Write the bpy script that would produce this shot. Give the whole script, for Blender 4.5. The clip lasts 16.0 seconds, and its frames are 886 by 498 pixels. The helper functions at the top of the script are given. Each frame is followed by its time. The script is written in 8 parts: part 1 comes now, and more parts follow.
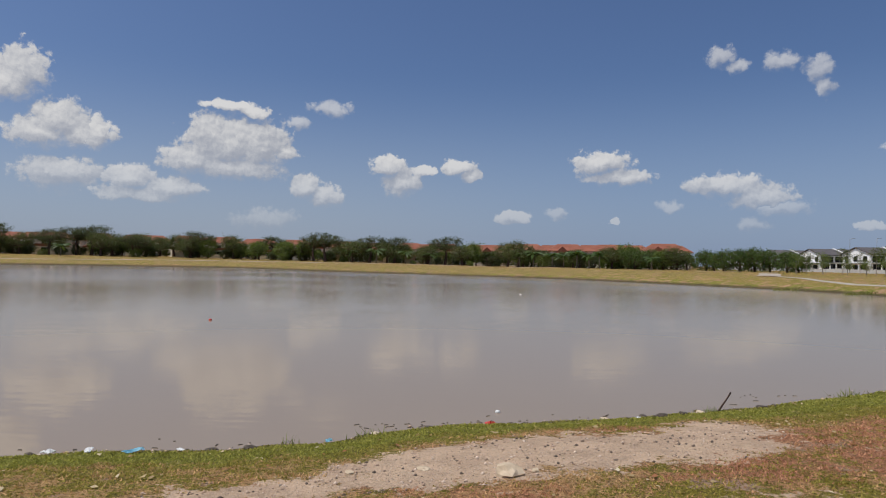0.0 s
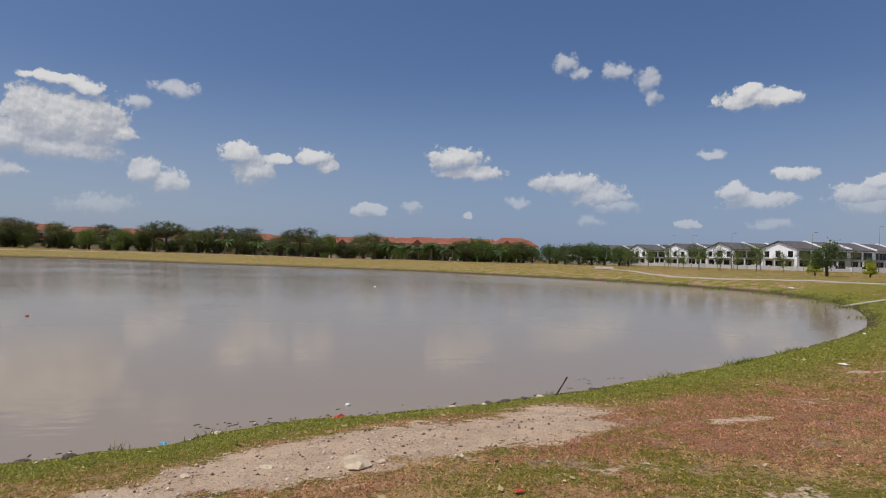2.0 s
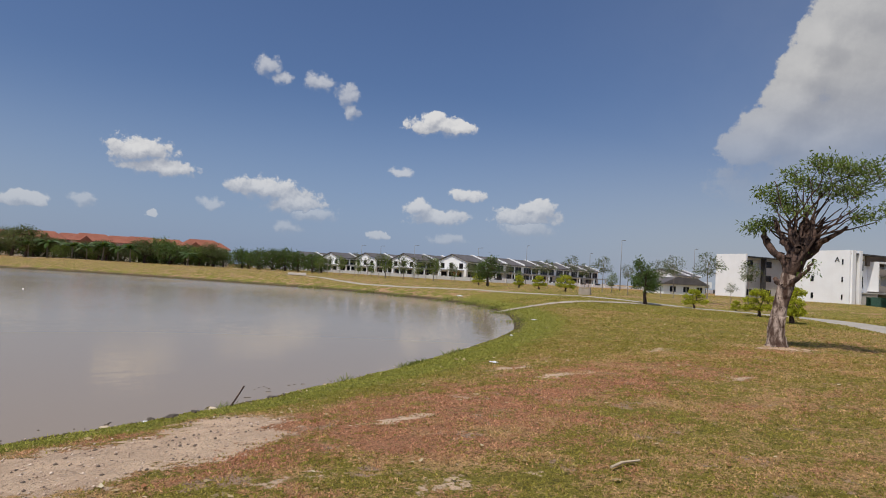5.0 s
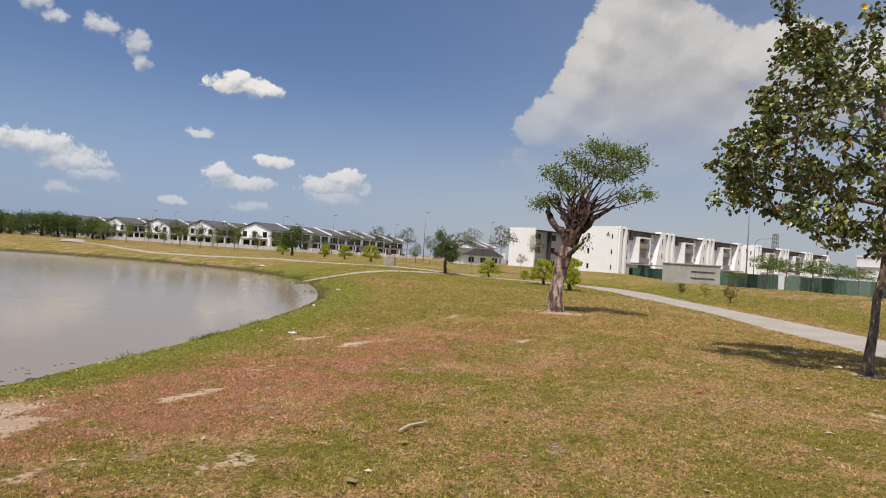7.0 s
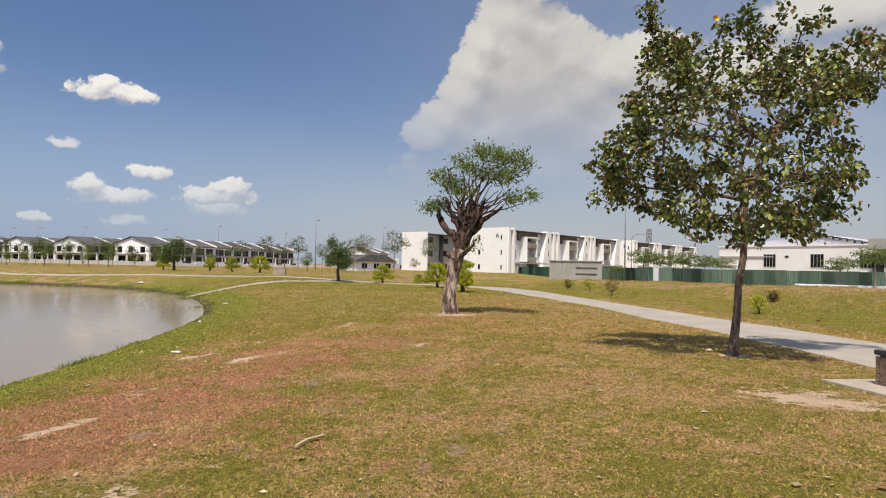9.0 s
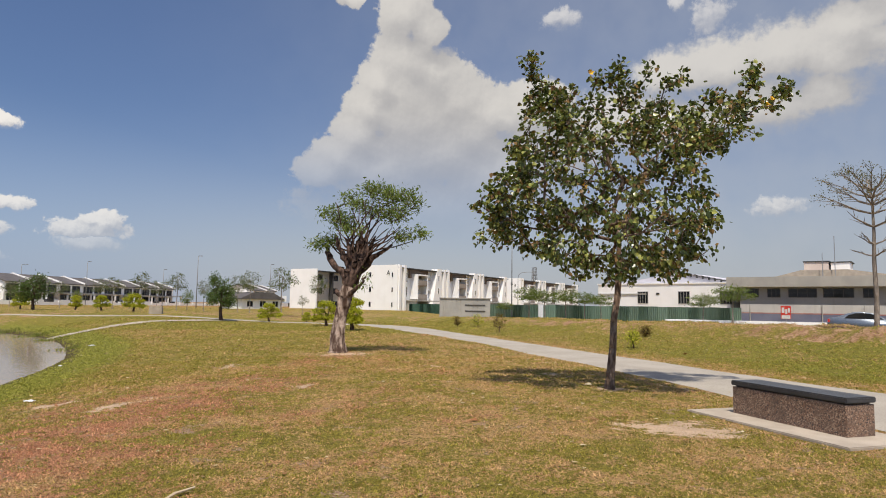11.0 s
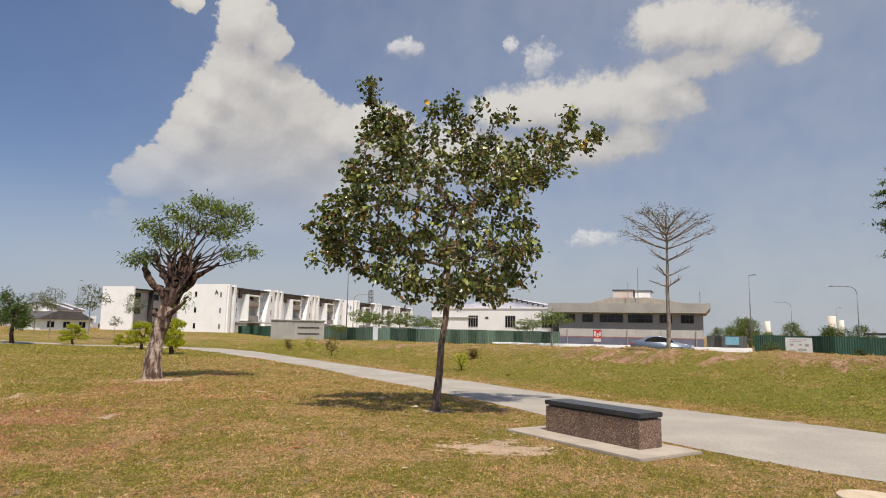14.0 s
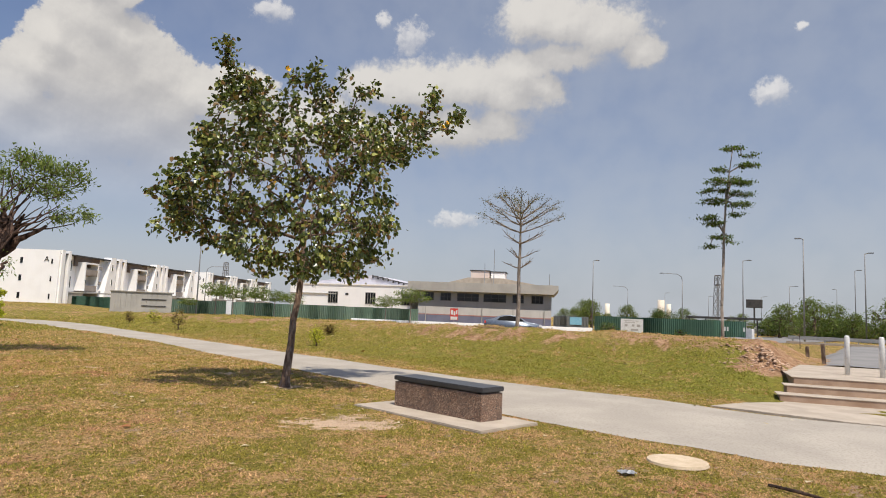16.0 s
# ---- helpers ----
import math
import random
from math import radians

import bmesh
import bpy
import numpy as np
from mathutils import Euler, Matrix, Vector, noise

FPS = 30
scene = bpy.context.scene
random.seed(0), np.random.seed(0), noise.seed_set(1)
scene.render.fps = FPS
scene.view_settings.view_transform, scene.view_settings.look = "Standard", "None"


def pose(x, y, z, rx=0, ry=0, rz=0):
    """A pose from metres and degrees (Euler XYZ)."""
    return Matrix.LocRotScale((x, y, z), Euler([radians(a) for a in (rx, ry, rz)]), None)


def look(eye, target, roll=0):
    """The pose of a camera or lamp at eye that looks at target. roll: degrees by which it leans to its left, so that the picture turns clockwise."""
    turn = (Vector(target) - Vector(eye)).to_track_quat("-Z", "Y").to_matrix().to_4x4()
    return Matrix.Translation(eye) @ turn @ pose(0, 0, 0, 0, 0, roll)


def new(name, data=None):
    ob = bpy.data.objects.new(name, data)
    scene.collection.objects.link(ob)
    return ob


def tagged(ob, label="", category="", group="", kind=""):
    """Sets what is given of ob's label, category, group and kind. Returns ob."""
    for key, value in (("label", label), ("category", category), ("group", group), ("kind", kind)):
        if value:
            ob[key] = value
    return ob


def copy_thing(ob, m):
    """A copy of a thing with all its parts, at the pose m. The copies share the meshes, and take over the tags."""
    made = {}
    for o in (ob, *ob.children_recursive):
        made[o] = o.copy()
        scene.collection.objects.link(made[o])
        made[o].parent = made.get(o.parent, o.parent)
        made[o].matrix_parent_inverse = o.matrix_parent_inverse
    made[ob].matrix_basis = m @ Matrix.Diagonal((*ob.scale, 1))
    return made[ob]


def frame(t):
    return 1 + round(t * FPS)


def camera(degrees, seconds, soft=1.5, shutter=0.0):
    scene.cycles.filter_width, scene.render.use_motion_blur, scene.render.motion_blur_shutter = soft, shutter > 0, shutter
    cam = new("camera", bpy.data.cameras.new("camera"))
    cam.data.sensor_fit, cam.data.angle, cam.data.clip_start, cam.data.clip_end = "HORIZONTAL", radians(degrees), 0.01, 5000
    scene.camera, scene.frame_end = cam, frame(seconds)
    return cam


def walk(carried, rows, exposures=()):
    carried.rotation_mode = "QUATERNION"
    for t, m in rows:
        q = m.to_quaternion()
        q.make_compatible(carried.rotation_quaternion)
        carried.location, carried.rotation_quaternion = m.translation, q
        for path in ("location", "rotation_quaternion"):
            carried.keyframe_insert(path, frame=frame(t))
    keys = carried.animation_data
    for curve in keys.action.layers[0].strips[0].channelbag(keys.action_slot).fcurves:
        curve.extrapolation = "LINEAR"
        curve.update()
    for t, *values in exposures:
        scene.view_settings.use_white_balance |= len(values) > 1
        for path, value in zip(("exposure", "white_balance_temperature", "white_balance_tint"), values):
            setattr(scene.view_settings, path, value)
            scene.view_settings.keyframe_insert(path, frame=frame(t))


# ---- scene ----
cam = camera(69.39, 16.0, soft=1.0)
# seconds, x, y, z, yaw, pitch, roll
ROWS = [
    (0.0, 1.794, -1.117, 1.562, -2.46, 1.15, -0.95),
    (0.5, 1.808, -1.118, 1.555, -5.62, 1.13, -0.90),
    (1.0, 1.818, -1.110, 1.559, -8.58, 0.74, -1.06),
    (1.5, 1.836, -1.086, 1.556, -12.00, 0.56, -1.34),
    (2.0, 1.856, -1.081, 1.555, -15.33, 0.72, -1.38),
    (2.5, 1.884, -1.052, 1.545, -18.47, 0.57, -1.28),
    (3.0, 1.903, -1.043, 1.538, -22.23, 0.44, -1.17),
    (3.5, 1.926, -1.025, 1.536, -26.34, 0.76, -0.98),
    (4.0, 1.943, -1.025, 1.536, -31.34, 1.15, -1.55),
    (4.5, 2.018, -1.022, 1.536, -37.37, 1.64, -2.67),
    (5.0, 2.104, -0.973, 1.538, -42.21, 2.34, -3.17),
    (7.5, 2.232, -1.040, 1.538, -62.73, 0.80, -2.88),
    (8.0, 2.250, -1.009, 1.538, -65.31, 1.42, -1.64),
    (8.5, 2.266, -1.009, 1.540, -67.04, 1.42, -1.20),
    (9.0, 2.269, -1.022, 1.537, -68.90, 1.55, -1.10),
    (9.5, 2.274, -1.037, 1.539, -71.67, 2.05, -0.97),
    (12.0, 2.307, -1.096, 1.554, -82.60, 6.96, -0.92),
    (12.5, 2.305, -1.113, 1.550, -84.69, 7.44, -0.97),
    (13.0, 2.306, -1.122, 1.554, -86.74, 7.53, -1.12),
    (13.5, 2.313, -1.137, 1.560, -89.64, 7.58, -1.22),
    (14.0, 2.319, -1.166, 1.559, -93.18, 7.32, -1.19),
    (14.5, 2.326, -1.195, 1.557, -96.23, 7.09, -1.27),
    (15.0, 2.306, -1.220, 1.554, -99.25, 6.51, -1.68),
    (15.5, 2.292, -1.253, 1.553, -102.02, 6.02, -1.83),
    (16.0, 2.328, -1.286, 1.551, -105.56, 5.65, -2.29),
]
EXPOSURES = [(0.0, -0.58, 6500, 10), (4.0, -0.56, 6500, 10), (5.0, -0.52, 6550, 10), (7.5, -0.21, 6900, 10), (9.5, -0.16, 7050, 10), (12.0, -0.24, 7000, 10), (14.5, -0.17, 7000, 10), (16.0, -0.10, 7000, 10)]
walk(cam, [(t, pose(x, y, z, 90 + pitch, roll, yaw)) for t, x, y, z, yaw, pitch, roll in ROWS], EXPOSURES)

# ---- light ----
SUN = Vector((-0.43, -0.07, 0.90)).normalized()
sun_data = bpy.data.lights.new("sun", "SUN")
sun_data.energy, sun_data.angle, sun_data.color = 5.0, radians(0.5), (1.0, 0.95, 0.88)
sun_lamp = new("sun", sun_data)
sun_lamp.matrix_world = look(SUN * 100, (0, 0, 0))

# cumulus clouds: centre bearing and height above the horizon, half width and half height, all in degrees
CLOUDS_LAKE = [
    (-26.0, 9.6, 0.8, 1.13), (-16.0, 9.6, 3.2, 2.22), (-17.7, 10.5, 1.7, 1.31), (-13.9, 9.6, 2.4, 2.17), (-19.3, 8.1, 2.0, 1.14), (-15.8, 7.6, 3.7, 0.99), (-11.5, 9.2, 1.0, 0.65), (-16.1, 12.8, 1.9, 0.44),
    (-14.4, 12.4, 1.2, 0.49),   (-23.8, 6.3, 1.7, 0.93), (-20.4, 5.8, 2.0, 0.88), (-23.0, 5.1, 3.0, 0.6), (-9.8, 6.3, 1.1, 0.94), (-8.2, 5.5, 1.5, 0.86),
     (-2.5, 8.3, 1.4, 0.88), (-1.3, 7.0, 1.7, 1.18), (0.6, 8.0, 1.0, 0.39), (3.7, 8.4, 1.3, 0.65), (4.8, 7.6, 0.9, 0.45),
]
CLOUDS_FAR = [
    (-31.2, 13.7, 1.5, 1.6), (-32.0, 12.6, 1.6, 1.2), (-28.6, 10.4, 1.8, 1.3), (-27.2, 9.5, 2.2, 1.0), (-28.4, 6.3, 2.6, 1.2), (-30.0, 9.2, 1.8, 1.0), (8.6, 4.0, 1.5, 0.51),  (16.3, 8.7, 2.1, 0.98), (17.6, 7.5, 2.6, 0.64),  (26.0, 6.6, 2.6, 0.86), (28.7, 5.6, 2.3, 1.04), 
    (17.5, 3.7, 0.4, 0.3),
]
CLOUDS_NEAR = [
    (41.4, 13.1, 2.6, 0.73), (40.6, 13.8, 1.0, 0.53), (43.0, 13.2, 1.2, 0.68), (39.7, 5.9, 1.0, 0.7), (41.4, 5.1, 2.3, 0.71), (43.9, 7.2, 1.3, 0.5), (49.4, 5.5, 2.5, 0.75), (50.1, 6.3, 1.5, 0.65),
    (36.1, 3.3, 0.8, 0.4),
]
CLOUDS_FAINT = [
    (89.0, 24.6, 1.6, 0.75), (25.8, 16.8, 1.0, 0.71), (27.0, 16.0, 0.9, 0.4), (30.3, 16.0, 1.1, 0.61), (32.9, 15.2, 0.9, 0.78), (33.3, 13.9, 0.6, 0.78), (38.0, 8.9, 1.0, 0.31), (36.3, 3.3, 0.6, 0.31), (101.7, 23.5, 1.3, 1.46),
    (99.0, 25.0, 0.5, 0.58), (132.8, 18.4, 1.3, 0.92), (134.8, 22.8, 0.4, 0.35), (106.3, 8.2, 1.7, 0.7),
    (49.4, 4.5, 2.1, 0.7), (42.5, 3.2, 1.5, 0.4), (30.5, 4.6, 1.8, 0.6), (-13.1, 3.4, 2.4, 0.84), (22.0, 4.9, 0.9, 0.45), (12.6, 4.3, 0.9, 0.5), (28.3, 3.4, 1.1, 0.5), (-7.7, 13.1, 1.6, 0.6), (-10.6, 11.8, 0.9, 0.55),
]
CLOUDS_TOWER = [
    (62.5, 28.2, 2.6, 1.6), (66.8, 27.0, 2.4, 1.0), (69.6, 26.3, 1.3, 0.9),     (74.6, 25.4, 2.2, 2.4), (76.6, 24.0, 1.8, 1.8), (88.0, 14.0, 4.6, 3.2), (84.0, 12.0, 5.5, 4.0), (74.8, 21.8, 3.0, 1.96), (77.3, 20.6, 2.7, 1.98), (72.5, 19.8, 1.9, 1.57), (71.8, 17.5, 2.3, 1.85), (70.7, 15.2, 2.3, 1.89), (69.2, 13.2, 2.3, 1.69), (67.6, 11.7, 2.3, 1.36), (75.6, 16.8, 5.2, 3.88),
    (77.6, 13.9, 6.5, 4.19), (72.7, 12.0, 5.5, 2.89), (80.5, 15.7, 3.8, 2.51), (83.8, 16.6, 2.8, 1.44), (76.7, 8.6, 10.4, 2.93), (83.0, 11.4, 5.9, 3.73), (79.0, 18.4, 3.4, 2.6), (82.6, 17.2, 3.4, 2.2), (86.8, 17.4, 3.2, 2.2), (74.8, 19.2, 3.2, 2.6),
]
CLOUDS_SIDE = [
    (102.4, 19.6, 5.2, 1.99), (107.1, 20.1, 4.6, 2.07), (110.7, 19.4, 4.8, 2.07), (114.1, 19.9, 2.1, 1.11), (105.1, 16.4, 5.1, 2.18), (110.2, 16.9, 2.8, 1.68), (98.2, 19.6, 2.6, 1.52), (115.2, 25.1, 4.9, 2.09),
    (118.9, 24.2, 4.0, 2.08), (122.4, 22.4, 1.9, 1.3), (112.6, 25.7, 2.4, 1.66), (115.7, 22.4, 3.7, 1.36), (94.0, 15.8, 4.0, 2.6), (98.5, 15.6, 4.4, 2.4), (111.6, 21.4, 3.0, 1.6),
]

world = bpy.data.worlds.new("sky")
scene.world = world
world.use_nodes = True
wt = world.node_tree
wt.nodes.clear()


def wnode(kind, *links):
    n = wt.nodes.new(kind)
    for i, v in enumerate(links):
        if v is None:
            continue
        if isinstance(v, bpy.types.NodeSocket):
            wt.links.new(v, n.inputs[i])
        else:
            n.inputs[i].default_value = v
    return n


def wmath(op, *links):
    n = wt.nodes.new("ShaderNodeMath")
    n.operation = op
    for i, v in enumerate(links):
        if isinstance(v, bpy.types.NodeSocket):
            wt.links.new(v, n.inputs[i])
        else:
            n.inputs[i].default_value = v
    return n.outputs[0]


def wvec(op, *links):
    n = wt.nodes.new("ShaderNodeVectorMath")
    n.operation = op
    for i, v in enumerate(links):
        if isinstance(v, bpy.types.NodeSocket):
            wt.links.new(v, n.inputs[i])
        else:
            n.inputs[i].default_value = v
    return n.outputs["Value"] if op in ("LENGTH", "DOT_PRODUCT") else n.outputs["Vector"]


def wmix(a, b, fac):
    n = wt.nodes.new("ShaderNodeMix")
    n.data_type = "RGBA"
    for s, v in ((n.inputs[0], fac), (n.inputs[6], a), (n.inputs[7], b)):
        if isinstance(v, bpy.types.NodeSocket):
            wt.links.new(v, s)
        else:
            s.default_value = v
    return n.outputs[2]


def wstep(x, lo, hi, out_lo=0.0, out_hi=1.0):
    n = wt.nodes.new("ShaderNodeMapRange")
    n.interpolation_type = "SMOOTHSTEP"
    wt.links.new(x, n.inputs[0])
    n.inputs[1].default_value, n.inputs[2].default_value = lo, hi
    n.inputs[3].default_value, n.inputs[4].default_value = out_lo, out_hi
    return n.outputs[0]


def wnoise(vec, scale, detail, rough=0.55):
    n = wt.nodes.new("ShaderNodeTexNoise")
    wt.links.new(vec, n.inputs["Vector"])
    n.inputs["Scale"].default_value, n.inputs["Detail"].default_value, n.inputs["Roughness"].default_value = scale, detail, rough
    return n.outputs["Fac"]


sky = wt.nodes.new("ShaderNodeTexSky")
sky.sky_type, sky.sun_disc = "NISHITA", False
sky.sun_elevation, sky.sun_rotation = math.asin(SUN.z), math.atan2(SUN.x, SUN.y)
sky.altitude, sky.air_density, sky.dust_density, sky.ozone_density = 30, 1.0, 2.2, 2.0
way = wt.nodes.new("ShaderNodeTexCoord").outputs["Generated"]
split = wnode("ShaderNodeSeparateXYZ", way)
bearing = wmath("DEGREES", wmath("ARCTAN2", split.outputs[0], split.outputs[1]))
height = wmath("DEGREES", wmath("ARCSINE", split.outputs[2]))
join = wnode("ShaderNodeCombineXYZ", bearing, height, 0.0)
uv = join.outputs[0]
# billows bend the outlines of the clouds
bend = wt.nodes.new("ShaderNodeTexNoise")
wt.links.new(uv, bend.inputs["Vector"])
bend.inputs["Scale"].default_value, bend.inputs["Detail"].default_value = 0.8, 3.0
uvb = wvec("ADD", uv, wvec("MULTIPLY", wvec("SUBTRACT", bend.outputs["Color"], (0.5, 0.5, 0.5)), (1.5, 1.1, 0.0)))


def blobs_of(cells, where):
    best = None
    for az, el, rx, ry in cells:
        d = wvec("MULTIPLY", wvec("SUBTRACT", where, (az, el, 0.0)), (1 / rx, 1 / ry, 0.0))
        d = wmath("SUBTRACT", 1.25, wvec("LENGTH", d))
        best = d if best is None else wmath("SMOOTH_MAX", best, d, 0.3)
    return wmath("MAXIMUM", best, -2.0)


def heads(where, scale):
    """Rounded cloud heads, like a cauliflower, in ever smaller sizes: high in the middle of a head, low in the creases."""
    n = wt.nodes.new("ShaderNodeTexVoronoi")
    n.voronoi_dimensions, n.feature, n.normalize = "2D", "F1", True
    wt.links.new(where, n.inputs["Vector"])
    for key, value in (("Scale", scale), ("Detail", 3.0), ("Roughness", 0.52), ("Lacunarity", 2.3)):
        n.inputs[key].default_value = value
    return wmath("SUBTRACT", 0.5, n.outputs["Distance"])


TO_SUN = (-0.16, 0.26, 0.0)
stir = wt.nodes.new("ShaderNodeTexNoise")
wt.links.new(uv, stir.inputs["Vector"])
stir.inputs["Scale"].default_value, stir.inputs["Detail"].default_value = 2.2, 4.0
uvs = wvec("ADD", uv, wvec("MULTIPLY", wvec("SUBTRACT", stir.outputs["Color"], (0.5, 0.5, 0.5)), (0.75, 0.6, 0.0)))
fine = wnoise(uv, 2.0, 6.0, 0.62)
fine_up = wnoise(wvec("ADD", uv, TO_SUN), 2.0, 4.0, 0.6)
coarse = wnoise(uv, 0.30, 3.0, 0.5)
coarse_up = wnoise(wvec("ADD", uv, (-0.7, 1.1, 0.0)), 0.30, 2.0, 0.5)
small_heads, small_heads_up = heads(uvs, 0.95), heads(wvec("ADD", uvs, TO_SUN), 0.95)
great_heads, great_heads_up = heads(uvs, 0.42), heads(wvec("ADD", uvs, (-0.3, 0.5, 0.0)), 0.42)
fine_shift = wmath("SUBTRACT", fine, fine_up)
coarse_shift = wmath("MULTIPLY", wmath("SUBTRACT", coarse, coarse_up), 0.6)
small_shift = wmath("SUBTRACT", small_heads, small_heads_up)
great_shift = wmath("SUBTRACT", great_heads, great_heads_up)
SMALL = (wmath("MULTIPLY", small_heads, 1.5), wmath("ADD", wmath("MULTIPLY", small_shift, 0.9), coarse_shift))
GREAT = (wmath("ADD", wmath("MULTIPLY", great_heads, 0.9), wmath("MULTIPLY", small_heads, 0.5)), wmath("ADD", wmath("ADD", wmath("MULTIPLY", great_shift, 0.75), wmath("MULTIPLY", small_shift, 0.42)), wmath("MULTIPLY", coarse_shift, 0.35)))


def cover(cells, billows, rag, edge, foot, top, lift, relief, start=0.14, solid=1.0):
    """How thickly a group of clouds covers the sky, and how brightly it is lit from above and from the left. Tops are crisp (edge), undersides melt away (foot)."""
    bulge, shift = billows
    body = blobs_of(cells, uvb)
    above = blobs_of(cells, wvec("ADD", uvb, (-0.4 * lift, lift, 0.0)))
    slope = wmath("SUBTRACT", body, above)
    light = wmath("ADD", wmath("MULTIPLY", slope, 0.5), wmath("MULTIPLY", wmath("ADD", shift, wmath("MULTIPLY", fine_shift, 0.35)), relief))
    dense = wmath("ADD", wmath("MULTIPLY", body, solid), wmath("MULTIPLY", wmath("ADD", bulge, wmath("MULTIPLY", wmath("SUBTRACT", fine, 0.5), 0.9)), rag))
    n = wt.nodes.new("ShaderNodeMapRange")
    n.interpolation_type = "SMOOTHSTEP"
    wt.links.new(dense, n.inputs[0])
    n.inputs[1].default_value = start
    wt.links.new(wstep(slope, -0.75, 0.15, foot, edge), n.inputs[2])
    return wmath("MULTIPLY", n.outputs[0], top), light


groups = [cover(cells, SMALL, 0.85, 0.50, 1.5, 0.94, 0.8, 0.8) for cells in (CLOUDS_LAKE, CLOUDS_FAR, CLOUDS_NEAR)]
groups.append(cover(CLOUDS_FAINT, SMALL, 1.0, 0.9, 1.4, 0.60, 0.6, 0.7))
tower, light_t = cover(CLOUDS_TOWER, GREAT, 0.85, 0.60, 1.6, 0.95, 2.2, 0.34, 0.22, 1.7)
tower = wmath("MULTIPLY", tower, wstep(height, 6.0, 18.0, 0.10, 1.0))
side, light_s = cover(CLOUDS_SIDE, GREAT, 1.0, 1.0, 1.9, 0.90, 2.2, 0.34, 0.05, 1.4)
groups += [(tower, light_t), (side, light_s)]
mask, light_all = groups[0]
for other, light in groups[1:]:
    pick = wmath("GREATER_THAN", other, mask)
    light_all = wmath("ADD", wmath("MULTIPLY", light, pick), wmath("MULTIPLY", light_all, wmath("SUBTRACT", 1.0, pick)))
    mask = wmath("MAXIMUM", mask, other)
big = wmath("GREATER_THAN", wmath("MAXIMUM", tower, side), wmath("SUBTRACT", mask, 0.0001))
# low clouds fade into the haze above the horizon
mask = wmath("MULTIPLY", mask, wstep(height, 1.0, 10.5, 0.34, 1.0))
lit = wstep(light_all, -0.32, 0.62)
cloud = wmix((0.52, 0.55, 0.63, 1), (1.03, 1.02, 1.01, 1), lit)
cloud = wmix(cloud, wmix((0.51, 0.515, 0.54, 1), (0.785, 0.78, 0.775, 1), lit), big)
haze = wmath("MULTIPLY", wstep(height, -1.0, 17.0, 1.0, 0.0), wstep(bearing, 15.0, 65.0, 0.64, 0.74))
# a thin milky veil lies over the eastern half of the sky
veil = wmath("MULTIPLY", wstep(bearing, 40.0, 125.0, 0.0, 0.50), wstep(coarse, 0.2, 0.7, 0.75, 1.0))
haze = wmath("MAXIMUM", haze, wmath("ADD", veil, wmath("MULTIPLY", haze, 0.55)))
mist = wmix(wmix((0.57, 0.67, 0.86, 1), (0.455, 0.585, 0.85, 1), wstep(bearing, -18.0, 24.0)), wmix((0.60, 0.645, 0.73, 1), (0.525, 0.58, 0.67, 1), wstep(bearing, 80.0, 115.0)), wstep(bearing, 34.0, 75.0))
SKY_GAIN = 0.105
air = wvec("SCALE", sky.outputs[0])
air.node.inputs["Scale"].default_value = SKY_GAIN
air = wvec("MULTIPLY", air, (0.79, 0.93, 1.20))
air = wmix(air, mist, haze)
colour = wmix(air, wvec("MULTIPLY", cloud, (1.0, 1.0, 1.0)), mask)
back = wnode("ShaderNodeBackground", colour, 1.0)
out = wt.nodes.new("ShaderNodeOutputWorld")
wt.links.new(back.outputs[0], out.inputs[0])

# ---- materials ----


def shader(name, rough=0.8, metal=0.0, spec=0.3):
    m = bpy.data.materials.new(name)
    m.use_nodes = True
    b = m.node_tree.nodes["Principled BSDF"]
    b.inputs["Roughness"].default_value, b.inputs["Metallic"].default_value = rough, metal
    b.inputs["Specular IOR Level"].default_value = spec
    return m, m.node_tree, b


def plug(tree, value, socket):
    if isinstance(value, bpy.types.NodeSocket):
        tree.links.new(value, socket)
    else:
        socket.default_value = (*value, 1) if isinstance(value, tuple) and len(value) == 3 and socket.type == "RGBA" else value


def tnoise(tree, vec, scale, detail=4.0, rough=0.55):
    n = tree.nodes.new("ShaderNodeTexNoise")
    if vec is not None:
        tree.links.new(vec, n.inputs["Vector"])
    n.inputs["Scale"].default_value, n.inputs["Detail"].default_value, n.inputs["Roughness"].default_value = scale, detail, rough
    return n.outputs["Fac"]


def tstep(tree, x, lo, hi, a=0.0, b=1.0):
    n = tree.nodes.new("ShaderNodeMapRange")
    n.interpolation_type = "SMOOTHSTEP"
    tree.links.new(x, n.inputs[0])
    for i, v in zip((1, 2, 3, 4), (lo, hi, a, b)):
        n.inputs[i].default_value = v
    return n.outputs[0]


def tmix(tree, a, b, fac, blend="MIX"):
    n = tree.nodes.new("ShaderNodeMix")
    n.data_type, n.blend_type = "RGBA", blend
    plug(tree, fac, n.inputs[0]), plug(tree, a, n.inputs[6]), plug(tree, b, n.inputs[7])
    return n.outputs[2]


def tmath(tree, op, a, b=0.0):
    n = tree.nodes.new("ShaderNodeMath")
    n.operation = op
    plug(tree, a, n.inputs[0]), plug(tree, b, n.inputs[1])
    return n.outputs[0]


def tbump(tree, b, heightmap, strength, distance):
    n = tree.nodes.new("ShaderNodeBump")
    n.inputs["Strength"].default_value, n.inputs["Distance"].default_value = strength, distance
    tree.links.new(heightmap, n.inputs["Height"])
    tree.links.new(n.outputs[0], b.inputs["Normal"])


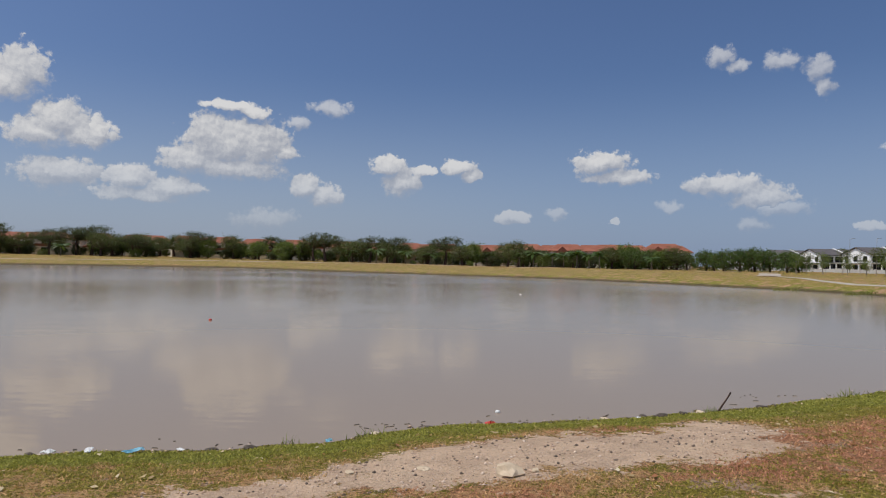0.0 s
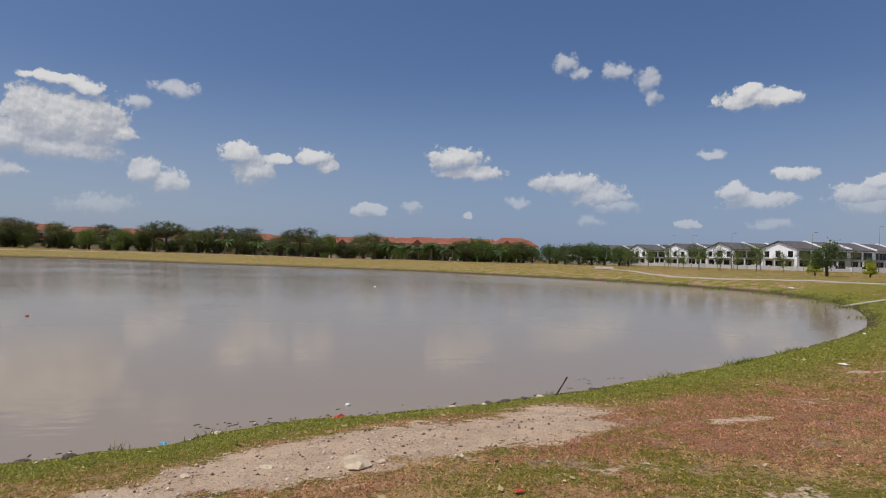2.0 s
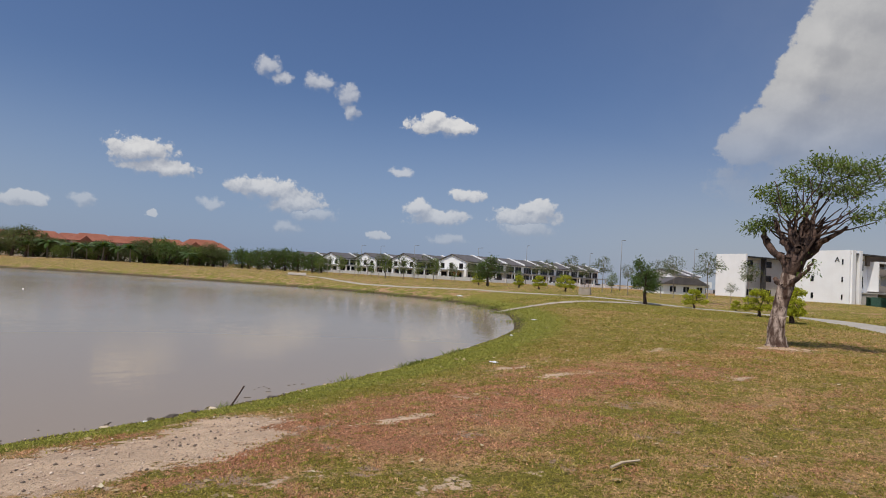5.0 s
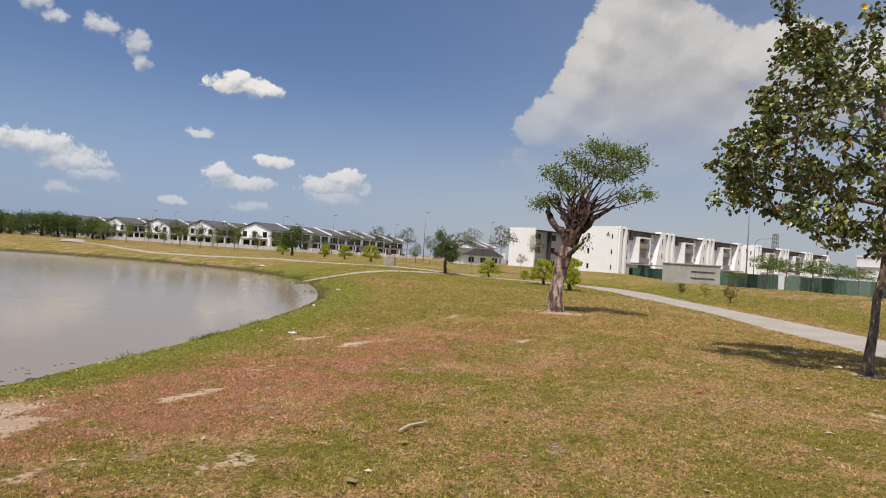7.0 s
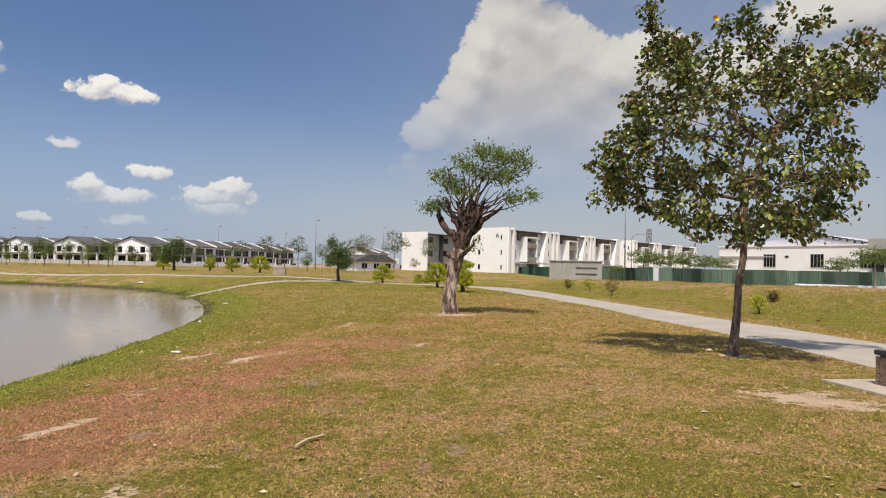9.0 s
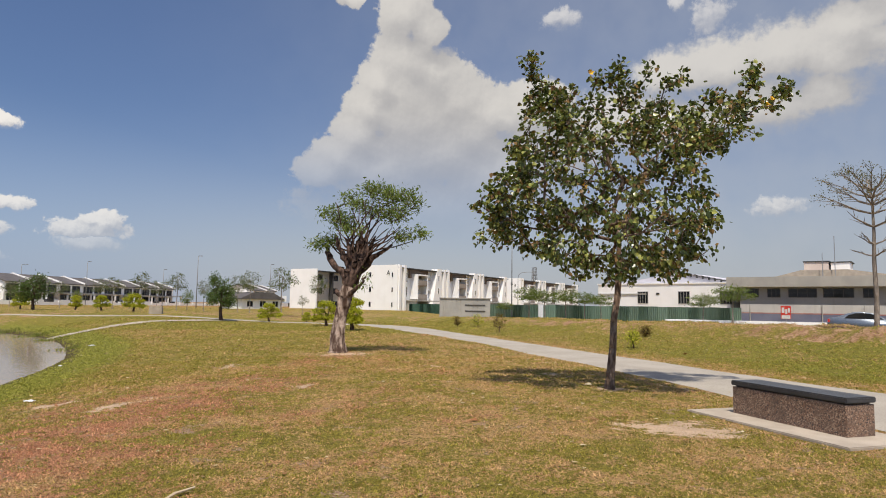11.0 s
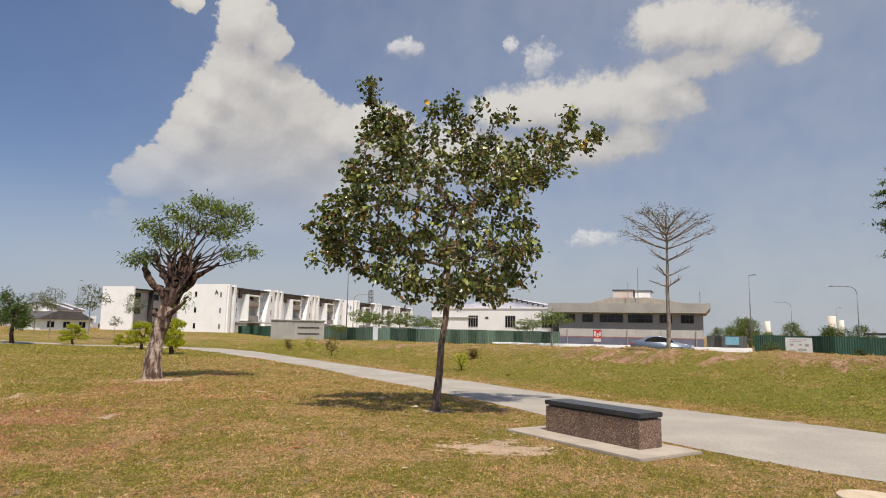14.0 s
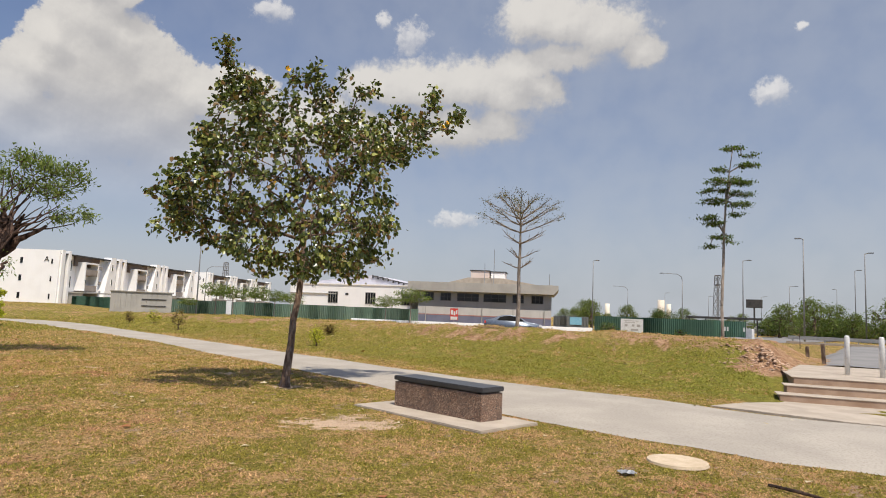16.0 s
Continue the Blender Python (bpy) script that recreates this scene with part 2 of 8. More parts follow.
def coords(tree, kind="Object"):
    return tree.nodes.new("ShaderNodeTexCoord").outputs[kind]


def surface(name, base, other, scale=3.0, rough=0.8, metal=0.0, spec=0.3, grain=40.0, grain_amount=0.25, bump=0.15, bump_at=0.004, streak=0.0, vary=0.0):
    """A weathered surface: broad stains from base to other, fine grain, a little relief; streak draws dirt down upright faces."""
    m, t, b = shader(name, rough, metal, spec)
    c = coords(t)
    broad = tstep(t, tnoise(t, c, scale, 5.0), 0.35, 0.68)
    col = tmix(t, base, other, broad)
    g = tnoise(t, c, grain, 3.0, 0.6)
    col = tmix(t, col, tuple(v * 0.55 for v in base), tstep(t, g, 0.45, 0.8, 0.0, grain_amount))
    if streak:
        st = t.nodes.new("ShaderNodeMapping")
        st.inputs["Scale"].default_value = (1.0, 1.0, 0.06)
        t.links.new(c, st.inputs[0])
        col = tmix(t, col, tuple(v * 0.6 for v in other), tstep(t, tnoise(t, st.outputs[0], 2.2, 5.0), 0.5, 0.75, 0.0, streak))
    if vary:
        info = t.nodes.new("ShaderNodeObjectInfo")
        col = tmix(t, col, tuple(min(1, v * 1.5) for v in base), tmath(t, "MULTIPLY", info.outputs["Random"], vary))
    plug(t, col, b.inputs["Base Color"])
    plug(t, tstep(t, g, 0.2, 0.8, max(0.05, rough - 0.12), min(1.0, rough + 0.1)), b.inputs["Roughness"])
    if bump:
        tbump(t, b, tmath(t, "ADD", g, broad), bump, bump_at)
    return m


def foliage(name, dark, mid, light, rough=0.5, dry=None, dry_amount=0.0, through_light=0.35):
    """Leaves that differ one by one, with light coming through them."""
    m, t, b = shader(name, rough, 0.0, 0.35)
    geo = t.nodes.new("ShaderNodeNewGeometry")
    ran = geo.outputs["Random Per Island"]
    col = tmix(t, dark, mid, tstep(t, ran, 0.0, 0.55))
    col = tmix(t, col, light, tstep(t, ran, 0.62, 0.95))
    if dry:
        mul = tmath(t, "FRACT", tmath(t, "MULTIPLY", ran, 37.7))
        col = tmix(t, col, dry, tstep(t, mul, 1.0 - dry_amount, 1.0 - dry_amount + 0.02))
    wob = tnoise(t, coords(t), 0.8, 3.0)
    col = tmix(t, col, dark, tstep(t, wob, 0.5, 0.8, 0.0, 0.5))
    plug(t, col, b.inputs["Base Color"])
    trans = t.nodes.new("ShaderNodeBsdfTranslucent")
    plug(t, tmix(t, col, (0.30, 0.42, 0.04), 0.35), trans.inputs["Color"])
    mixer = t.nodes.new("ShaderNodeMixShader")
    mixer.inputs[0].default_value = through_light
    t.links.new(b.outputs[0], mixer.inputs[1])
    t.links.new(trans.outputs[0], mixer.inputs[2])
    t.links.new(mixer.outputs[0], t.nodes["Material Output"].inputs[0])
    return m


def bark(name, dark, pale, scale=9.0, relief=0.03):
    m, t, b = shader(name, 0.9, 0.0, 0.15)
    c = coords(t)
    mp = t.nodes.new("ShaderNodeMapping")
    mp.inputs["Scale"].default_value = (1.0, 1.0, 0.35)
    t.links.new(c, mp.inputs[0])
    patches = tnoise(t, mp.outputs[0], scale, 6.0, 0.65)
    cracks = tnoise(t, mp.outputs[0], scale * 4, 4.0, 0.6)
    col = tmix(t, dark, pale, tstep(t, patches, 0.42, 0.6))
    col = tmix(t, col, tuple(v * 0.45 for v in dark), tstep(t, cracks, 0.52, 0.7, 0.0, 0.8))
    plug(t, col, b.inputs["Base Color"])
    tbump(t, b, tmath(t, "ADD", patches, cracks), 0.9, relief)
    return m


def glass(name, tint=(0.05, 0.06, 0.07)):
    m, t, b = shader(name, 0.06, 0.0, 0.35)
    plug(t, tmix(t, tint, tuple(v * 1.9 for v in tint), tstep(t, tnoise(t, coords(t), 0.6, 2.0), 0.4, 0.6)), b.inputs["Base Color"])
    return m


def turf_colour(t, c, speck, low=0.05, high=0.95):
    """Patchy turf: green growth, straw and russet dead grass mingled from metres down to single tufts. Returns the colour and how green it is."""
    def mask_of(name):
        n = t.nodes.new("ShaderNodeAttribute")
        n.attribute_name = name
        return n.outputs["Fac"]

    def scaled(n, amount):
        return tmath(t, "MULTIPLY", tmath(t, "SUBTRACT", n, 0.5), amount)

    wide, mid, small = tnoise(t, c, 0.22, 4.0), tnoise(t, c, 0.9, 5.0, 0.6), tnoise(t, c, 3.6, 6.0, 0.72)
    tuft = tnoise(t, c, 13.0, 4.0, 0.72)
    total = tmath(t, "ADD", scaled(wide, 0.9), scaled(mid, 1.6))
    total = tmath(t, "ADD", total, tmath(t, "ADD", scaled(small, 1.9), scaled(tuft, 1.7)))
    total = tmath(t, "ADD", total, scaled(speck, 0.95))
    total = tmath(t, "ADD", total, tmath(t, "SUBTRACT", tmath(t, "MULTIPLY", mask_of("lush"), 1.25), tmath(t, "MULTIPLY", mask_of("russet"), 0.42)))
    shade = tstep(t, tmath(t, "FRACT", tmath(t, "MULTIPLY", speck, 7.31)), low, high)
    straw = tmix(t, (0.38, 0.215, 0.090), (0.74, 0.475, 0.225), shade)
    rust = tmix(t, (0.29, 0.112, 0.056), (0.72, 0.365, 0.205), shade)
    green = tmix(t, (0.125, 0.112, 0.014), (0.43, 0.355, 0.070), shade)
    fresh = tmix(t, (0.110, 0.122, 0.014), (0.41, 0.395, 0.074), shade)
    red = tmath(t, "ADD", tmath(t, "ADD", mask_of("russet"), scaled(tnoise(t, c, 0.75, 5.0, 0.65), 2.3)), scaled(tuft, 1.2))
    dry = tmix(t, straw, rust, tstep(t, red, 0.05, 0.55))
    green = tmix(t, green, fresh, tstep(t, tmath(t, "ADD", mask_of("lush"), scaled(small, 0.9)), 0.22, 0.6))
    col = tmix(t, dry, green, tstep(t, total, -0.17, 0.10))
    # matted thatch, darker where it lies thick and paler where it is worn
    mat = tnoise(t, c, 5.5, 6.0, 0.78)
    col = tmix(t, col, (0.085, 0.058, 0.022), tstep(t, mat, 0.54, 0.68, 0.0, 0.55))
    col = tmix(t, col, (0.72, 0.50, 0.27), tstep(t, mat, 0.44, 0.34, 0.0, 0.34))
    return col, mask_of, small, tuft


def ground_material():
    m, t, b = shader("lawn_earth", 0.95, 0.0, 0.12)
    geo = t.nodes.new("ShaderNodeNewGeometry")
    c = geo.outputs["Position"]
    grit = tnoise(t, c, 38.0, 5.0, 0.75)
    col, mask_of, small, tuft = turf_colour(t, c, tstep(t, grit, 0.28, 0.72))
    col = tmix(t, col, (0.02, 0.015, 0.005), 0.18)
    # soil shows through thin turf
    soil = tmix(t, (0.30, 0.185, 0.115), (0.50, 0.355, 0.24), tstep(t, grit, 0.35, 0.65))
    thin = tmath(t, "SUBTRACT", tnoise(t, c, 1.7, 7.0, 0.7), tmath(t, "MULTIPLY", mask_of("lush"), 0.16))
    col = tmix(t, col, soil, tstep(t, thin, 0.585, 0.635))
    earth = tmix(t, (0.70, 0.505, 0.345), (0.56, 0.395, 0.27), tstep(t, tnoise(t, c, 2.2, 5.0, 0.6), 0.35, 0.65))
    stones = tstep(t, tnoise(t, c, 55.0, 2.0, 0.5), 0.60, 0.68)
    earth = tmix(t, earth, (0.66, 0.58, 0.48), tmath(t, "MULTIPLY", stones, 0.6))
    earth = tmix(t, earth, (0.36, 0.27, 0.20), tstep(t, tnoise(t, c, 21.0, 5.0, 0.7), 0.56, 0.66, 0.0, 0.3))
    bare = tmath(t, "ADD", mask_of("bare"), tmath(t, "MULTIPLY", tmath(t, "SUBTRACT", tnoise(t, c, 2.6, 8.0, 0.78), 0.5), 2.9))
    bare = tstep(t, bare, 0.44, 0.58)
    col = tmix(t, col, earth, bare)
    clay = tmix(t, (0.29, 0.145, 0.080), (0.58, 0.37, 0.225), tstep(t, tmath(t, "ADD", tmath(t, "MULTIPLY", small, 0.5), tmath(t, "MULTIPLY", tuft, 0.5)), 0.38, 0.62))
    clay_m = tmath(t, "ADD", mask_of("clay"), tmath(t, "MULTIPLY", tmath(t, "SUBTRACT", tnoise(t, c, 0.9, 8.0, 0.75), 0.5), 2.6))
    col = tmix(t, col, clay, tstep(t, clay_m, 0.46, 0.72))
    col = tmix(t, col, (0.07, 0.05, 0.035), tstep(t, mask_of("wet"), 0.25, 0.9, 0.0, 0.85))
    # Dark flecks put the shade in the gaps between tufts into the colour.
    col = tmix(t, col, (0.045, 0.036, 0.016), tmath(t, "MULTIPLY", tstep(t, tnoise(t, c, 26.0, 5.0, 0.8), 0.49, 0.62, 0.0, 0.72), tstep(t, bare, 0.0, 1.0, 1.0, 0.2)))
    plug(t, col, b.inputs["Base Color"])
    tbump(t, b, tmath(t, "ADD", tmath(t, "ADD", tmath(t, "MULTIPLY", small, 2.0), tuft), tmath(t, "MULTIPLY", grit, 0.6)), 1.0, 0.05)
    return m


def blade_material():
    """Grass blades that take the turf's colours one by one, with light coming through them."""
    m, t, b = shader("grass_blades", 0.7, 0.0, 0.25)
    geo = t.nodes.new("ShaderNodeNewGeometry")
    col, _, _, _ = turf_colour(t, geo.outputs["Position"], geo.outputs["Random Per Island"], -0.45, 0.75)
    plug(t, col, b.inputs["Base Color"])
    trans = t.nodes.new("ShaderNodeBsdfTranslucent")
    plug(t, col, trans.inputs["Color"])
    mixer = t.nodes.new("ShaderNodeMixShader")
    mixer.inputs[0].default_value = 0.35
    t.links.new(b.outputs[0], mixer.inputs[1])
    t.links.new(trans.outputs[0], mixer.inputs[2])
    t.links.new(mixer.outputs[0], t.nodes["Material Output"].inputs[0])
    return m


def water_material():
    """Muddy water: murk under a rippled surface, of which only part mirrors the sky."""
    m, t, b = shader("muddy_water", 0.9, 0.0, 0.0)
    geo = t.nodes.new("ShaderNodeNewGeometry")
    c = geo.outputs["Position"]
    plug(t, tmix(t, (0.270, 0.212, 0.156), (0.308, 0.245, 0.184), tnoise(t, c, 0.05, 3.0)), b.inputs["Base Color"])
    mp = t.nodes.new("ShaderNodeMapping")
    mp.inputs["Rotation"].default_value = (0, 0, radians(24))
    mp.inputs["Scale"].default_value = (0.55, 1.6, 1.0)
    t.links.new(c, mp.inputs[0])
    ripple = tnoise(t, mp.outputs[0], 2.6, 3.0, 0.5)
    swell = tnoise(t, mp.outputs[0], 0.7, 2.0, 0.5)
    gust = tstep(t, tnoise(t, c, 0.035, 3.0, 0.6), 0.40, 0.62, 0.45, 1.0)
    gloss = t.nodes.new("ShaderNodeBsdfGlossy")
    gloss.inputs["Color"].default_value = (1.0, 0.955, 0.895, 1)
    tbump(t, gloss, tmath(t, "MULTIPLY", tmath(t, "ADD", ripple, swell), gust), 0.19, 0.045)
    ln = t.nodes.new("ShaderNodeVectorMath")
    ln.operation = "LENGTH"
    t.links.new(c, ln.inputs[0])
    open_water = tstep(t, ln.outputs["Value"], 14.0, 75.0, 0.03, 0.15)
    plug(t, tmath(t, "MULTIPLY", open_water, tstep(t, gust, 0.4, 1.0, 0.8, 1.1)), gloss.inputs["Roughness"])
    fres = t.nodes.new("ShaderNodeFresnel")
    fres.inputs["IOR"].default_value = 1.33
    mixer = t.nodes.new("ShaderNodeMixShader")
    plug(t, tmath(t, "MULTIPLY", fres.outputs[0], 0.80), mixer.inputs[0])
    t.links.new(b.outputs[0], mixer.inputs[1])
    t.links.new(gloss.outputs[0], mixer.inputs[2])
    t.links.new(mixer.outputs[0], t.nodes["Material Output"].inputs[0])
    return m


LAWN, WATER = ground_material(), water_material()
ASPHALT_PATH = surface("worn_asphalt", (0.36, 0.322, 0.272), (0.43, 0.385, 0.325), 0.8, 0.9, grain=34, grain_amount=0.6, bump=0.6, bump_at=0.006)
ROAD_GREY = surface("road_asphalt", (0.20, 0.195, 0.19), (0.26, 0.25, 0.24), 0.4, 0.9, grain=30)
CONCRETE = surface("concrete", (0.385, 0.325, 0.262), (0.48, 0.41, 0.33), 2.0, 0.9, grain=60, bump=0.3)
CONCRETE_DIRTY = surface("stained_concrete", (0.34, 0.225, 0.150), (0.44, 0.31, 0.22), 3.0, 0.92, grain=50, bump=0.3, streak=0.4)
PALE_STONE = surface("pale_stone", (0.52, 0.41, 0.28), (0.62, 0.50, 0.36), 6.0, 0.9, grain=40, bump=0.5, bump_at=0.01)
DARK_STONE = surface("dark_stone", (0.07, 0.055, 0.042), (0.14, 0.11, 0.08), 8.0, 0.8, grain=40, bump=0.5, bump_at=0.01)
GRANITE_BLACK = surface("black_granite", (0.035, 0.036, 0.040), (0.055, 0.055, 0.06), 3.0, 0.38, spec=0.5, grain=120, grain_amount=0.4, bump=0.0)
WHITE_PAINT = surface("white_paint", (0.95, 0.94, 0.92), (0.915, 0.90, 0.875), 0.5, 0.75, grain=8, grain_amount=0.04, bump=0.05, streak=0.06)
CREAM_PAINT = surface("cream_paint", (0.74, 0.66, 0.55), (0.64, 0.56, 0.46), 0.5, 0.8, grain=8, grain_amount=0.1, bump=0.05, streak=0.2, vary=0.3)
GREY_PAINT = surface("grey_paint", (0.26, 0.265, 0.265), (0.30, 0.30, 0.295), 0.5, 0.8, grain=8, grain_amount=0.1, bump=0.05, streak=0.2)
TAUPE_PAINT = surface("taupe_paint", (0.30, 0.255, 0.215), (0.36, 0.31, 0.265), 0.5, 0.8, grain=8, grain_amount=0.1, bump=0.05, streak=0.2)
FASCIA = surface("weathered_fascia", (0.36, 0.345, 0.315), (0.43, 0.41, 0.37), 0.6, 0.75, grain=10, grain_amount=0.15, bump=0.05, streak=0.3)
SLATE_ROOF = surface("dark_roof_tiles", (0.095, 0.086, 0.084), (0.135, 0.122, 0.118), 0.7, 0.7, grain=6, grain_amount=0.4, bump=0.4, bump_at=0.03)
RED_ROOF = surface("clay_roof_tiles", (0.22, 0.072, 0.042), (0.30, 0.115, 0.068), 0.35, 0.8, grain=5, grain_amount=0.35, bump=0.4, bump_at=0.03, vary=0.25)
STEEL = surface("galvanised_steel", (0.42, 0.43, 0.44), (0.34, 0.345, 0.35), 3.0, 0.5, 0.6, grain=20, bump=0.0)
DARK_STEEL = surface("dark_steel", (0.05, 0.05, 0.052), (0.09, 0.085, 0.08), 3.0, 0.6, 0.2, grain=20, bump=0.0)
GREEN_SHEET = surface("green_hoarding_paint", (0.060, 0.135, 0.095), (0.090, 0.170, 0.125), 0.6, 0.6, grain=12, grain_amount=0.15, bump=0.1, streak=0.35, vary=0.7)
FADED_SHEET = surface("faded_green_sheet", (0.15, 0.235, 0.175), (0.19, 0.265, 0.21), 0.6, 0.6, grain=12, grain_amount=0.15, bump=0.1, streak=0.3, vary=0.5)
POLE_GREY = surface("dull_grey_pole", (0.20, 0.205, 0.21), (0.26, 0.26, 0.26), 3.0, 0.6, 0.2, grain=20, bump=0.0)
BROWN_PANEL = surface("brown_panel_paint", (0.17, 0.130, 0.105), (0.22, 0.175, 0.145), 0.5, 0.8, grain=8, grain_amount=0.1, bump=0.05, streak=0.2)
GREY_SHEET = surface("grey_hoarding_paint", (0.27, 0.29, 0.28), (0.33, 0.345, 0.33), 0.6, 0.6, grain=12, grain_amount=0.2, bump=0.1, streak=0.4, vary=0.3)
PANE = glass("window_glass", (0.010, 0.011, 0.012))
PALE_BAND = surface("pale_grey_paint", (0.50, 0.485, 0.455), (0.56, 0.545, 0.51), 0.5, 0.8, grain=8, grain_amount=0.1, bump=0.05, streak=0.25)
YELLOW = surface("yellow_petal", (0.75, 0.42, 0.02), (0.80, 0.50, 0.04), 9.0, 0.6, grain=30, bump=0.0)
RED_PAINT = surface("red_plastic", (0.55, 0.045, 0.035), (0.62, 0.07, 0.05), 5.0, 0.5, grain=30, bump=0.0)
WHITE_PLASTIC = surface("white_plastic", (0.72, 0.72, 0.70), (0.60, 0.60, 0.58), 9.0, 0.5, grain=30, bump=0.0)
BLUE_PLASTIC = surface("blue_plastic", (0.16, 0.42, 0.55), (0.30, 0.55, 0.66), 9.0, 0.5, grain=30, bump=0.0)
CAR_SILVER = surface("blue_grey_car_paint", (0.20, 0.235, 0.28), (0.22, 0.255, 0.30), 0.6, 0.28, 0.5, 0.5, grain=60, grain_amount=0.03, bump=0.0)
CAR_WHITE = surface("white_car_paint", (0.78, 0.78, 0.78), (0.74, 0.74, 0.74), 0.6, 0.25, 0.0, 0.5, grain=60, grain_amount=0.03, bump=0.0)
TYRE = surface("tyre_rubber", (0.022, 0.022, 0.022), (0.035, 0.034, 0.032), 6.0, 0.85, grain=30, bump=0.0)
INK = surface("dark_lettering", (0.03, 0.03, 0.032), (0.05, 0.05, 0.05), 4.0, 0.7, grain=20, bump=0.0)


def granite_brown():
    m, t, b = shader("brown_granite_cladding", 0.42, 0.0, 0.5)
    c = coords(t)
    v = t.nodes.new("ShaderNodeTexVoronoi")
    t.links.new(c, v.inputs["Vector"])
    v.inputs["Scale"].default_value = 90.0
    speck = t.nodes.new("ShaderNodeSeparateColor")
    t.links.new(v.outputs["Color"], speck.inputs[0])
    col = tmix(t, (0.18, 0.098, 0.064), (0.48, 0.35, 0.255), tstep(t, speck.outputs[0], 0.45, 0.95))
    col = tmix(t, col, (0.035, 0.028, 0.026), tstep(t, speck.outputs[1], 0.72, 0.9))
    col = tmix(t, col, (0.11, 0.075, 0.06), tstep(t, tnoise(t, c, 5.0, 5.0), 0.45, 0.75, 0.0, 0.7))
    plug(t, col, b.inputs["Base Color"])
    return m


GRANITE_BROWN = granite_brown()
LEAF_HIBISCUS = foliage("hibiscus_leaves", (0.034, 0.048, 0.013), (0.100, 0.128, 0.032), (0.34, 0.35, 0.095), 0.28, (0.22, 0.13, 0.05), 0.15, 0.12)
LEAF_PLUME = foliage("feathery_leaves", (0.068, 0.105, 0.020), (0.14, 0.195, 0.040), (0.27, 0.33, 0.08), 0.5, None, 0.0, 0.35)
LEAF_DARK = foliage("dark_tree_leaves", (0.020, 0.033, 0.012), (0.042, 0.062, 0.019), (0.105, 0.135, 0.038), 0.55, (0.10, 0.085, 0.035), 0.06, 0.2)
LEAF_MID = foliage("green_tree_leaves", (0.040, 0.074, 0.017), (0.072, 0.120, 0.027), (0.13, 0.19, 0.044), 0.5, None, 0.0, 0.3)
LEAF_LIME = foliage("light_green_leaves", (0.060, 0.090, 0.016), (0.125, 0.175, 0.030), (0.22, 0.27, 0.055), 0.5, None, 0.0, 0.35)
LEAF_OLIVE = foliage("olive_tree_leaves", (0.055, 0.074, 0.023), (0.092, 0.115, 0.035), (0.155, 0.18, 0.06), 0.55, (0.16, 0.12, 0.05), 0.08, 0.25)
LEAF_YELLOW = foliage("golden_shrub_leaves", (0.30, 0.32, 0.022), (0.52, 0.51, 0.040), (0.80, 0.74, 0.08), 0.5, None, 0.0, 0.55)
LEAF_RUST = foliage("rusty_shrub_leaves", (0.11, 0.085, 0.022), (0.20, 0.13, 0.03), (0.34, 0.20, 0.05), 0.55, None, 0.0, 0.3)
LEAF_SPARSE = foliage("sparse_dry_leaves", (0.06, 0.065, 0.025), (0.10, 0.095, 0.035), (0.17, 0.14, 0.06), 0.6, (0.20, 0.13, 0.06), 0.3, 0.3)
GRASS_BLADES = blade_material()
SHORE_GRASS = foliage("shore_grass_blades", (0.11, 0.135, 0.020), (0.19, 0.215, 0.036), (0.32, 0.32, 0.085), 0.6, (0.42, 0.30, 0.15), 0.12, 0.4)
FALLEN_LEAF = foliage("fallen_leaves", (0.30, 0.20, 0.09), (0.48, 0.36, 0.19), (0.66, 0.56, 0.38), 0.8, (0.35, 0.14, 0.06), 0.15, 0.15)
BARK_PATCHY = bark("patchy_pale_bark", (0.085, 0.050, 0.036), (0.50, 0.385, 0.31), 5.5, 0.06)
BARK_DARK = bark("dark_bark", (0.050, 0.033, 0.026), (0.15, 0.095, 0.072), 8.0)
BARK_BROWN = bark("brown_bark", (0.12, 0.078, 0.055), (0.30, 0.22, 0.165), 14.0, 0.015)
BARK_GREY = bark("grey_bark", (0.20, 0.165, 0.135), (0.33, 0.285, 0.24), 10.0, 0.012)

# ---- building helpers ----
STAND = Vector((2.2, -1.1, 0.0))


def by(az, d, z=0.0):
    """The place d metres from the standing point at that bearing in degrees."""
    return Vector((STAND.x + d * math.sin(radians(az)), STAND.y + d * math.cos(radians(az)), z))


def part(name, bm, material, parent=None, label="", smooth=False):
    """Links a bmesh as one mesh object under a thing or a part."""
    me = bpy.data.meshes.new(name)
    bm.to_mesh(me)
    bm.free()
    return hang(name, me, material, parent, label, smooth)


def hang(name, me, material, parent=None, label="", smooth=False):
    if material is not None and not me.materials:
        me.materials.append(material)
    if smooth:
        me.polygons.foreach_set("use_smooth", [True] * len(me.polygons))
    ob = new(name, me)
    if parent is not None:
        ob.parent = parent
    if label:
        ob["label"] = label
    return ob


def raw(name, verts, faces, material, parent=None, label="", smooth=False):
    me = bpy.data.meshes.new(name)
    me.from_pydata([tuple(v) for v in verts], [], faces)
    me.update()
    return hang(name, me, material, parent, label, smooth)


def thing(name, m, label, category, group="", kind=""):
    """An Empty at the base of a thing."""
    ob = new(name)
    ob.empty_display_size = 0.2
    ob.matrix_basis = m
    return tagged(ob, label, category, group, kind)


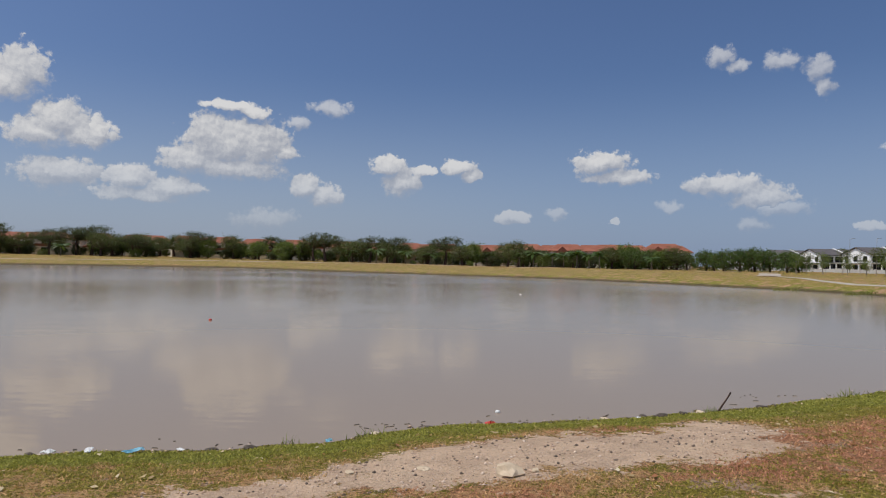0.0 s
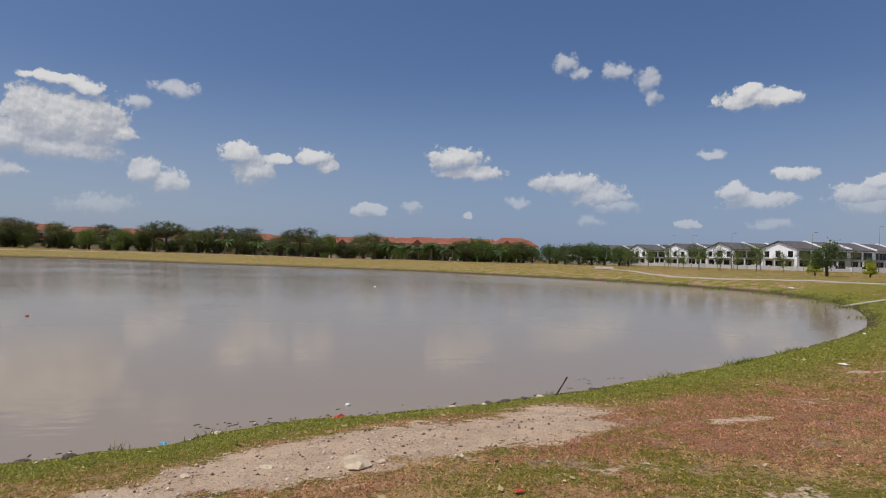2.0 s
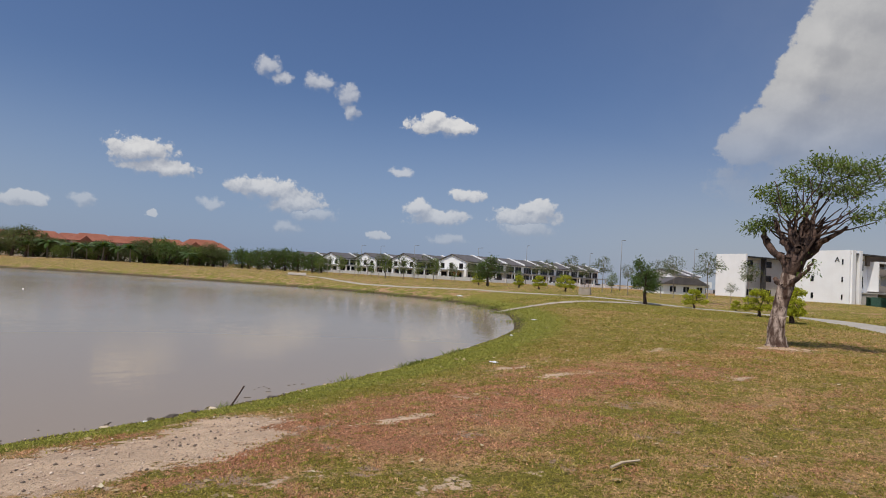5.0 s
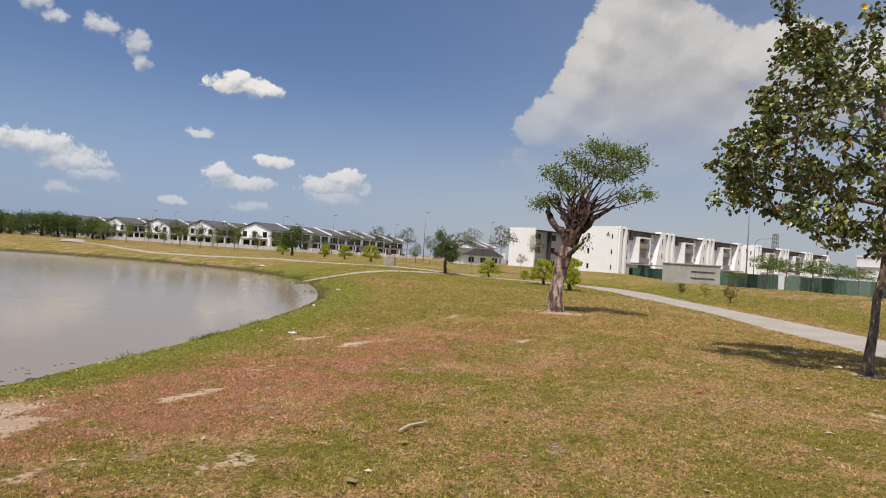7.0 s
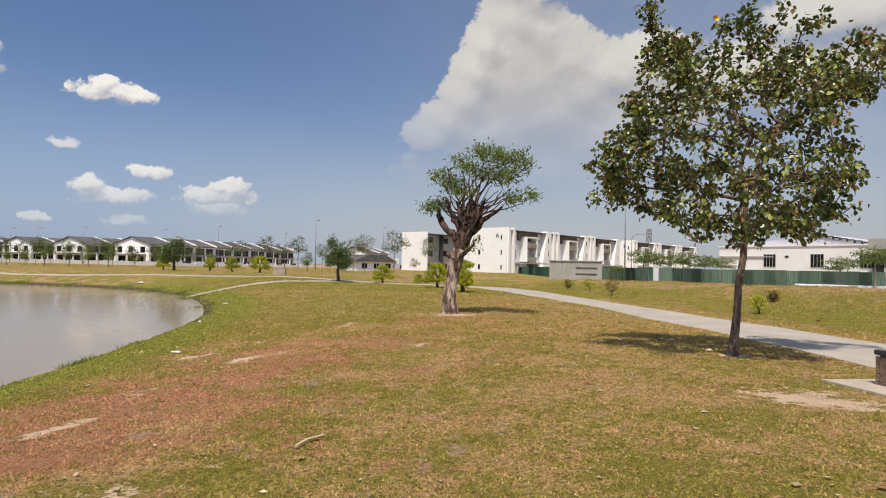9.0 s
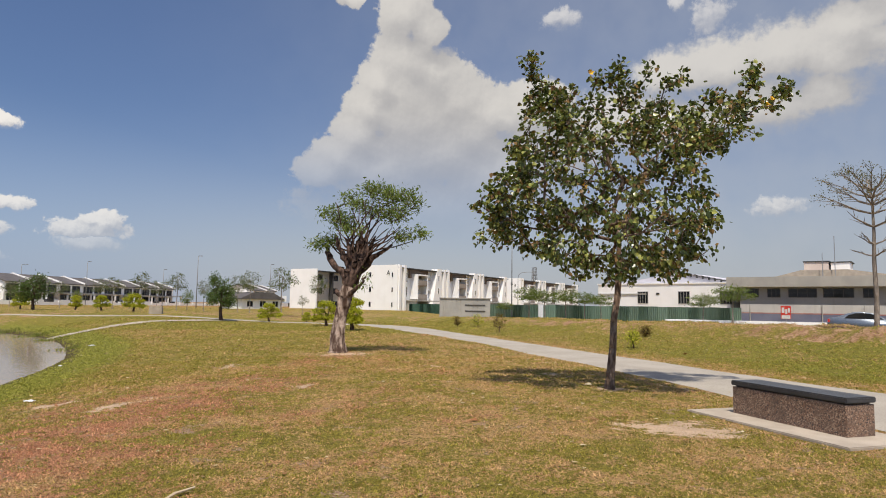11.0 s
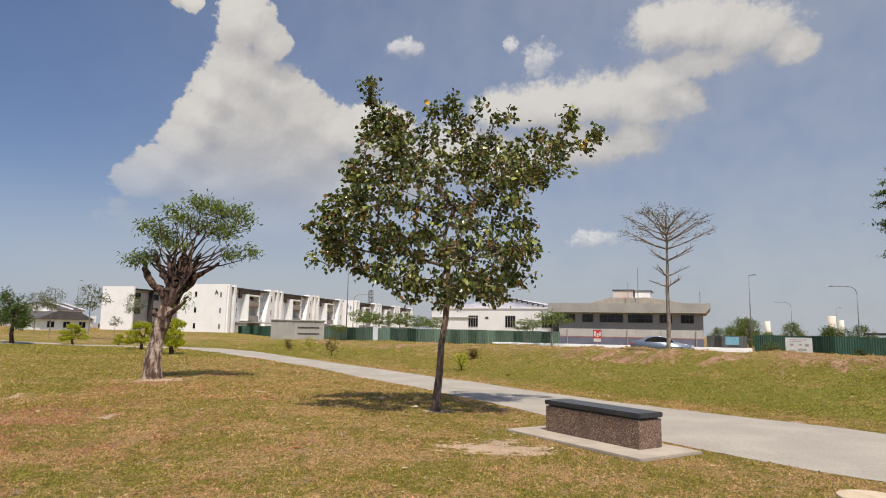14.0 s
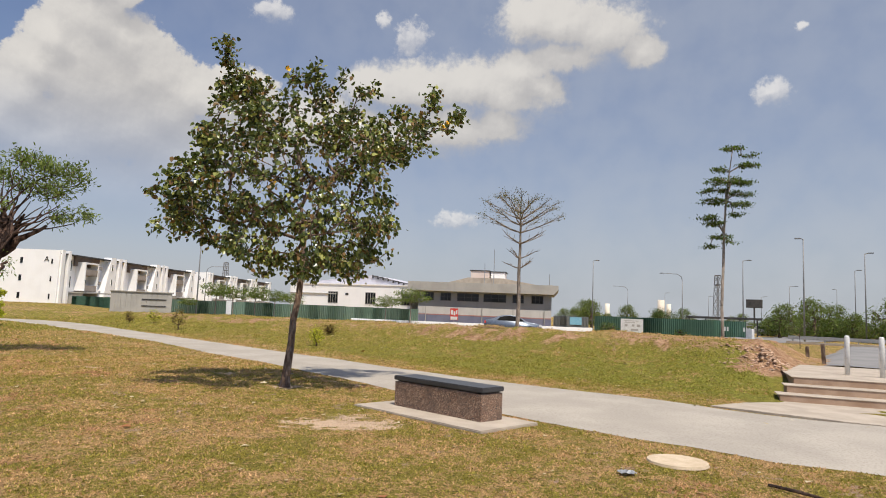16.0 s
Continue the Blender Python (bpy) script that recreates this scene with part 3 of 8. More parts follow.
def box(bm, x0, x1, y0, y1, z0, z1, bevel=0.0):
    vs = [bm.verts.new((x, y, z)) for z in (z0, z1) for x, y in ((x0, y0), (x1, y0), (x1, y1), (x0, y1))]
    fs = [bm.faces.new([vs[i] for i in q]) for q in ((3, 2, 1, 0), (4, 5, 6, 7), (0, 1, 5, 4), (1, 2, 6, 5), (2, 3, 7, 6), (3, 0, 4, 7))]
    if bevel:
        es = list({e for f in fs for e in f.edges})
        bmesh.ops.bevel(bm, geom=es, offset=bevel, segments=2, affect="EDGES")
    return bm


def boxes(*cells, bevel=0.0):
    bm = bmesh.new()
    for c in cells:
        box(bm, *c, bevel=bevel)
    return bm


def prism(bm, outline, y0, y1):
    """A solid with the outline (x, z) between two values of y."""
    a = [bm.verts.new((x, y0, z)) for x, z in outline]
    b = [bm.verts.new((x, y1, z)) for x, z in outline]
    n = len(outline)
    bm.faces.new(a)
    bm.faces.new(b[::-1])
    for i in range(n):
        j = (i + 1) % n
        bm.faces.new((a[j], a[i], b[i], b[j]))
    return bm


def tube(bm, points, radii, sides=8, cap=True):
    rings = []
    for i, p in enumerate(points):
        p = Vector(p)
        a, b = Vector(points[max(0, i - 1)]), Vector(points[min(len(points) - 1, i + 1)])
        d = (b - a).normalized()
        u = d.cross(Vector((0.31, 0.92, 0.24))).normalized()
        v = d.cross(u)
        r = radii[i] if isinstance(radii, (list, tuple)) else radii
        rings.append([bm.verts.new(p + (u * math.cos(k) + v * math.sin(k)) * r) for k in [2 * math.pi * j / sides for j in range(sides)]])
    for r0, r1 in zip(rings, rings[1:]):
        for j in range(sides):
            k = (j + 1) % sides
            bm.faces.new((r0[j], r0[k], r1[k], r1[j]))
    if cap:
        bm.faces.new(rings[0][::-1])
        bm.faces.new(rings[-1])
    return bm


def smooth01(x, lo, hi):
    k = np.clip((x - lo) / (hi - lo), 0, 1)
    return k * k * (3 - 2 * k)


def spline(points, steps=8, closed=False):
    """Catmull-Rom through the control points."""
    p = np.array(points, float)
    n = len(p)
    out = []
    for i in range(n if closed else n - 1):
        if closed:
            a, b, c, d = (p[(i + k) % n] for k in (-1, 0, 1, 2))
        else:
            a, b, c, d = p[max(0, i - 1)], p[i], p[i + 1], p[min(n - 1, i + 2)]
        for k in range(steps):
            t = k / steps
            out.append(0.5 * (2 * b + (c - a) * t + (2 * a - 5 * b + 4 * c - d) * t * t + (3 * b - a - 3 * c + d) * t ** 3))
    if not closed:
        out.append(p[-1])
    return np.array(out)


def segments_distance(x, y, line, closed=False):
    """Distance from the points to a polyline, and the parameter (segment index + fraction) of the nearest place."""
    best, where = np.full(x.shape, 1e9), np.zeros(x.shape)
    n = len(line)
    for i in range(n if closed else n - 1):
        a, b = line[i], line[(i + 1) % n]
        dx, dy = b - a
        t = np.clip(((x - a[0]) * dx + (y - a[1]) * dy) / max(1e-9, dx * dx + dy * dy), 0, 1)
        d = np.hypot(x - a[0] - t * dx, y - a[1] - t * dy)
        near = d < best
        best[near], where[near] = d[near], (i + t)[near]
    return best, where


def inside(x, y, line):
    hit = np.zeros(x.shape, bool)
    n = len(line)
    for i in range(n):
        (x0, y0), (x1, y1) = line[i], line[(i + 1) % n]
        if y0 == y1:
            continue
        cross = (y0 > y) != (y1 > y)
        hit ^= cross & (x < (x1 - x0) * (y - y0) / (y1 - y0) + x0)
    return hit


def wave(x, y, s, seed=0.0):
    """A cheap smooth noise from -1 to 1."""
    return (np.sin(x * s + 1.7 * np.sin(y * s * 0.73 + seed) + seed * 2.1) * np.sin(y * s * 1.13 + 1.3 * np.sin(x * s * 0.61 - seed)) +
            0.5 * np.sin(x * s * 2.3 + seed * 3 + 1.1 * np.sin(y * s * 1.9)) * np.sin(y * s * 2.7 - seed)) / 1.5


# ---- the lie of the land ----
WATER_Z = -0.75
LAKE = spline([(-3, 6.4), (0.2, 6.95), (2.0, 7.85), (5.4, 8.5), (8.5, 9.7), (14.2, 12.4), (23.5, 17.9), (31.3, 25.0), (37.0, 32.5), (40.6, 42.0),
               (41.1, 55.0), (38.6, 65.0), (33.2, 76.0), (23.6, 94.0), (8.2, 108.0), (-15.0, 127.0), (-45.0, 156.0), (-90, 152), (-150, 120), (-170, 40),
               (-110, -6), (-40, -2), (-12, 4.6)], 7, True)
PATH_IN = spline([(5.2, -9.9), (8.8, -6.75), (10.9, -5.45), (15.6, -3.3), (22.6, -0.2), (33.5, 5.4), (45.0, 12.9), (48.3, 19), (47.0, 26), (45.6, 36), (46.5, 44), (45.0, 54), (44.2, 63), (46, 80)], 10)
PATH_OUT = spline([(8.3, -12.6), (11.7, -9.75), (13.4, -8.65), (17.9, -5.5), (24.7, -1.9), (35.0, 3.7), (47.3, 10.9), (50.3, 19), (48.1, 26.2), (46.35, 36.1), (47.2, 44), (45.7, 54.1), (44.9, 63.1), (46.7, 80.2)], 10)
GRAVEL = [(-0.6, 3.8), (-0.35, 4.0), (0.27, 4.2), (0.95, 4.4), (1.05, 4.95), (1.5, 5.5), (2.5, 5.8), (3.2, 6.1), (3.9, 6.15), (4.55, 6.15), (5.0, 6.9), (5.75, 7.05), (6.05, 6.1), (5.6, 5.2), (4.95, 4.7), (4.1, 4.4), (3.1, 4.22), (2.5, 4.0), (1.67, 3.88), (1.0, 3.72), (0.0, 3.6)]


def land(x, y):
    """The ground's height, the distance from the shore (below 0 in the lake), and the distance beyond the footpath's outer edge."""
    x, y = np.asarray(x, float), np.asarray(y, float)
    d, _ = segments_distance(x, y, LAKE, True)
    d = np.where(inside(x, y, LAKE), -d, d)
    d = d + 0.16 * wave(x, y, 2.1, 0.4) * np.exp(-np.hypot(x - 3, y - 8) / 25)
    z = np.where(d > 0, WATER_Z + 0.78 * (1 - np.exp(-np.maximum(d, 0) / 3.0)), WATER_Z + np.maximum(d, -12) * 0.16)
    # the far banks are higher
    z = z + 0.42 * smooth01(d, 0.5, 8) * smooth01(x, 26, 40) * smooth01(y, 20, 30)
    z = z + 2.1 * smooth01(d, 6, 70) * smooth01(y, 70, 120) * np.clip((45 - x) / 130, 0, 1)
    # the grassed berm beyond the path
    po, k = segments_distance(x, y, PATH_OUT)
    i = np.clip(k.astype(int), 0, len(PATH_OUT) - 2)
    a, b = PATH_OUT[i], PATH_OUT[i + 1]
    outer = (b[..., 0] - a[..., 0]) * (y - a[..., 1]) - (b[..., 1] - a[..., 1]) * (x - a[..., 0]) < 0
    po = np.where(outer, po, -po)
    crest = np.interp(k, [0, 20, 30, 45, 60, 68], [1.05, 1.02, 1.02, 0.86, 0.62, 0.40])
    crest = np.where(k > 72, 0.12, crest)
    side = -(x - 13.15) * 0.61 - (y + 11.35) * 0.79
    inward = (x - 13.15) * 0.79 - (y + 11.35) * 0.61
    crest = crest * smooth01(-(side - 0.2 * inward), -0.5, 1.1)
    foot = 7.5 - 2.0 * smooth01(-k, -24, -12)
    lip = foot * 0.74 + 0.45 * wave(x, y, 0.8, 1.5) + 0.25 * wave(x, y, 2.2, 0.3)
    rise = (0.74 * smooth01(po, 0.6, foot) + 0.26 * smooth01(po, lip, lip + 0.55)) * (1 - smooth01(po, 11.0, 19.0))
    z = z + crest * rise * (1 + 0.13 * wave(x, y, 0.9, 2.0) + 0.08 * wave(x, y, 2.6, 1.0) + 0.05 * wave(x, y, 5.1, 4.0))
    # the raised forecourt above the steps
    z = z + 0.40 * smooth01(side - 0.2 * inward, -0.6, 0.8) * smooth01(inward, 0.9, 2.2) * (1 - smooth01(np.hypot(x - 22, y + 24), 16, 30))
    z = z + 0.012 * wave(x, y, 3.1, 5.0) * (d > 0.5) * (np.abs(po + 1.6) > 2.4) + 0.03 * wave(x, y, 0.55, 3.0) * smooth01(d, 1, 4)
    return z, d, po, k


def land_z(x, y):
    return float(land(np.array([x]), np.array([y]))[0][0])


def grid_lines(lo, hi, cells):
    """Grid lines with the wanted spacing: cells gives (from, to, spacing)."""
    out = [lo]
    while out[-1] < hi:
        v = out[-1]
        step = 400.0
        for a, b, s in cells:
            if a <= v < b:
                step = s
                break
        out.append(min(hi, v + step))
    return np.array(out)


GX = grid_lines(-2500, 2500, [(-2, 17, 0.22), (-6, 30, 0.4), (-20, 60, 1.0), (-110, 75, 2.5), (-200, 200, 8), (-500, 500, 60)])
GY = grid_lines(-2500, 2500, [(-9, 10, 0.22), (-16, 20, 0.4), (-30, 45, 1.0), (-40, 170, 2.5), (-80, 200, 6), (-500, 500, 60)])


def turf_masks(x, y, d, po, k):
    """Where the ground is bare, lush, russet, clay or wet."""
    g = np.array(GRAVEL)
    gd, _ = segments_distance(x, y, g, True)
    gd = np.where(inside(x, y, g), gd, -gd)
    bare = smooth01(gd, -0.65, 0.75)
    for cx, cy, rx, ry in ((11.8, 7.5, 0.9, 0.35), (11.5, 6.1, 0.9, 0.35), (8.7, 5.6, 0.5, 0.3), (11.3, -2.4, 0.65, 0.95), (21.6, 6.0, 1.3, 1.1), (15.1, -1.8, 0.6, 0.5), (4.6, 3.5, 0.5, 0.25), (18.3, 2.3, 0.4, 0.5), (6.8, 4.9, 0.7, 0.25), (5.6, 2.6, 0.5, 0.3), (17.5, 7.5, 0.8, 0.3), (14.0, 4.0, 0.5, 0.25), (17.5, -0.6, 0.5, 0.4)):
        bare = np.maximum(bare, 0.64 * np.exp(-(((x - cx) / rx) ** 2 + ((y - cy) / ry) ** 2)))
    bare = np.maximum(bare, 0.86 * np.exp(-(((x - 11.1) / 0.55) ** 2 + ((y + 2.5) / 0.85) ** 2)))
    edge = np.exp(-((np.abs(po + 1.6) - 1.75) / 0.22) ** 2) * (k < 60)
    bare = np.maximum(bare, 0.36 * edge)
    shore = np.exp(-((d - 0.8) / (0.9 + 0.9 * smooth01(x, 6, 14))) ** 2) * (d > 0)
    lush = np.maximum(0.80 * shore * (1 - bare), 0.26 * np.exp(-(((x - 27) / 12) ** 2 + ((y - 14) / 7) ** 2)))
    lush = np.maximum(lush, (0.48 - 0.012 * np.clip(x - 14, 0, 22)) * smooth01(po, 0.6, 2.0) * (1 - smooth01(po, 6.0, 8.5)) * (x < 40))
    lush = np.maximum(lush, 0.34 * smooth01(d, 0.5, 3.0) * (1 - smooth01(d, 30, 60)) * np.maximum(y > 70, x > 36))
    lush = np.maximum(lush, 0.15 * np.exp(-(((x - 7.2) / 3.0) ** 2 + ((y - 2.5 + 0.25 * (x - 7)) / 0.7) ** 2)))
    lush = np.maximum(lush, 0.12 * np.exp(-(((x - 13.0) / 4.0) ** 2 + ((y - 3.6) / 1.6) ** 2)))
    lush = np.maximum(lush, 0.20 * smooth01(x, 44, 50) * (1 - smooth01(x, 110, 160)) * smooth01(y, 8, 14))
    for cx, cy, rx, ry, amount in ((9.5, 3.0, 1.6, 0.7, 0.30), (6.4, 2.3, 1.6, 0.5, 0.22), (9.3, 2.4, 1.5, 0.6, 0.25), (20.0, 9.5, 7.0, 4.0, 0.26), (8.2, -1.8, 2.2, 1.3, 0.16), (11.3, 1.2, 1.5, 0.8, 0.12)):
        lush = np.maximum(lush, amount * np.exp(-(((x - cx) / rx) ** 2 + ((y - cy) / ry) ** 2)))
    russet = 0.24 * np.exp(-(((x - 9.0) / 6.0) ** 2 + ((y - 3.8) / 3.0) ** 2)) + 0.50 * np.exp(-(((x - 7.0) / 3.8) ** 2 + ((y - 5.2) / 1.6) ** 2)) + 0.36 * np.exp(-(((x - 13) / 5) ** 2 + ((y - 5.6) / 1.8) ** 2)) + 0.3 * np.exp(-(((x - 0.5) / 3.0) ** 2 + ((y - 3.6) / 0.7) ** 2)) + 0.2 * np.exp(-(((x - 22) / 6) ** 2 + ((y - 6) / 3) ** 2))
    russet = np.maximum(russet, 0.16 * (y > 60) * smooth01(d, 0.5, 3) + 0.12 * smooth01(x, 40, 48) * (y > 8))
    clay = (0.56 + 0.22 * wave(x, y, 0.45, 2.0)) * smooth01(po, 4.8, 5.8) * (1 - smooth01(po, 13, 18)) * ((k < 66) & (k > 16))
    side = -(x - 13.15) * 0.61 - (y + 11.35) * 0.79
    clay = np.maximum(clay, 0.95 * np.exp(-((side - 0.2 * ((x - 13.15) * 0.79 - (y + 11.35) * 0.61) + 0.7) / 1.3) ** 2) * smooth01(po, 3.4, 4.6) * (1 - smooth01(po, 9, 12)) * (k < 20))
    clay = np.maximum(clay, 0.52 * smooth01(x, 48, 53) * (1 - smooth01(x, 80, 105)) * smooth01(y, 10, 18) * (1 - smooth01(y, 34, 48)))
    clay = np.maximum(clay, 0.5 * smooth01(d, 16, 26) * (1 - smooth01(d, 36, 60)) * (y > 95) * (x < 60))
    clay = np.maximum(clay, np.maximum(0.62 * np.exp(-((d - 0.9) / 1.4) ** 2), 0.48 * smooth01(d, 0.5, 2) * (1 - smooth01(d, 30, 50))) * (y > 40))
    away = np.hypot(x, y)
    wet = np.exp(-((d - 0.02) / (0.16 + 0.014 * away)) ** 2) + (d < 0)
    return {"bare": bare, "lush": lush, "russet": russet, "clay": clay, "wet": wet}


def build_ground():
    gx, gy = np.meshgrid(GX, GY, indexing="ij")
    x, y = gx.ravel(), gy.ravel()
    z, d, po, k = land(x, y)
    nx, ny = len(GX), len(GY)
    i, j = np.meshgrid(np.arange(nx - 1), np.arange(ny - 1), indexing="ij")
    a = (i * ny + j).ravel()
    faces = np.stack([a, a + ny, a + ny + 1, a + 1], 1)
    me = bpy.data.meshes.new("ground")
    me.vertices.add(len(x))
    me.vertices.foreach_set("co", np.stack([x, y, z], 1).ravel())
    me.loops.add(faces.size)
    me.loops.foreach_set("vertex_index", faces.ravel())
    me.polygons.add(len(faces))
    me.polygons.foreach_set("loop_start", np.arange(0, faces.size, 4))
    me.update(calc_edges=True)
    for name, values in turf_masks(x, y, d, po, k).items():
        at = me.attributes.new(name, "FLOAT", "POINT")
        at.data.foreach_set("value", np.clip(values, 0, 1).astype(np.float32))
    ob = hang("ground", me, LAWN, smooth=True)
    return tagged(ob, "mown dry lawn with russet patches sloping to a lake", "ground", kind="structure")


ground = build_ground()

bm = boxes((-230, 75, -30, 190, WATER_Z - 0.02, WATER_Z))
tagged(part("water", bm, WATER), "muddy grey-brown lake water with light ripples", "water", kind="structure")


def build_path():
    """The footpath, laid on the ground between its two edges."""
    n = len(PATH_IN)
    verts, faces = [], []
    cols = 6
    for i in range(n):
        for j in range(cols + 1):
            p = PATH_IN[i] + (PATH_OUT[i] - PATH_IN[i]) * (j / cols)
            verts.append([p[0], p[1], 0])
    v = np.array(verts)
    v[:, 2] = land(v[:, 0], v[:, 1])[0] + 0.035
    edge = np.arange(len(v)) % (cols + 1)
    wob = 0.06 * wave(v[:, 0], v[:, 1], 2.3, 1.0)
    v[edge == 0, 1] += wob[edge == 0]
    v[edge == cols, 1] += wob[edge == cols]
    v[(edge == 0) | (edge == cols), 2] -= 0.03
    for i in range(n - 1):
        for j in range(cols):
            a = i * (cols + 1) + j
            faces.append((a, a + cols + 1, a + cols + 2, a + 1))
    ob = raw("pavement", v, [f[::-1] for f in faces], ASPHALT_PATH, smooth=True)
    return tagged(ob, "worn grey asphalt footpath winding across the lawn", "footpath", kind="structure")


build_path()

# ---- trees ----


def grow(rng, trunk, blobs, count, shell=0.5, keep=1.0, limbs=()):
    """A branching skeleton: from the trunk's nodes to points spread through the crown's blobs (centre, radii). Returns nodes, parents, and the tips."""
    nodes = [np.array(p, float) for p in trunk]
    parents = [-1] + list(range(len(trunk) - 1))
    for at, line in limbs:
        i = at
        for q in line:
            nodes.append(np.array(q[:3], float))
            parents.append(i)
            i = len(nodes) - 1
    vol = np.array([b[3] * b[4] * b[5] for b in blobs])
    picks = rng.choice(len(blobs), count, p=vol ** 0.62 / (vol ** 0.62).sum())
    tips = []
    for b in picks:
        cx, cy, cz, rx, ry, rz = blobs[b]
        u = rng.normal(size=3)
        u /= np.linalg.norm(u)
        r = rng.random() ** (1 / 3)
        r = shell + (1 - shell) * r
        tips.append(np.array([cx + u[0] * rx * r, cy + u[1] * ry * r, cz + u[2] * rz * r]))
    top = nodes[len(trunk) - 1]
    tips.sort(key=lambda p: np.linalg.norm(p - top))
    start = max(1, int(len(trunk) * (1 - keep)))
    ends = []
    for p in tips:
        arr = np.array(nodes[start:])
        away = np.linalg.norm(arr - p, axis=1) + 0.35 * np.maximum(0, arr[:, 2] - p[2] + 0.1) * 2
        i = int(np.argmin(away)) + start
        q = nodes[i]
        gap = np.linalg.norm(p - q)
        steps = max(1, int(gap / 0.7))
        for s in range(1, steps + 1):
            f = s / steps
            mid = q + (p - q) * f + (rng.normal(size=3) * 0.07 * gap * (1 - f) if s < steps else 0)
            mid[2] += 0.06 * gap * math.sin(math.pi * f)
            nodes.append(mid)
            parents.append(i)
            i = len(nodes) - 1
        ends.append(i)
    return nodes, parents, ends


def limb_mesh(nodes, parents, thick, thin, sides, trunk_n, trunk_r, limb_r=()):
    load = np.zeros(len(nodes))
    for i in range(len(nodes) - 1, 0, -1):
        load[i] += 1
        load[parents[i]] += load[i]
    total = load[max(0, trunk_n - 1)] or 1
    rad = thin + (thick - thin) * np.sqrt(load / total)
    for i in range(trunk_n):
        rad[i] = trunk_r[i]
    for k, r in enumerate(limb_r):
        rad[trunk_n + k] = r
    stem = trunk_n
    trunk_n += len(limb_r)
    verts, faces = [], []
    cut_v = cut_f = 0
    for i in range(1, len(nodes)):
        a, b = nodes[parents[i]], nodes[i]
        d = b - a
        ln = np.linalg.norm(d)
        if ln < 1e-4:
            continue
        d = d / ln
        u = np.cross(d, (0.31, 0.92, 0.24))
        u /= np.linalg.norm(u)
        w = np.cross(d, u)
        ns = sides if rad[i] > thin * 2.2 or i < trunk_n else max(3, sides - 3)
        if i < trunk_n:
            ns = sides + 5
        base = len(verts)
        ra = min(rad[parents[i]], rad[i] * 1.5) if i < trunk_n else min(rad[parents[i]], rad[i] * 1.35)
        for c, r in ((a - d * ra * 0.3, ra), (b, rad[i])):
            for k in range(ns):
                t = 2 * math.pi * k / ns
                wob = 1 + (0.10 * math.sin(3 * t + c[2] * 4) + 0.06 * math.sin(7 * t + c[2] * 9) if i < trunk_n else 0)
                verts.append(c + (u * math.cos(t) + w * math.sin(t)) * r * wob)
        for k in range(ns):
            kk = (k + 1) % ns
            faces.append((base + k, base + kk, base + ns + kk, base + ns + k))
        faces.append(tuple(base + ns + k for k in range(ns)))
        if i == stem - 1:
            cut_v, cut_f = len(verts), len(faces)
    return verts, faces, cut_v, cut_f


HEART = (np.array([(0, -0.1, 0.0), (0.42, 0.12, 0.10), (0.36, 0.55, 0.08), (0, 1.0, -0.06), (-0.36, 0.55, 0.08), (-0.42, 0.12, 0.10)]), [(0, 1, 2, 3), (0, 3, 4, 5)])
OVAL = (np.array([(0, 0, 0.0), (0.26, 0.45, 0.06), (0, 1.0, 0.0), (-0.26, 0.45, 0.06)]), [(0, 1, 2), (0, 2, 3)])
SPRAY = (np.array([(0, 0, 0), (0.16, 0.35, 0.03), (0.12, 0.8, 0.0), (0, 1.0, -0.08), (-0.12, 0.8, 0.0), (-0.16, 0.35, 0.03)]), [(0, 1, 2, 3), (0, 3, 4, 5)])


def leaf_mesh(rng, centres, outward, size, shape, droop=0.3, flat=0.5):
    """Many small leaves: their places, the way from the crown's middle, their size and outline."""
    tv, tf = shape
    n = len(centres)
    axis = rng.normal(size=(n, 3)) * 0.8 + outward * 0.7
    axis[:, 2] -= droop
    axis /= np.linalg.norm(axis, axis=1)[:, None]
    up = rng.normal(size=(n, 3)) * (1 - flat) + np.array([0, 0, 1.0]) * flat * 1.5
    side = np.cross(axis, up)
    side /= np.linalg.norm(side, axis=1)[:, None] + 1e-9
    nor = np.cross(side, axis)
    s = size * (0.6 + 0.8 * rng.random(n))
    v = centres[:, None, :] + s[:, None, None] * (tv[None, :, 0:1] * side[:, None, :] + tv[None, :, 1:2] * axis[:, None, :] + tv[None, :, 2:3] * nor[:, None, :])
    k = len(tv)
    faces = [tuple(i * k + a for a in f) for i in range(n) for f in tf]
    return v.reshape(-1, 3), faces


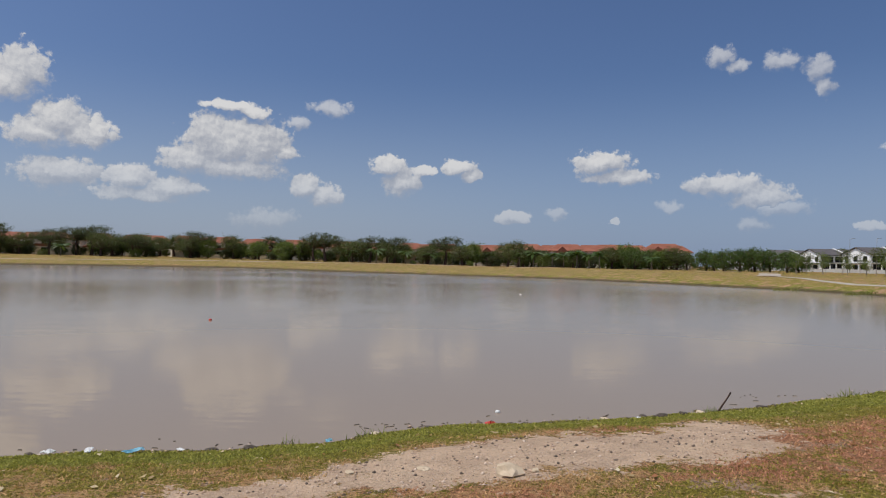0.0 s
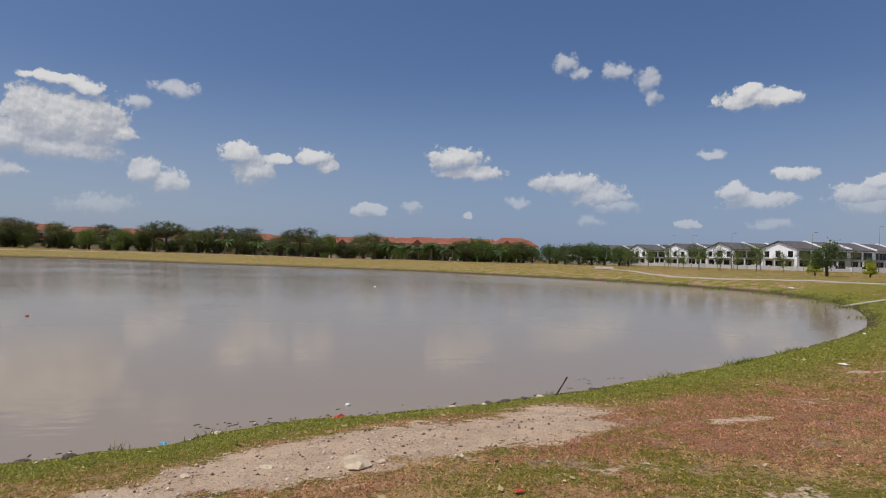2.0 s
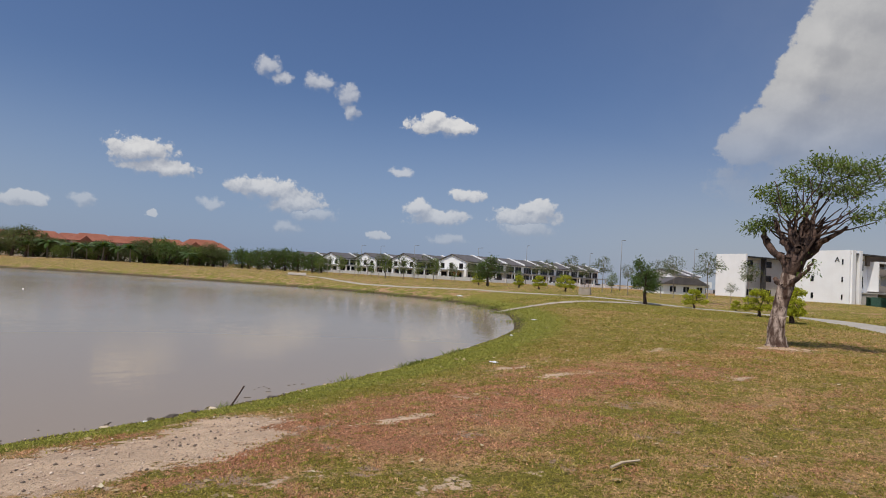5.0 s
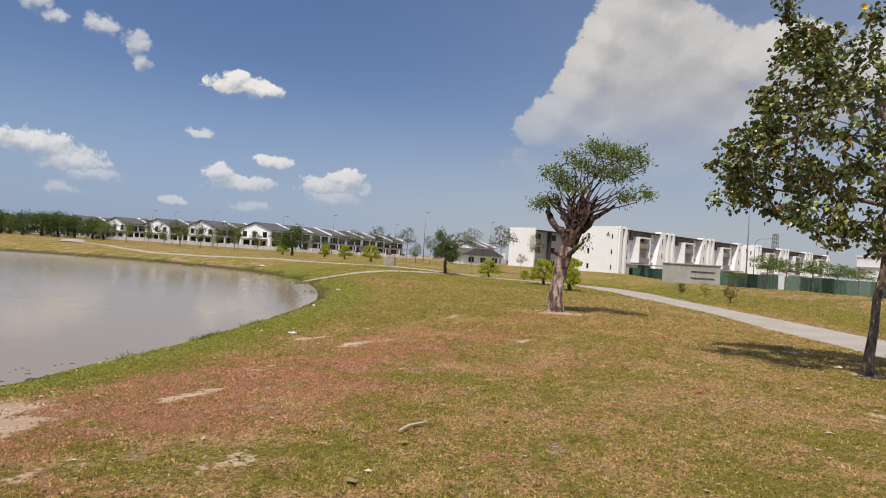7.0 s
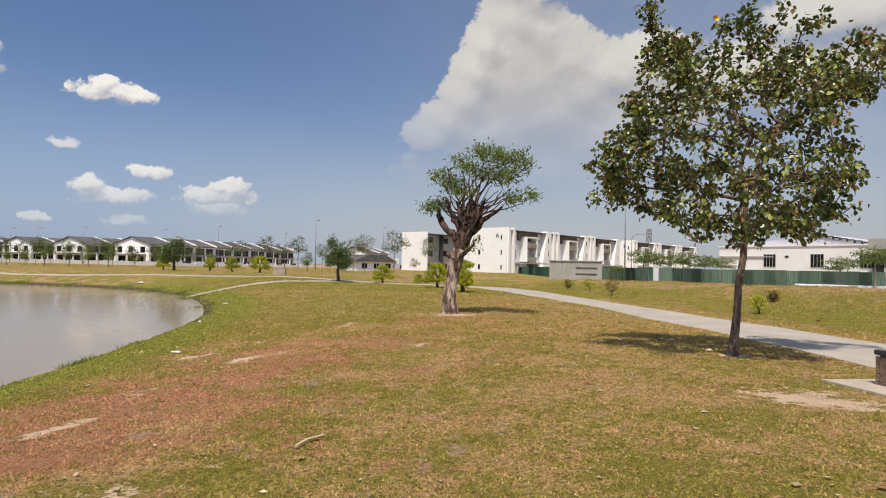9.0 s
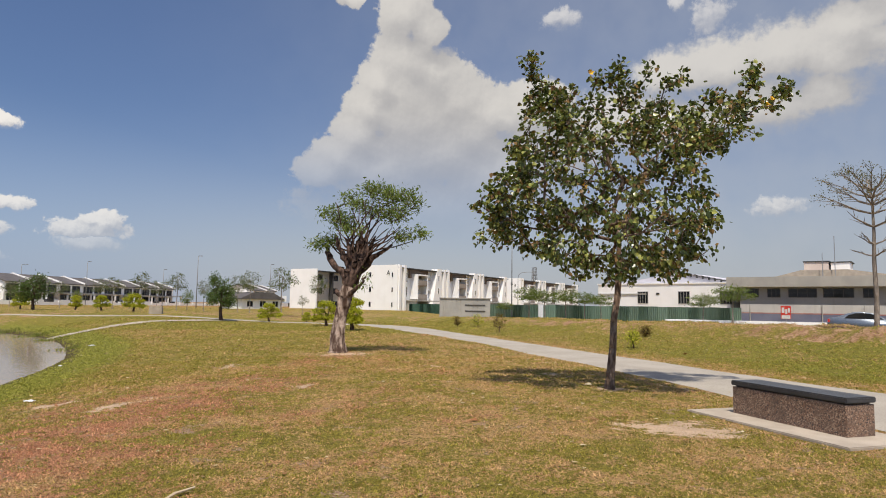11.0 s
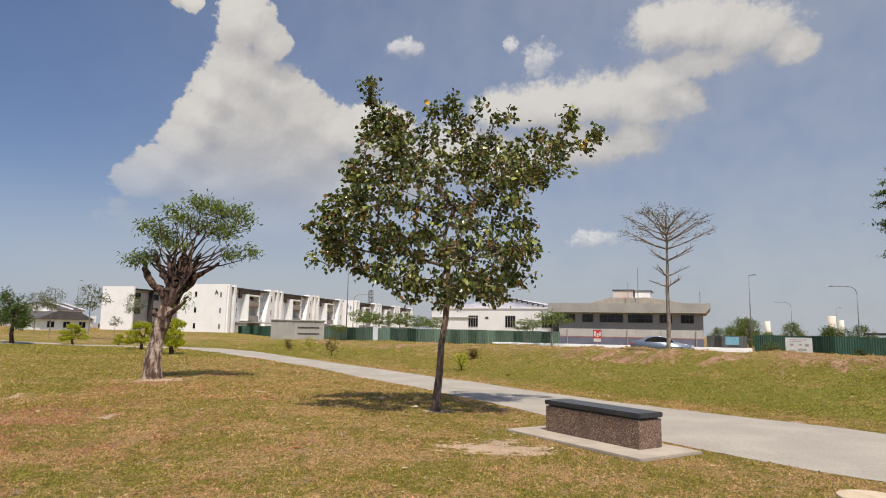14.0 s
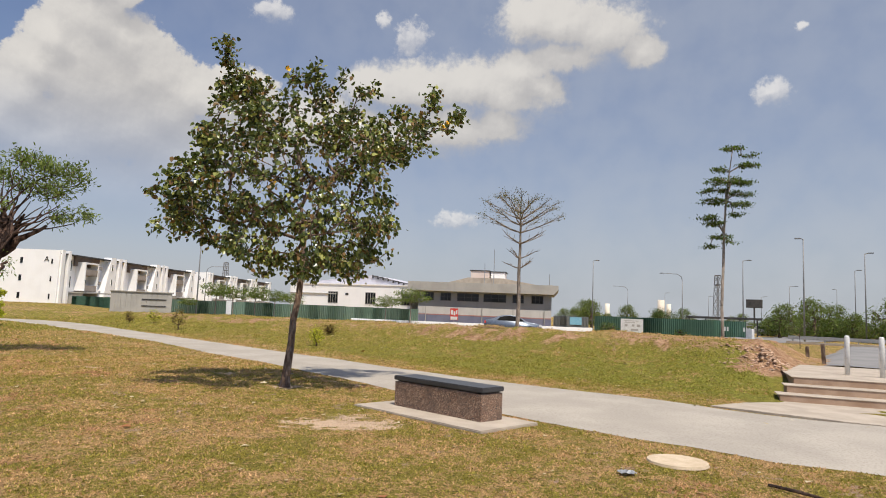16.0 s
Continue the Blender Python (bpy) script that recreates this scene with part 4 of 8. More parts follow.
def make_tree(name, m, label, seed, trunk, trunk_r, blobs, clusters, leaves, leaf_size, spread, shape, leaf_mat, bark_mat, thick, thin=0.008, sides=6, shell=0.4, droop=0.3, flat=0.5, keep=0.6, category="tree", group="", squash=0.8, limbs=(), limb_mat=None):
    rng = np.random.default_rng(seed)
    root = thing(name, m, label, category, group)
    nodes, parents, ends = grow(rng, trunk, blobs, clusters, shell, keep, limbs)
    v, f, cut_v, cut_f = limb_mesh(nodes, parents, thick, thin, sides, len(trunk), trunk_r, [q[3] for _, line in limbs for q in line])
    if limb_mat is None:
        raw("trunk", v, f, bark_mat, root, smooth=True)
    else:
        raw("trunk", v[:cut_v], f[:cut_f], bark_mat, root, smooth=True)
        raw("limb", v[cut_v:], [tuple(i - cut_v for i in q) for q in f[cut_f:]], limb_mat, root, "dark knobbly pollarded limbs and thin twigs", smooth=True)
    mid = np.mean([b[:3] for b in blobs], axis=0)
    tips = np.array([nodes[i] for i in ends])
    c = np.repeat(tips, leaves, axis=0)
    c = c + rng.normal(size=c.shape) * spread * np.array([1, 1, squash])
    o = c - mid
    o /= np.linalg.norm(o, axis=1)[:, None] + 1e-6
    v, f = leaf_mesh(rng, c, o, leaf_size, shape, droop, flat)
    raw("crown", v, f, leaf_mat, root)
    return root

# ---- things on the lawn ----
# the broad-leaved tree with yellow flowers beside the bench; its long side faces the lake
hx, hy = 15.04, -1.76


def hibiscus_crown():
    """Clumps of leaves, each at (y, z) with half width and half height; the broad ones lie in the crown's depth, the slim ones are single shoots."""
    clumps = (
        (2.28, 3.42, 0.30, 0.36), (1.96, 3.25, 0.40, 0.36), (1.80, 3.77, 0.40, 0.34), (2.46, 2.95, 0.14, 0.11), (2.06, 2.91, 0.26, 0.18), (1.59, 4.30, 0.40, 0.44), (1.75, 4.89, 0.24, 0.24), (1.31, 4.85, 0.38, 0.38),
        (1.42, 5.56, 0.24, 0.30), (1.46, 6.05, 0.17, 0.30), (1.50, 6.42, 0.13, 0.20), (1.16, 5.86, 0.24, 0.24), (0.87, 5.68, 0.34, 0.30), (0.62, 5.02, 0.45, 0.42), (0.84, 4.08, 0.60, 0.46), (0.28, 5.46, 0.28, 0.20),
        (0.35, 6.45, 0.09, 0.20), (0.06, 6.10, 0.22, 0.09), (-0.23, 6.20, 0.13, 0.12), (-0.43, 5.86, 0.25, 0.24), (-0.70, 6.14, 0.16, 0.10), (-0.29, 5.50, 0.14, 0.18), (0.04, 4.79, 0.38, 0.30), (-0.64, 5.00, 0.46, 0.36),
        (-0.99, 5.50, 0.26, 0.26), (-1.22, 5.80, 0.17, 0.18), (-1.28, 6.02, 0.20, 0.07), (-1.56, 5.10, 0.32, 0.26), (-1.93, 5.55, 0.15, 0.22), (-2.13, 5.12, 0.28, 0.22), (-1.90, 4.70, 0.40, 0.20), (-2.41, 4.85, 0.22, 0.14),
        (-2.48, 5.40, 0.20, 0.26), (-2.60, 5.85, 0.12, 0.24), (-2.66, 6.28, 0.10, 0.24), (-2.90, 5.48, 0.20, 0.16), (-3.12, 5.66, 0.14, 0.20), (-1.27, 4.52, 0.50, 0.42), (-0.36, 4.06, 0.60, 0.42), (-1.44, 3.88, 0.38, 0.26),
        (-1.78, 3.77, 0.17, 0.20), (1.05, 3.27, 0.38, 0.32), (0.37, 3.28, 0.54, 0.42), (-0.54, 3.18, 0.60, 0.42), (-1.44, 3.20, 0.45, 0.38), (-1.96, 3.26, 0.18, 0.14), (1.26, 2.81, 0.30, 0.24), (0.81, 2.52, 0.36, 0.24),
        (0.02, 2.55, 0.60, 0.36), (-0.88, 2.55, 0.50, 0.34), (-1.50, 2.66, 0.30, 0.22), (0.46, 2.20, 0.30, 0.16), (-1.12, 2.26, 0.22, 0.14), (-0.32, 2.20, 0.30, 0.16), (1.58, 2.72, 0.15, 0.13))
    out = []
    for k, (y, z, ry, rz) in enumerate(clumps):
        if ry < 0.27:
            shoot = (0.25 * math.sin(2.4 * k), y, z, ry, ry, rz)
            out += [shoot, shoot]
        else:
            deep = 1.0 if z < 4.7 else 0.5
            out.append((-deep + 0.35 * math.sin(1.7 * k), y * 0.95, z, ry * 1.1, ry, rz))
            out.append((deep * 0.85 + 0.35 * math.sin(2.9 * k), y, z, ry * 1.1, ry * 0.9, rz * 0.9))
    return out


hibiscus = make_tree(
    "hibiscus_tree", pose(hx, hy, land_z(hx, hy) - 0.03), "broad-leaved sea hibiscus tree with yellow flowers on the lawn", 5,
    [(0, 0, 0), (0.0, -0.01, 0.25), (0.02, -0.06, 0.8), (0.03, -0.09, 1.3), (0.02, -0.16, 1.8), (0.0, -0.18, 2.3), (0.02, -0.2, 2.9), (0.05, -0.1, 3.5)],
    [0.125, 0.08, 0.068, 0.064, 0.061, 0.055, 0.045, 0.032],
    hibiscus_crown(),
    1000, 15, 0.080, 0.082, HEART, LEAF_HIBISCUS, BARK_BROWN, 0.062, 0.006, 6, 0.30, 0.75, 0.25, 0.5)
rng = np.random.default_rng(8)
for fx, fy, fz in ((-0.30, -2.84, 5.34), (-0.36, -2.90, 5.42), (-0.45, -2.12, 4.98), (-0.6, -1.5, 4.82), (-0.95, 0.58, 2.5), (-0.1, 0.33, 6.2), (-1.0, 0.48, 3.75)):
    bm = bmesh.new()
    for k in range(5):
        a = k * 2 * math.pi / 5
        tip = Vector((math.cos(a), math.sin(a), 0.5)) * 0.07
        s1 = Vector((math.cos(a + 0.6), math.sin(a + 0.6), 0.35)) * 0.05
        s2 = Vector((math.cos(a - 0.6), math.sin(a - 0.6), 0.35)) * 0.05
        vs = [bm.verts.new(p) for p in (Vector((0, 0, -0.03)), s2, tip, s1)]
        bm.faces.new(vs)
    fl = part("flower", bm, YELLOW, hibiscus, "yellow five-petalled flower")
    fl.matrix_basis = pose(fx, fy, fz, 90 * rng.random(), 60 * rng.random() - 90, 0)

# the old pollarded tree with a thick pale trunk
px, py = 22.3, 6.45


def crooked(seed, *points):
    """A knobbly limb through the control points (x, y, z, radius)."""
    rng = np.random.default_rng(seed)
    c = spline(points, 3)[1:]
    c[:, :3] += rng.normal(size=(len(c), 3)) * 0.028
    c[:, 3] *= 1 + rng.normal(size=len(c)) * 0.10
    return [tuple(q) for q in c]


def twig(k):
    """A long thin shoot that fans out from the pollard heads to the crown's edge."""
    rng = np.random.default_rng(900 + k)
    a = radians(-74 + 148 * (k + rng.random()) / 32)
    reach = rng.uniform(1.3, 2.0) * (1.0 if abs(a) < 0.7 else 0.78)
    sx = rng.uniform(-0.9, 0.9)
    s = np.array((rng.uniform(-0.25, 0.25), -0.55 + rng.uniform(-0.35, 0.35), rng.uniform(3.1, 3.6)))
    e = s + np.array((sx * 0.6, -math.sin(a) * reach - 0.35, math.cos(a) * reach * 0.92))
    m = s + (e - s) * 0.5 + np.array((0, 0, -0.08)) + rng.normal(size=3) * 0.07
    return crooked(700 + k, (*s, 0.034), (*m, 0.022), (*e, 0.010))


make_tree(
    "pollarded_tree", pose(px, py, land_z(px, py) - 0.05), "old pollarded tree with patchy pale trunk and feathery top", 11,
    [(0, 0, 0), (0, 0, 0.10), (0, 0.02, 0.30), (0.01, 0.02, 0.6), (0.02, -0.03, 0.95), (0.03, -0.08, 1.27), (0.03, -0.13, 1.55), (0.03, -0.2, 1.85), (0.03, -0.3, 2.2)],
    [0.44, 0.31, 0.265, 0.235, 0.215, 0.20, 0.21, 0.225, 0.20],
    [(0, 0.40, 3.72, 0.45, 0.34, 0.20), (0, 0.82, 3.62, 0.3, 0.26, 0.13), (0, 0.25, 4.55, 0.6, 0.34, 0.26), (0.2, -0.15, 4.3, 0.6, 0.4, 0.22), (0, -0.45, 5.0, 0.8, 0.45, 0.24), (0, -1.2, 5.3, 0.9, 0.6, 0.22), (0, -1.95, 5.22, 0.8, 0.55, 0.24), (0, -2.45, 4.9, 0.5, 0.28, 0.24),
     (0.3, -1.3, 4.75, 0.9, 0.75, 0.26), (-0.3, -2.0, 4.5, 0.6, 0.38, 0.24), (0, -2.1, 3.85, 0.5, 0.34, 0.16), (0, -2.7, 4.0, 0.35, 0.24, 0.16), (-0.3, -1.0, 2.35, 0.22, 0.2, 0.2), (-0.5, -0.6, 4.1, 0.3, 0.4, 0.2)],
    400, 14, 0.105, 0.12, SPRAY, LEAF_PLUME, BARK_PATCHY, 0.03, 0.0085, 5, 0.15, 0.3, 0.5, 0.35, limb_mat=BARK_DARK,
    limbs=[(8, crooked(1, (0.03, -0.25, 2.3, 0.14), (-0.02, -0.18, 2.6, 0.125), (-0.05, 0.16, 2.86, 0.11), (-0.06, 0.37, 3.2, 0.10), (-0.05, 0.50, 3.5, 0.04))),
           (8, crooked(2, (0.03, -0.32, 2.4, 0.15), (-0.08, -0.40, 2.8, 0.115), (-0.1, -0.16, 3.15, 0.095), (-0.1, 0.02, 3.5, 0.07), (-0.14, 0.13, 3.85, 0.05))),
           (8, crooked(3, (0.03, -0.4, 2.4, 0.17), (0.05, -0.6, 2.85, 0.16), (0.08, -0.68, 3.25, 0.15), (0.05, -0.72, 3.6, 0.10), (0.0, -0.66, 3.95, 0.035))),
           (7, crooked(4, (0.08, -0.34, 2.1, 0.15), (0.14, -0.52, 2.5, 0.145), (0.16, -0.85, 2.95, 0.12), (0.1, -1.2, 3.25, 0.08), (0.05, -1.75, 3.55, 0.04))),
           (8, crooked(5, (-0.08, -0.4, 2.5, 0.13), (-0.2, -0.55, 2.95, 0.11), (-0.25, -0.42, 3.35, 0.09), (-0.28, -0.28, 3.8, 0.03))),
           (8, crooked(6, (0.1, -0.5, 2.6, 0.13), (0.2, -0.85, 3.05, 0.10), (0.22, -0.98, 3.45, 0.085), (0.15, -1.12, 3.85, 0.03))),
           (8, crooked(7, (0.2, -0.35, 2.5, 0.12), (0.4, -0.3, 3.0, 0.09), (0.5, -0.4, 3.6, 0.05))),
           (8, crooked(8, (-0.05, -0.5, 2.6, 0.12), (-0.12, -0.78, 3.0, 0.10), (-0.15, -0.95, 3.3, 0.09), (-0.15, -0.88, 3.75, 0.03))),
           (7, crooked(9, (-0.12, -0.5, 2.05, 0.08), (-0.25, -0.8, 2.25, 0.05), (-0.28, -0.98, 2.45, 0.03))),
           (7, crooked(10, (0.02, 0.05, 1.95, 0.09), (0.0, 0.1, 2.05, 0.06)))] + [(8, twig(k)) for k in range(32)])

# granite bench on its concrete slab
bx, by_, b_turn = 11.90, -4.05, 29.2
zb = land_z(bx, by_)
slab = part("bench_slab", boxes((-1.36, 1.36, -0.615, 0.615, -0.1, 0.035), bevel=0.012), CONCRETE)
slab.matrix_basis = pose(11.83, -3.96, zb, 0, 0, b_turn)
tagged(slab, "pale concrete slab under the granite bench", "slab", kind="structure")
bench = thing("bench", pose(bx, by_, zb + 0.034, 0, 0, b_turn), "brown granite block bench with a black stone seat", "bench")
part("base", boxes((-0.93, 0.93, -0.232, 0.232, 0, 0.385), bevel=0.006), GRANITE_BROWN, bench)
part("gap_course", boxes((-0.90, 0.90, -0.19, 0.19, 0.385, 0.405)), DARK_STONE, bench)
part("seat", boxes((-0.95, 0.95, -0.245, 0.245, 0.405, 0.475), bevel=0.012), GRANITE_BLACK, bench, "polished black granite seat slab")

# round concrete cover in the grass
bm = bmesh.new()
bmesh.ops.create_cone(bm, cap_ends=True, segments=40, radius1=0.325, radius2=0.315, depth=0.03)
cover_ob = part("manhole_cover", bm, PALE_STONE, None)
cover_ob.matrix_basis = pose(8.49, -5.70, land_z(8.49, -5.70) + 0.012)
tagged(cover_ob, "round pale concrete manhole cover in the grass", "manhole cover")

# concrete steps and landing
step_dir, step_in = Vector((-0.61, -0.79, 0)), Vector((0.79, -0.61, 0))


def on_steps(along, inward, z):
    p = Vector((13.15, -11.35, 0)) + step_dir * along + step_in * inward
    return (p.x, p.y, z)


def slab_quad(name, a0, a1, i0, i1, z0, z1, material, parent=None, label=""):
    bm = bmesh.new()
    lo = [bm.verts.new(on_steps(a, i, z0)) for a, i in ((a0, i0), (a1, i0), (a1, i1), (a0, i1))]
    hi = [bm.verts.new(on_steps(a, i, z1)) for a, i in ((a0, i0), (a1, i0), (a1, i1), (a0, i1))]
    bm.faces.new(hi), bm.faces.new(lo[::-1])
    for k in range(4):
        j = (k + 1) % 4
        bm.faces.new((lo[k], lo[j], hi[j], hi[k]))
    bmesh.ops.recalc_face_normals(bm, faces=bm.faces)
    bmesh.ops.bevel(bm, geom=list(bm.edges), offset=0.006, segments=1, affect="EDGES")
    return part(name, bm, material, parent, label)


bm = bmesh.new()
lo = [bm.verts.new(on_steps(a, i, -0.1)) for a, i in ((-1.25, -1.75), (0.75, -2.4), (6.5, -3.4), (6.5, 0.1), (0.05, 0.3))]
hi = [bm.verts.new((v.co.x, v.co.y, 0.047)) for v in lo]
bm.faces.new(hi), bm.faces.new(lo[::-1])
for k in range(5):
    bm.faces.new((lo[k], lo[(k + 1) % 5], hi[(k + 1) % 5], hi[k]))
bmesh.ops.recalc_face_normals(bm, faces=bm.faces)
pad = part("landing_pad", bm, CONCRETE)
tagged(pad, "pale concrete landing between footpath and steps", "landing", kind="structure")
steps = thing("steps", pose(0, 0, 0), "three low concrete steps with brown stained risers", "steps", kind="structure")
for n in range(3):
    slab_quad("tread", 0.18 * n + 0.0, 7, 0.48 * n, 6.0 if n == 2 else 0.48 * n + 0.55, 0.04 + 0.15 * n + 0.128, 0.04 + 0.15 * (n + 1), CONCRETE, steps)
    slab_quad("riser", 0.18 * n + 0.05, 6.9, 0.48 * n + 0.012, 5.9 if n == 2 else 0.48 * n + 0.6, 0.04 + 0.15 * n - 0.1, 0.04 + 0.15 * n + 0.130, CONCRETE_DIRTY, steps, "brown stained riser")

# ---- more trees and shrubs ----


def stand(p, turn=0.0, size=1.0, sink=0.05):
    """A pose on the ground at a place, turned and scaled."""
    return pose(p.x, p.y, land_z(p.x, p.y) - sink, 0, 0, turn) @ Matrix.Scale(size, 4)


# nearly leafless tree on the berm
p = Vector((26.4, -11.1, 0))
bare_tree = thing("bare_tree", stand(p), "slender tree with whorled bare branches and sparse dry leaves", "tree")
rng = np.random.default_rng(21)
bm = bmesh.new()
tube(bm, [(0, 0, 0), (0, 0, 0.3), (0.0, -0.03, 1.2), (0, 0.0, 2.4), (0.02, -0.04, 3.4), (0.0, -0.02, 4.3), (0.02, 0.0, 5.0)], [0.13, 0.085, 0.075, 0.066, 0.052, 0.036, 0.02], 9)
part("trunk", bm, BARK_GREY, bare_tree, smooth=True)
tips = []
for z0, count, reach, rise in ((2.6, 3, 0.75, 0.25), (3.0, 3, 0.7, 0.35), (3.6, 4, 1.35, 0.45), (4.05, 5, 1.65, 0.65), (4.35, 6, 1.70, 0.80), (4.6, 6, 1.40, 0.80), (4.85, 6, 0.95, 0.75)):
    turn = rng.random() * 6.28
    for k in range(count):
        a = turn + 2 * math.pi * (k + 0.35 * rng.random()) / count
        r = reach * rng.uniform(0.75, 1.1)
        way = Vector((math.cos(a), math.sin(a), 0))
        line = [Vector((0, -0.03, z0)), way * 0.3 * r + Vector((0, 0, z0 + 0.22 * rise)), way * 0.65 * r + Vector((rng.normal() * 0.05, rng.normal() * 0.05, z0 + 0.62 * rise)), way * r + Vector((0, 0, z0 + rise))]
        bm = bmesh.new()
        tube(bm, line, [0.034, 0.024, 0.016, 0.006], 5)
        for f in (0.35, 0.55, 0.7, 0.85):
            for turned in (0.7, -0.7):
                if rng.random() < 0.42:
                    continue
                s0 = line[1].lerp(line[3], (f - 0.3) / 0.7)
                b = a + turned * rng.uniform(0.6, 1.2)
                e = s0 + Vector((math.cos(b), math.sin(b), 0)) * 0.36 * r * rng.uniform(0.5, 1.1) + Vector((0, 0, rng.uniform(0.08, 0.26)))
                tube(bm, [s0, s0.lerp(e, 0.5) + Vector((0, 0, -0.02)), e], [0.012, 0.009, 0.004], 4)
                if z0 > 3.4:
                    tips += [e, s0.lerp(e, 0.6)]
        if z0 > 3.4:
            tips.append(line[3])
        part("bough", bm, BARK_GREY, bare_tree)
c = np.repeat(np.array([tuple(q) for q in tips if q.z > 4.5]), 9, axis=0)
c = c + rng.normal(size=c.shape) * np.array([0.10, 0.10, 0.04])
v, f = leaf_mesh(rng, c, np.tile((0.0, 0.0, 0.3), (len(c), 1)), 0.062, OVAL, 0.2, 0.6)
raw("crown", v, f, LEAF_SPARSE, bare_tree)

# tiered tree on the berm
p = by(129.2, 27.0)
tiers = []
for u, z, r in ((0.36, 7.58, 0.45), (0.90, 7.30, 0.25), (0.0, 6.80, 0.40), (0.90, 6.90, 0.30), (0.05, 6.30, 0.75), (-0.35, 5.95, 0.55), (0.60, 6.20, 0.50), (0.65, 5.80, 0.45), (-0.40, 5.55, 0.60), (0.65, 5.40, 0.45),
                (-0.50, 4.93, 0.32), (-0.35, 4.70, 0.38), (0.50, 5.05, 0.22), (-0.05, 4.15, 0.38), (-0.50, 3.80, 0.28), (0.30, 3.95, 0.22)):
    tiers.append((-0.636 * u, -0.77 * u, z, r, r, 0.07))
make_tree(
    "tiered_tree", stand(p), "tall slim tree with flat tiers of small leaves", 33,
    [(0, 0, 0), (0, 0, 0.3), (0.03, 0.02, 1.5), (0, -0.03, 3.0), (-0.03, -0.03, 4.3), (-0.07, -0.10, 5.6), (-0.15, -0.2, 6.7), (-0.22, -0.27, 7.5)], [0.10, 0.062, 0.054, 0.05, 0.044, 0.034, 0.024, 0.015],
    tiers, 210, 32, 0.085, 0.10, OVAL, LEAF_MID, BARK_GREY, 0.03, 0.006, 5, 0.2, 0.0, 0.8, 0.75, squash=0.30)

# round dense tree and its neighbour by the lakeside walk
p = by(59.6, 50.5)
make_tree("round_tree", stand(p), "small dense dark green tree beside the footpath", 41, [(0, 0, 0), (0, 0, 0.25), (0, 0.04, 0.7), (0, 0, 1.3), (0, 0, 2.2)], [0.18, 0.13, 0.115, 0.10, 0.06],
          [(0, 0, 1.75, 0.95, 0.95, 0.75), (0.1, 0.25, 2.75, 0.62, 0.62, 0.6), (0, -0.65, 1.5, 0.5, 0.45, 0.35), (0.0, 0.7, 1.85, 0.4, 0.4, 0.4), (0, 0.62, 3.2, 0.18, 0.2, 0.35), (0, -0.35, 2.3, 0.5, 0.45, 0.4)], 210, 22, 0.13, 0.15, OVAL, LEAF_MID, BARK_DARK, 0.1, 0.012, 5, 0.35)
p = by(46.1, 73.0)
make_tree("round_tree", stand(p), "small dark bushy tree on the far lake bank", 43, [(0, 0, 0), (0, 0, 0.4), (0, 0.05, 0.9), (0, 0, 1.5), (0, 0, 2.2)], [0.2, 0.14, 0.12, 0.1, 0.07],
          [(0, 0, 2.0, 1.35, 1.4, 0.95), (0, -0.3, 2.95, 0.7, 0.7, 0.6), (0, 0.8, 1.5, 0.7, 0.8, 0.5)], 150, 22, 0.16, 0.22, OVAL, LEAF_MID, BARK_DARK, 0.08, 0.012, 5, 0.35)

round_small = make_tree("round_tree", stand(by(37.0, 117), 0, 1.0), "leafy light green street tree before the white terrace", 44, [(0, 0, 0), (0, 0, 0.4), (0, 0.05, 1.0), (0, 0, 1.7), (0, 0, 2.4)], [0.14, 0.1, 0.09, 0.08, 0.05],
                        [(0, 0, 2.6, 1.2, 1.3, 1.0), (0, 0.3, 3.6, 0.8, 0.8, 0.6), (0, -0.5, 2.0, 0.8, 0.8, 0.5)], 70, 16, 0.2, 0.28, OVAL, LEAF_LIME, BARK_GREY, 0.05, 0.012, 5, 0.3, group="street trees before the terrace")
for az, d, s, turn in ((33.0, 124, 1.0, 40), (34.6, 120, 1.1, 100), (35.8, 119, 0.9, 160), (38.6, 114, 1.05, 220), (39.9, 113, 0.9, 280), (41.3, 110, 1.1, 340), (43.2, 108, 0.9, 15), (44.9, 106, 1.0, 75), (48.9, 101, 0.9, 130), (31.2, 132, 1.0, 10), (52.6, 96, 0.85, 200), (56.9, 90, 0.8, 250)):
    copy_thing(round_small, stand(by(az, d), turn, s * (0.62 + 0.3 * ((turn * 7) % 100) / 100)))

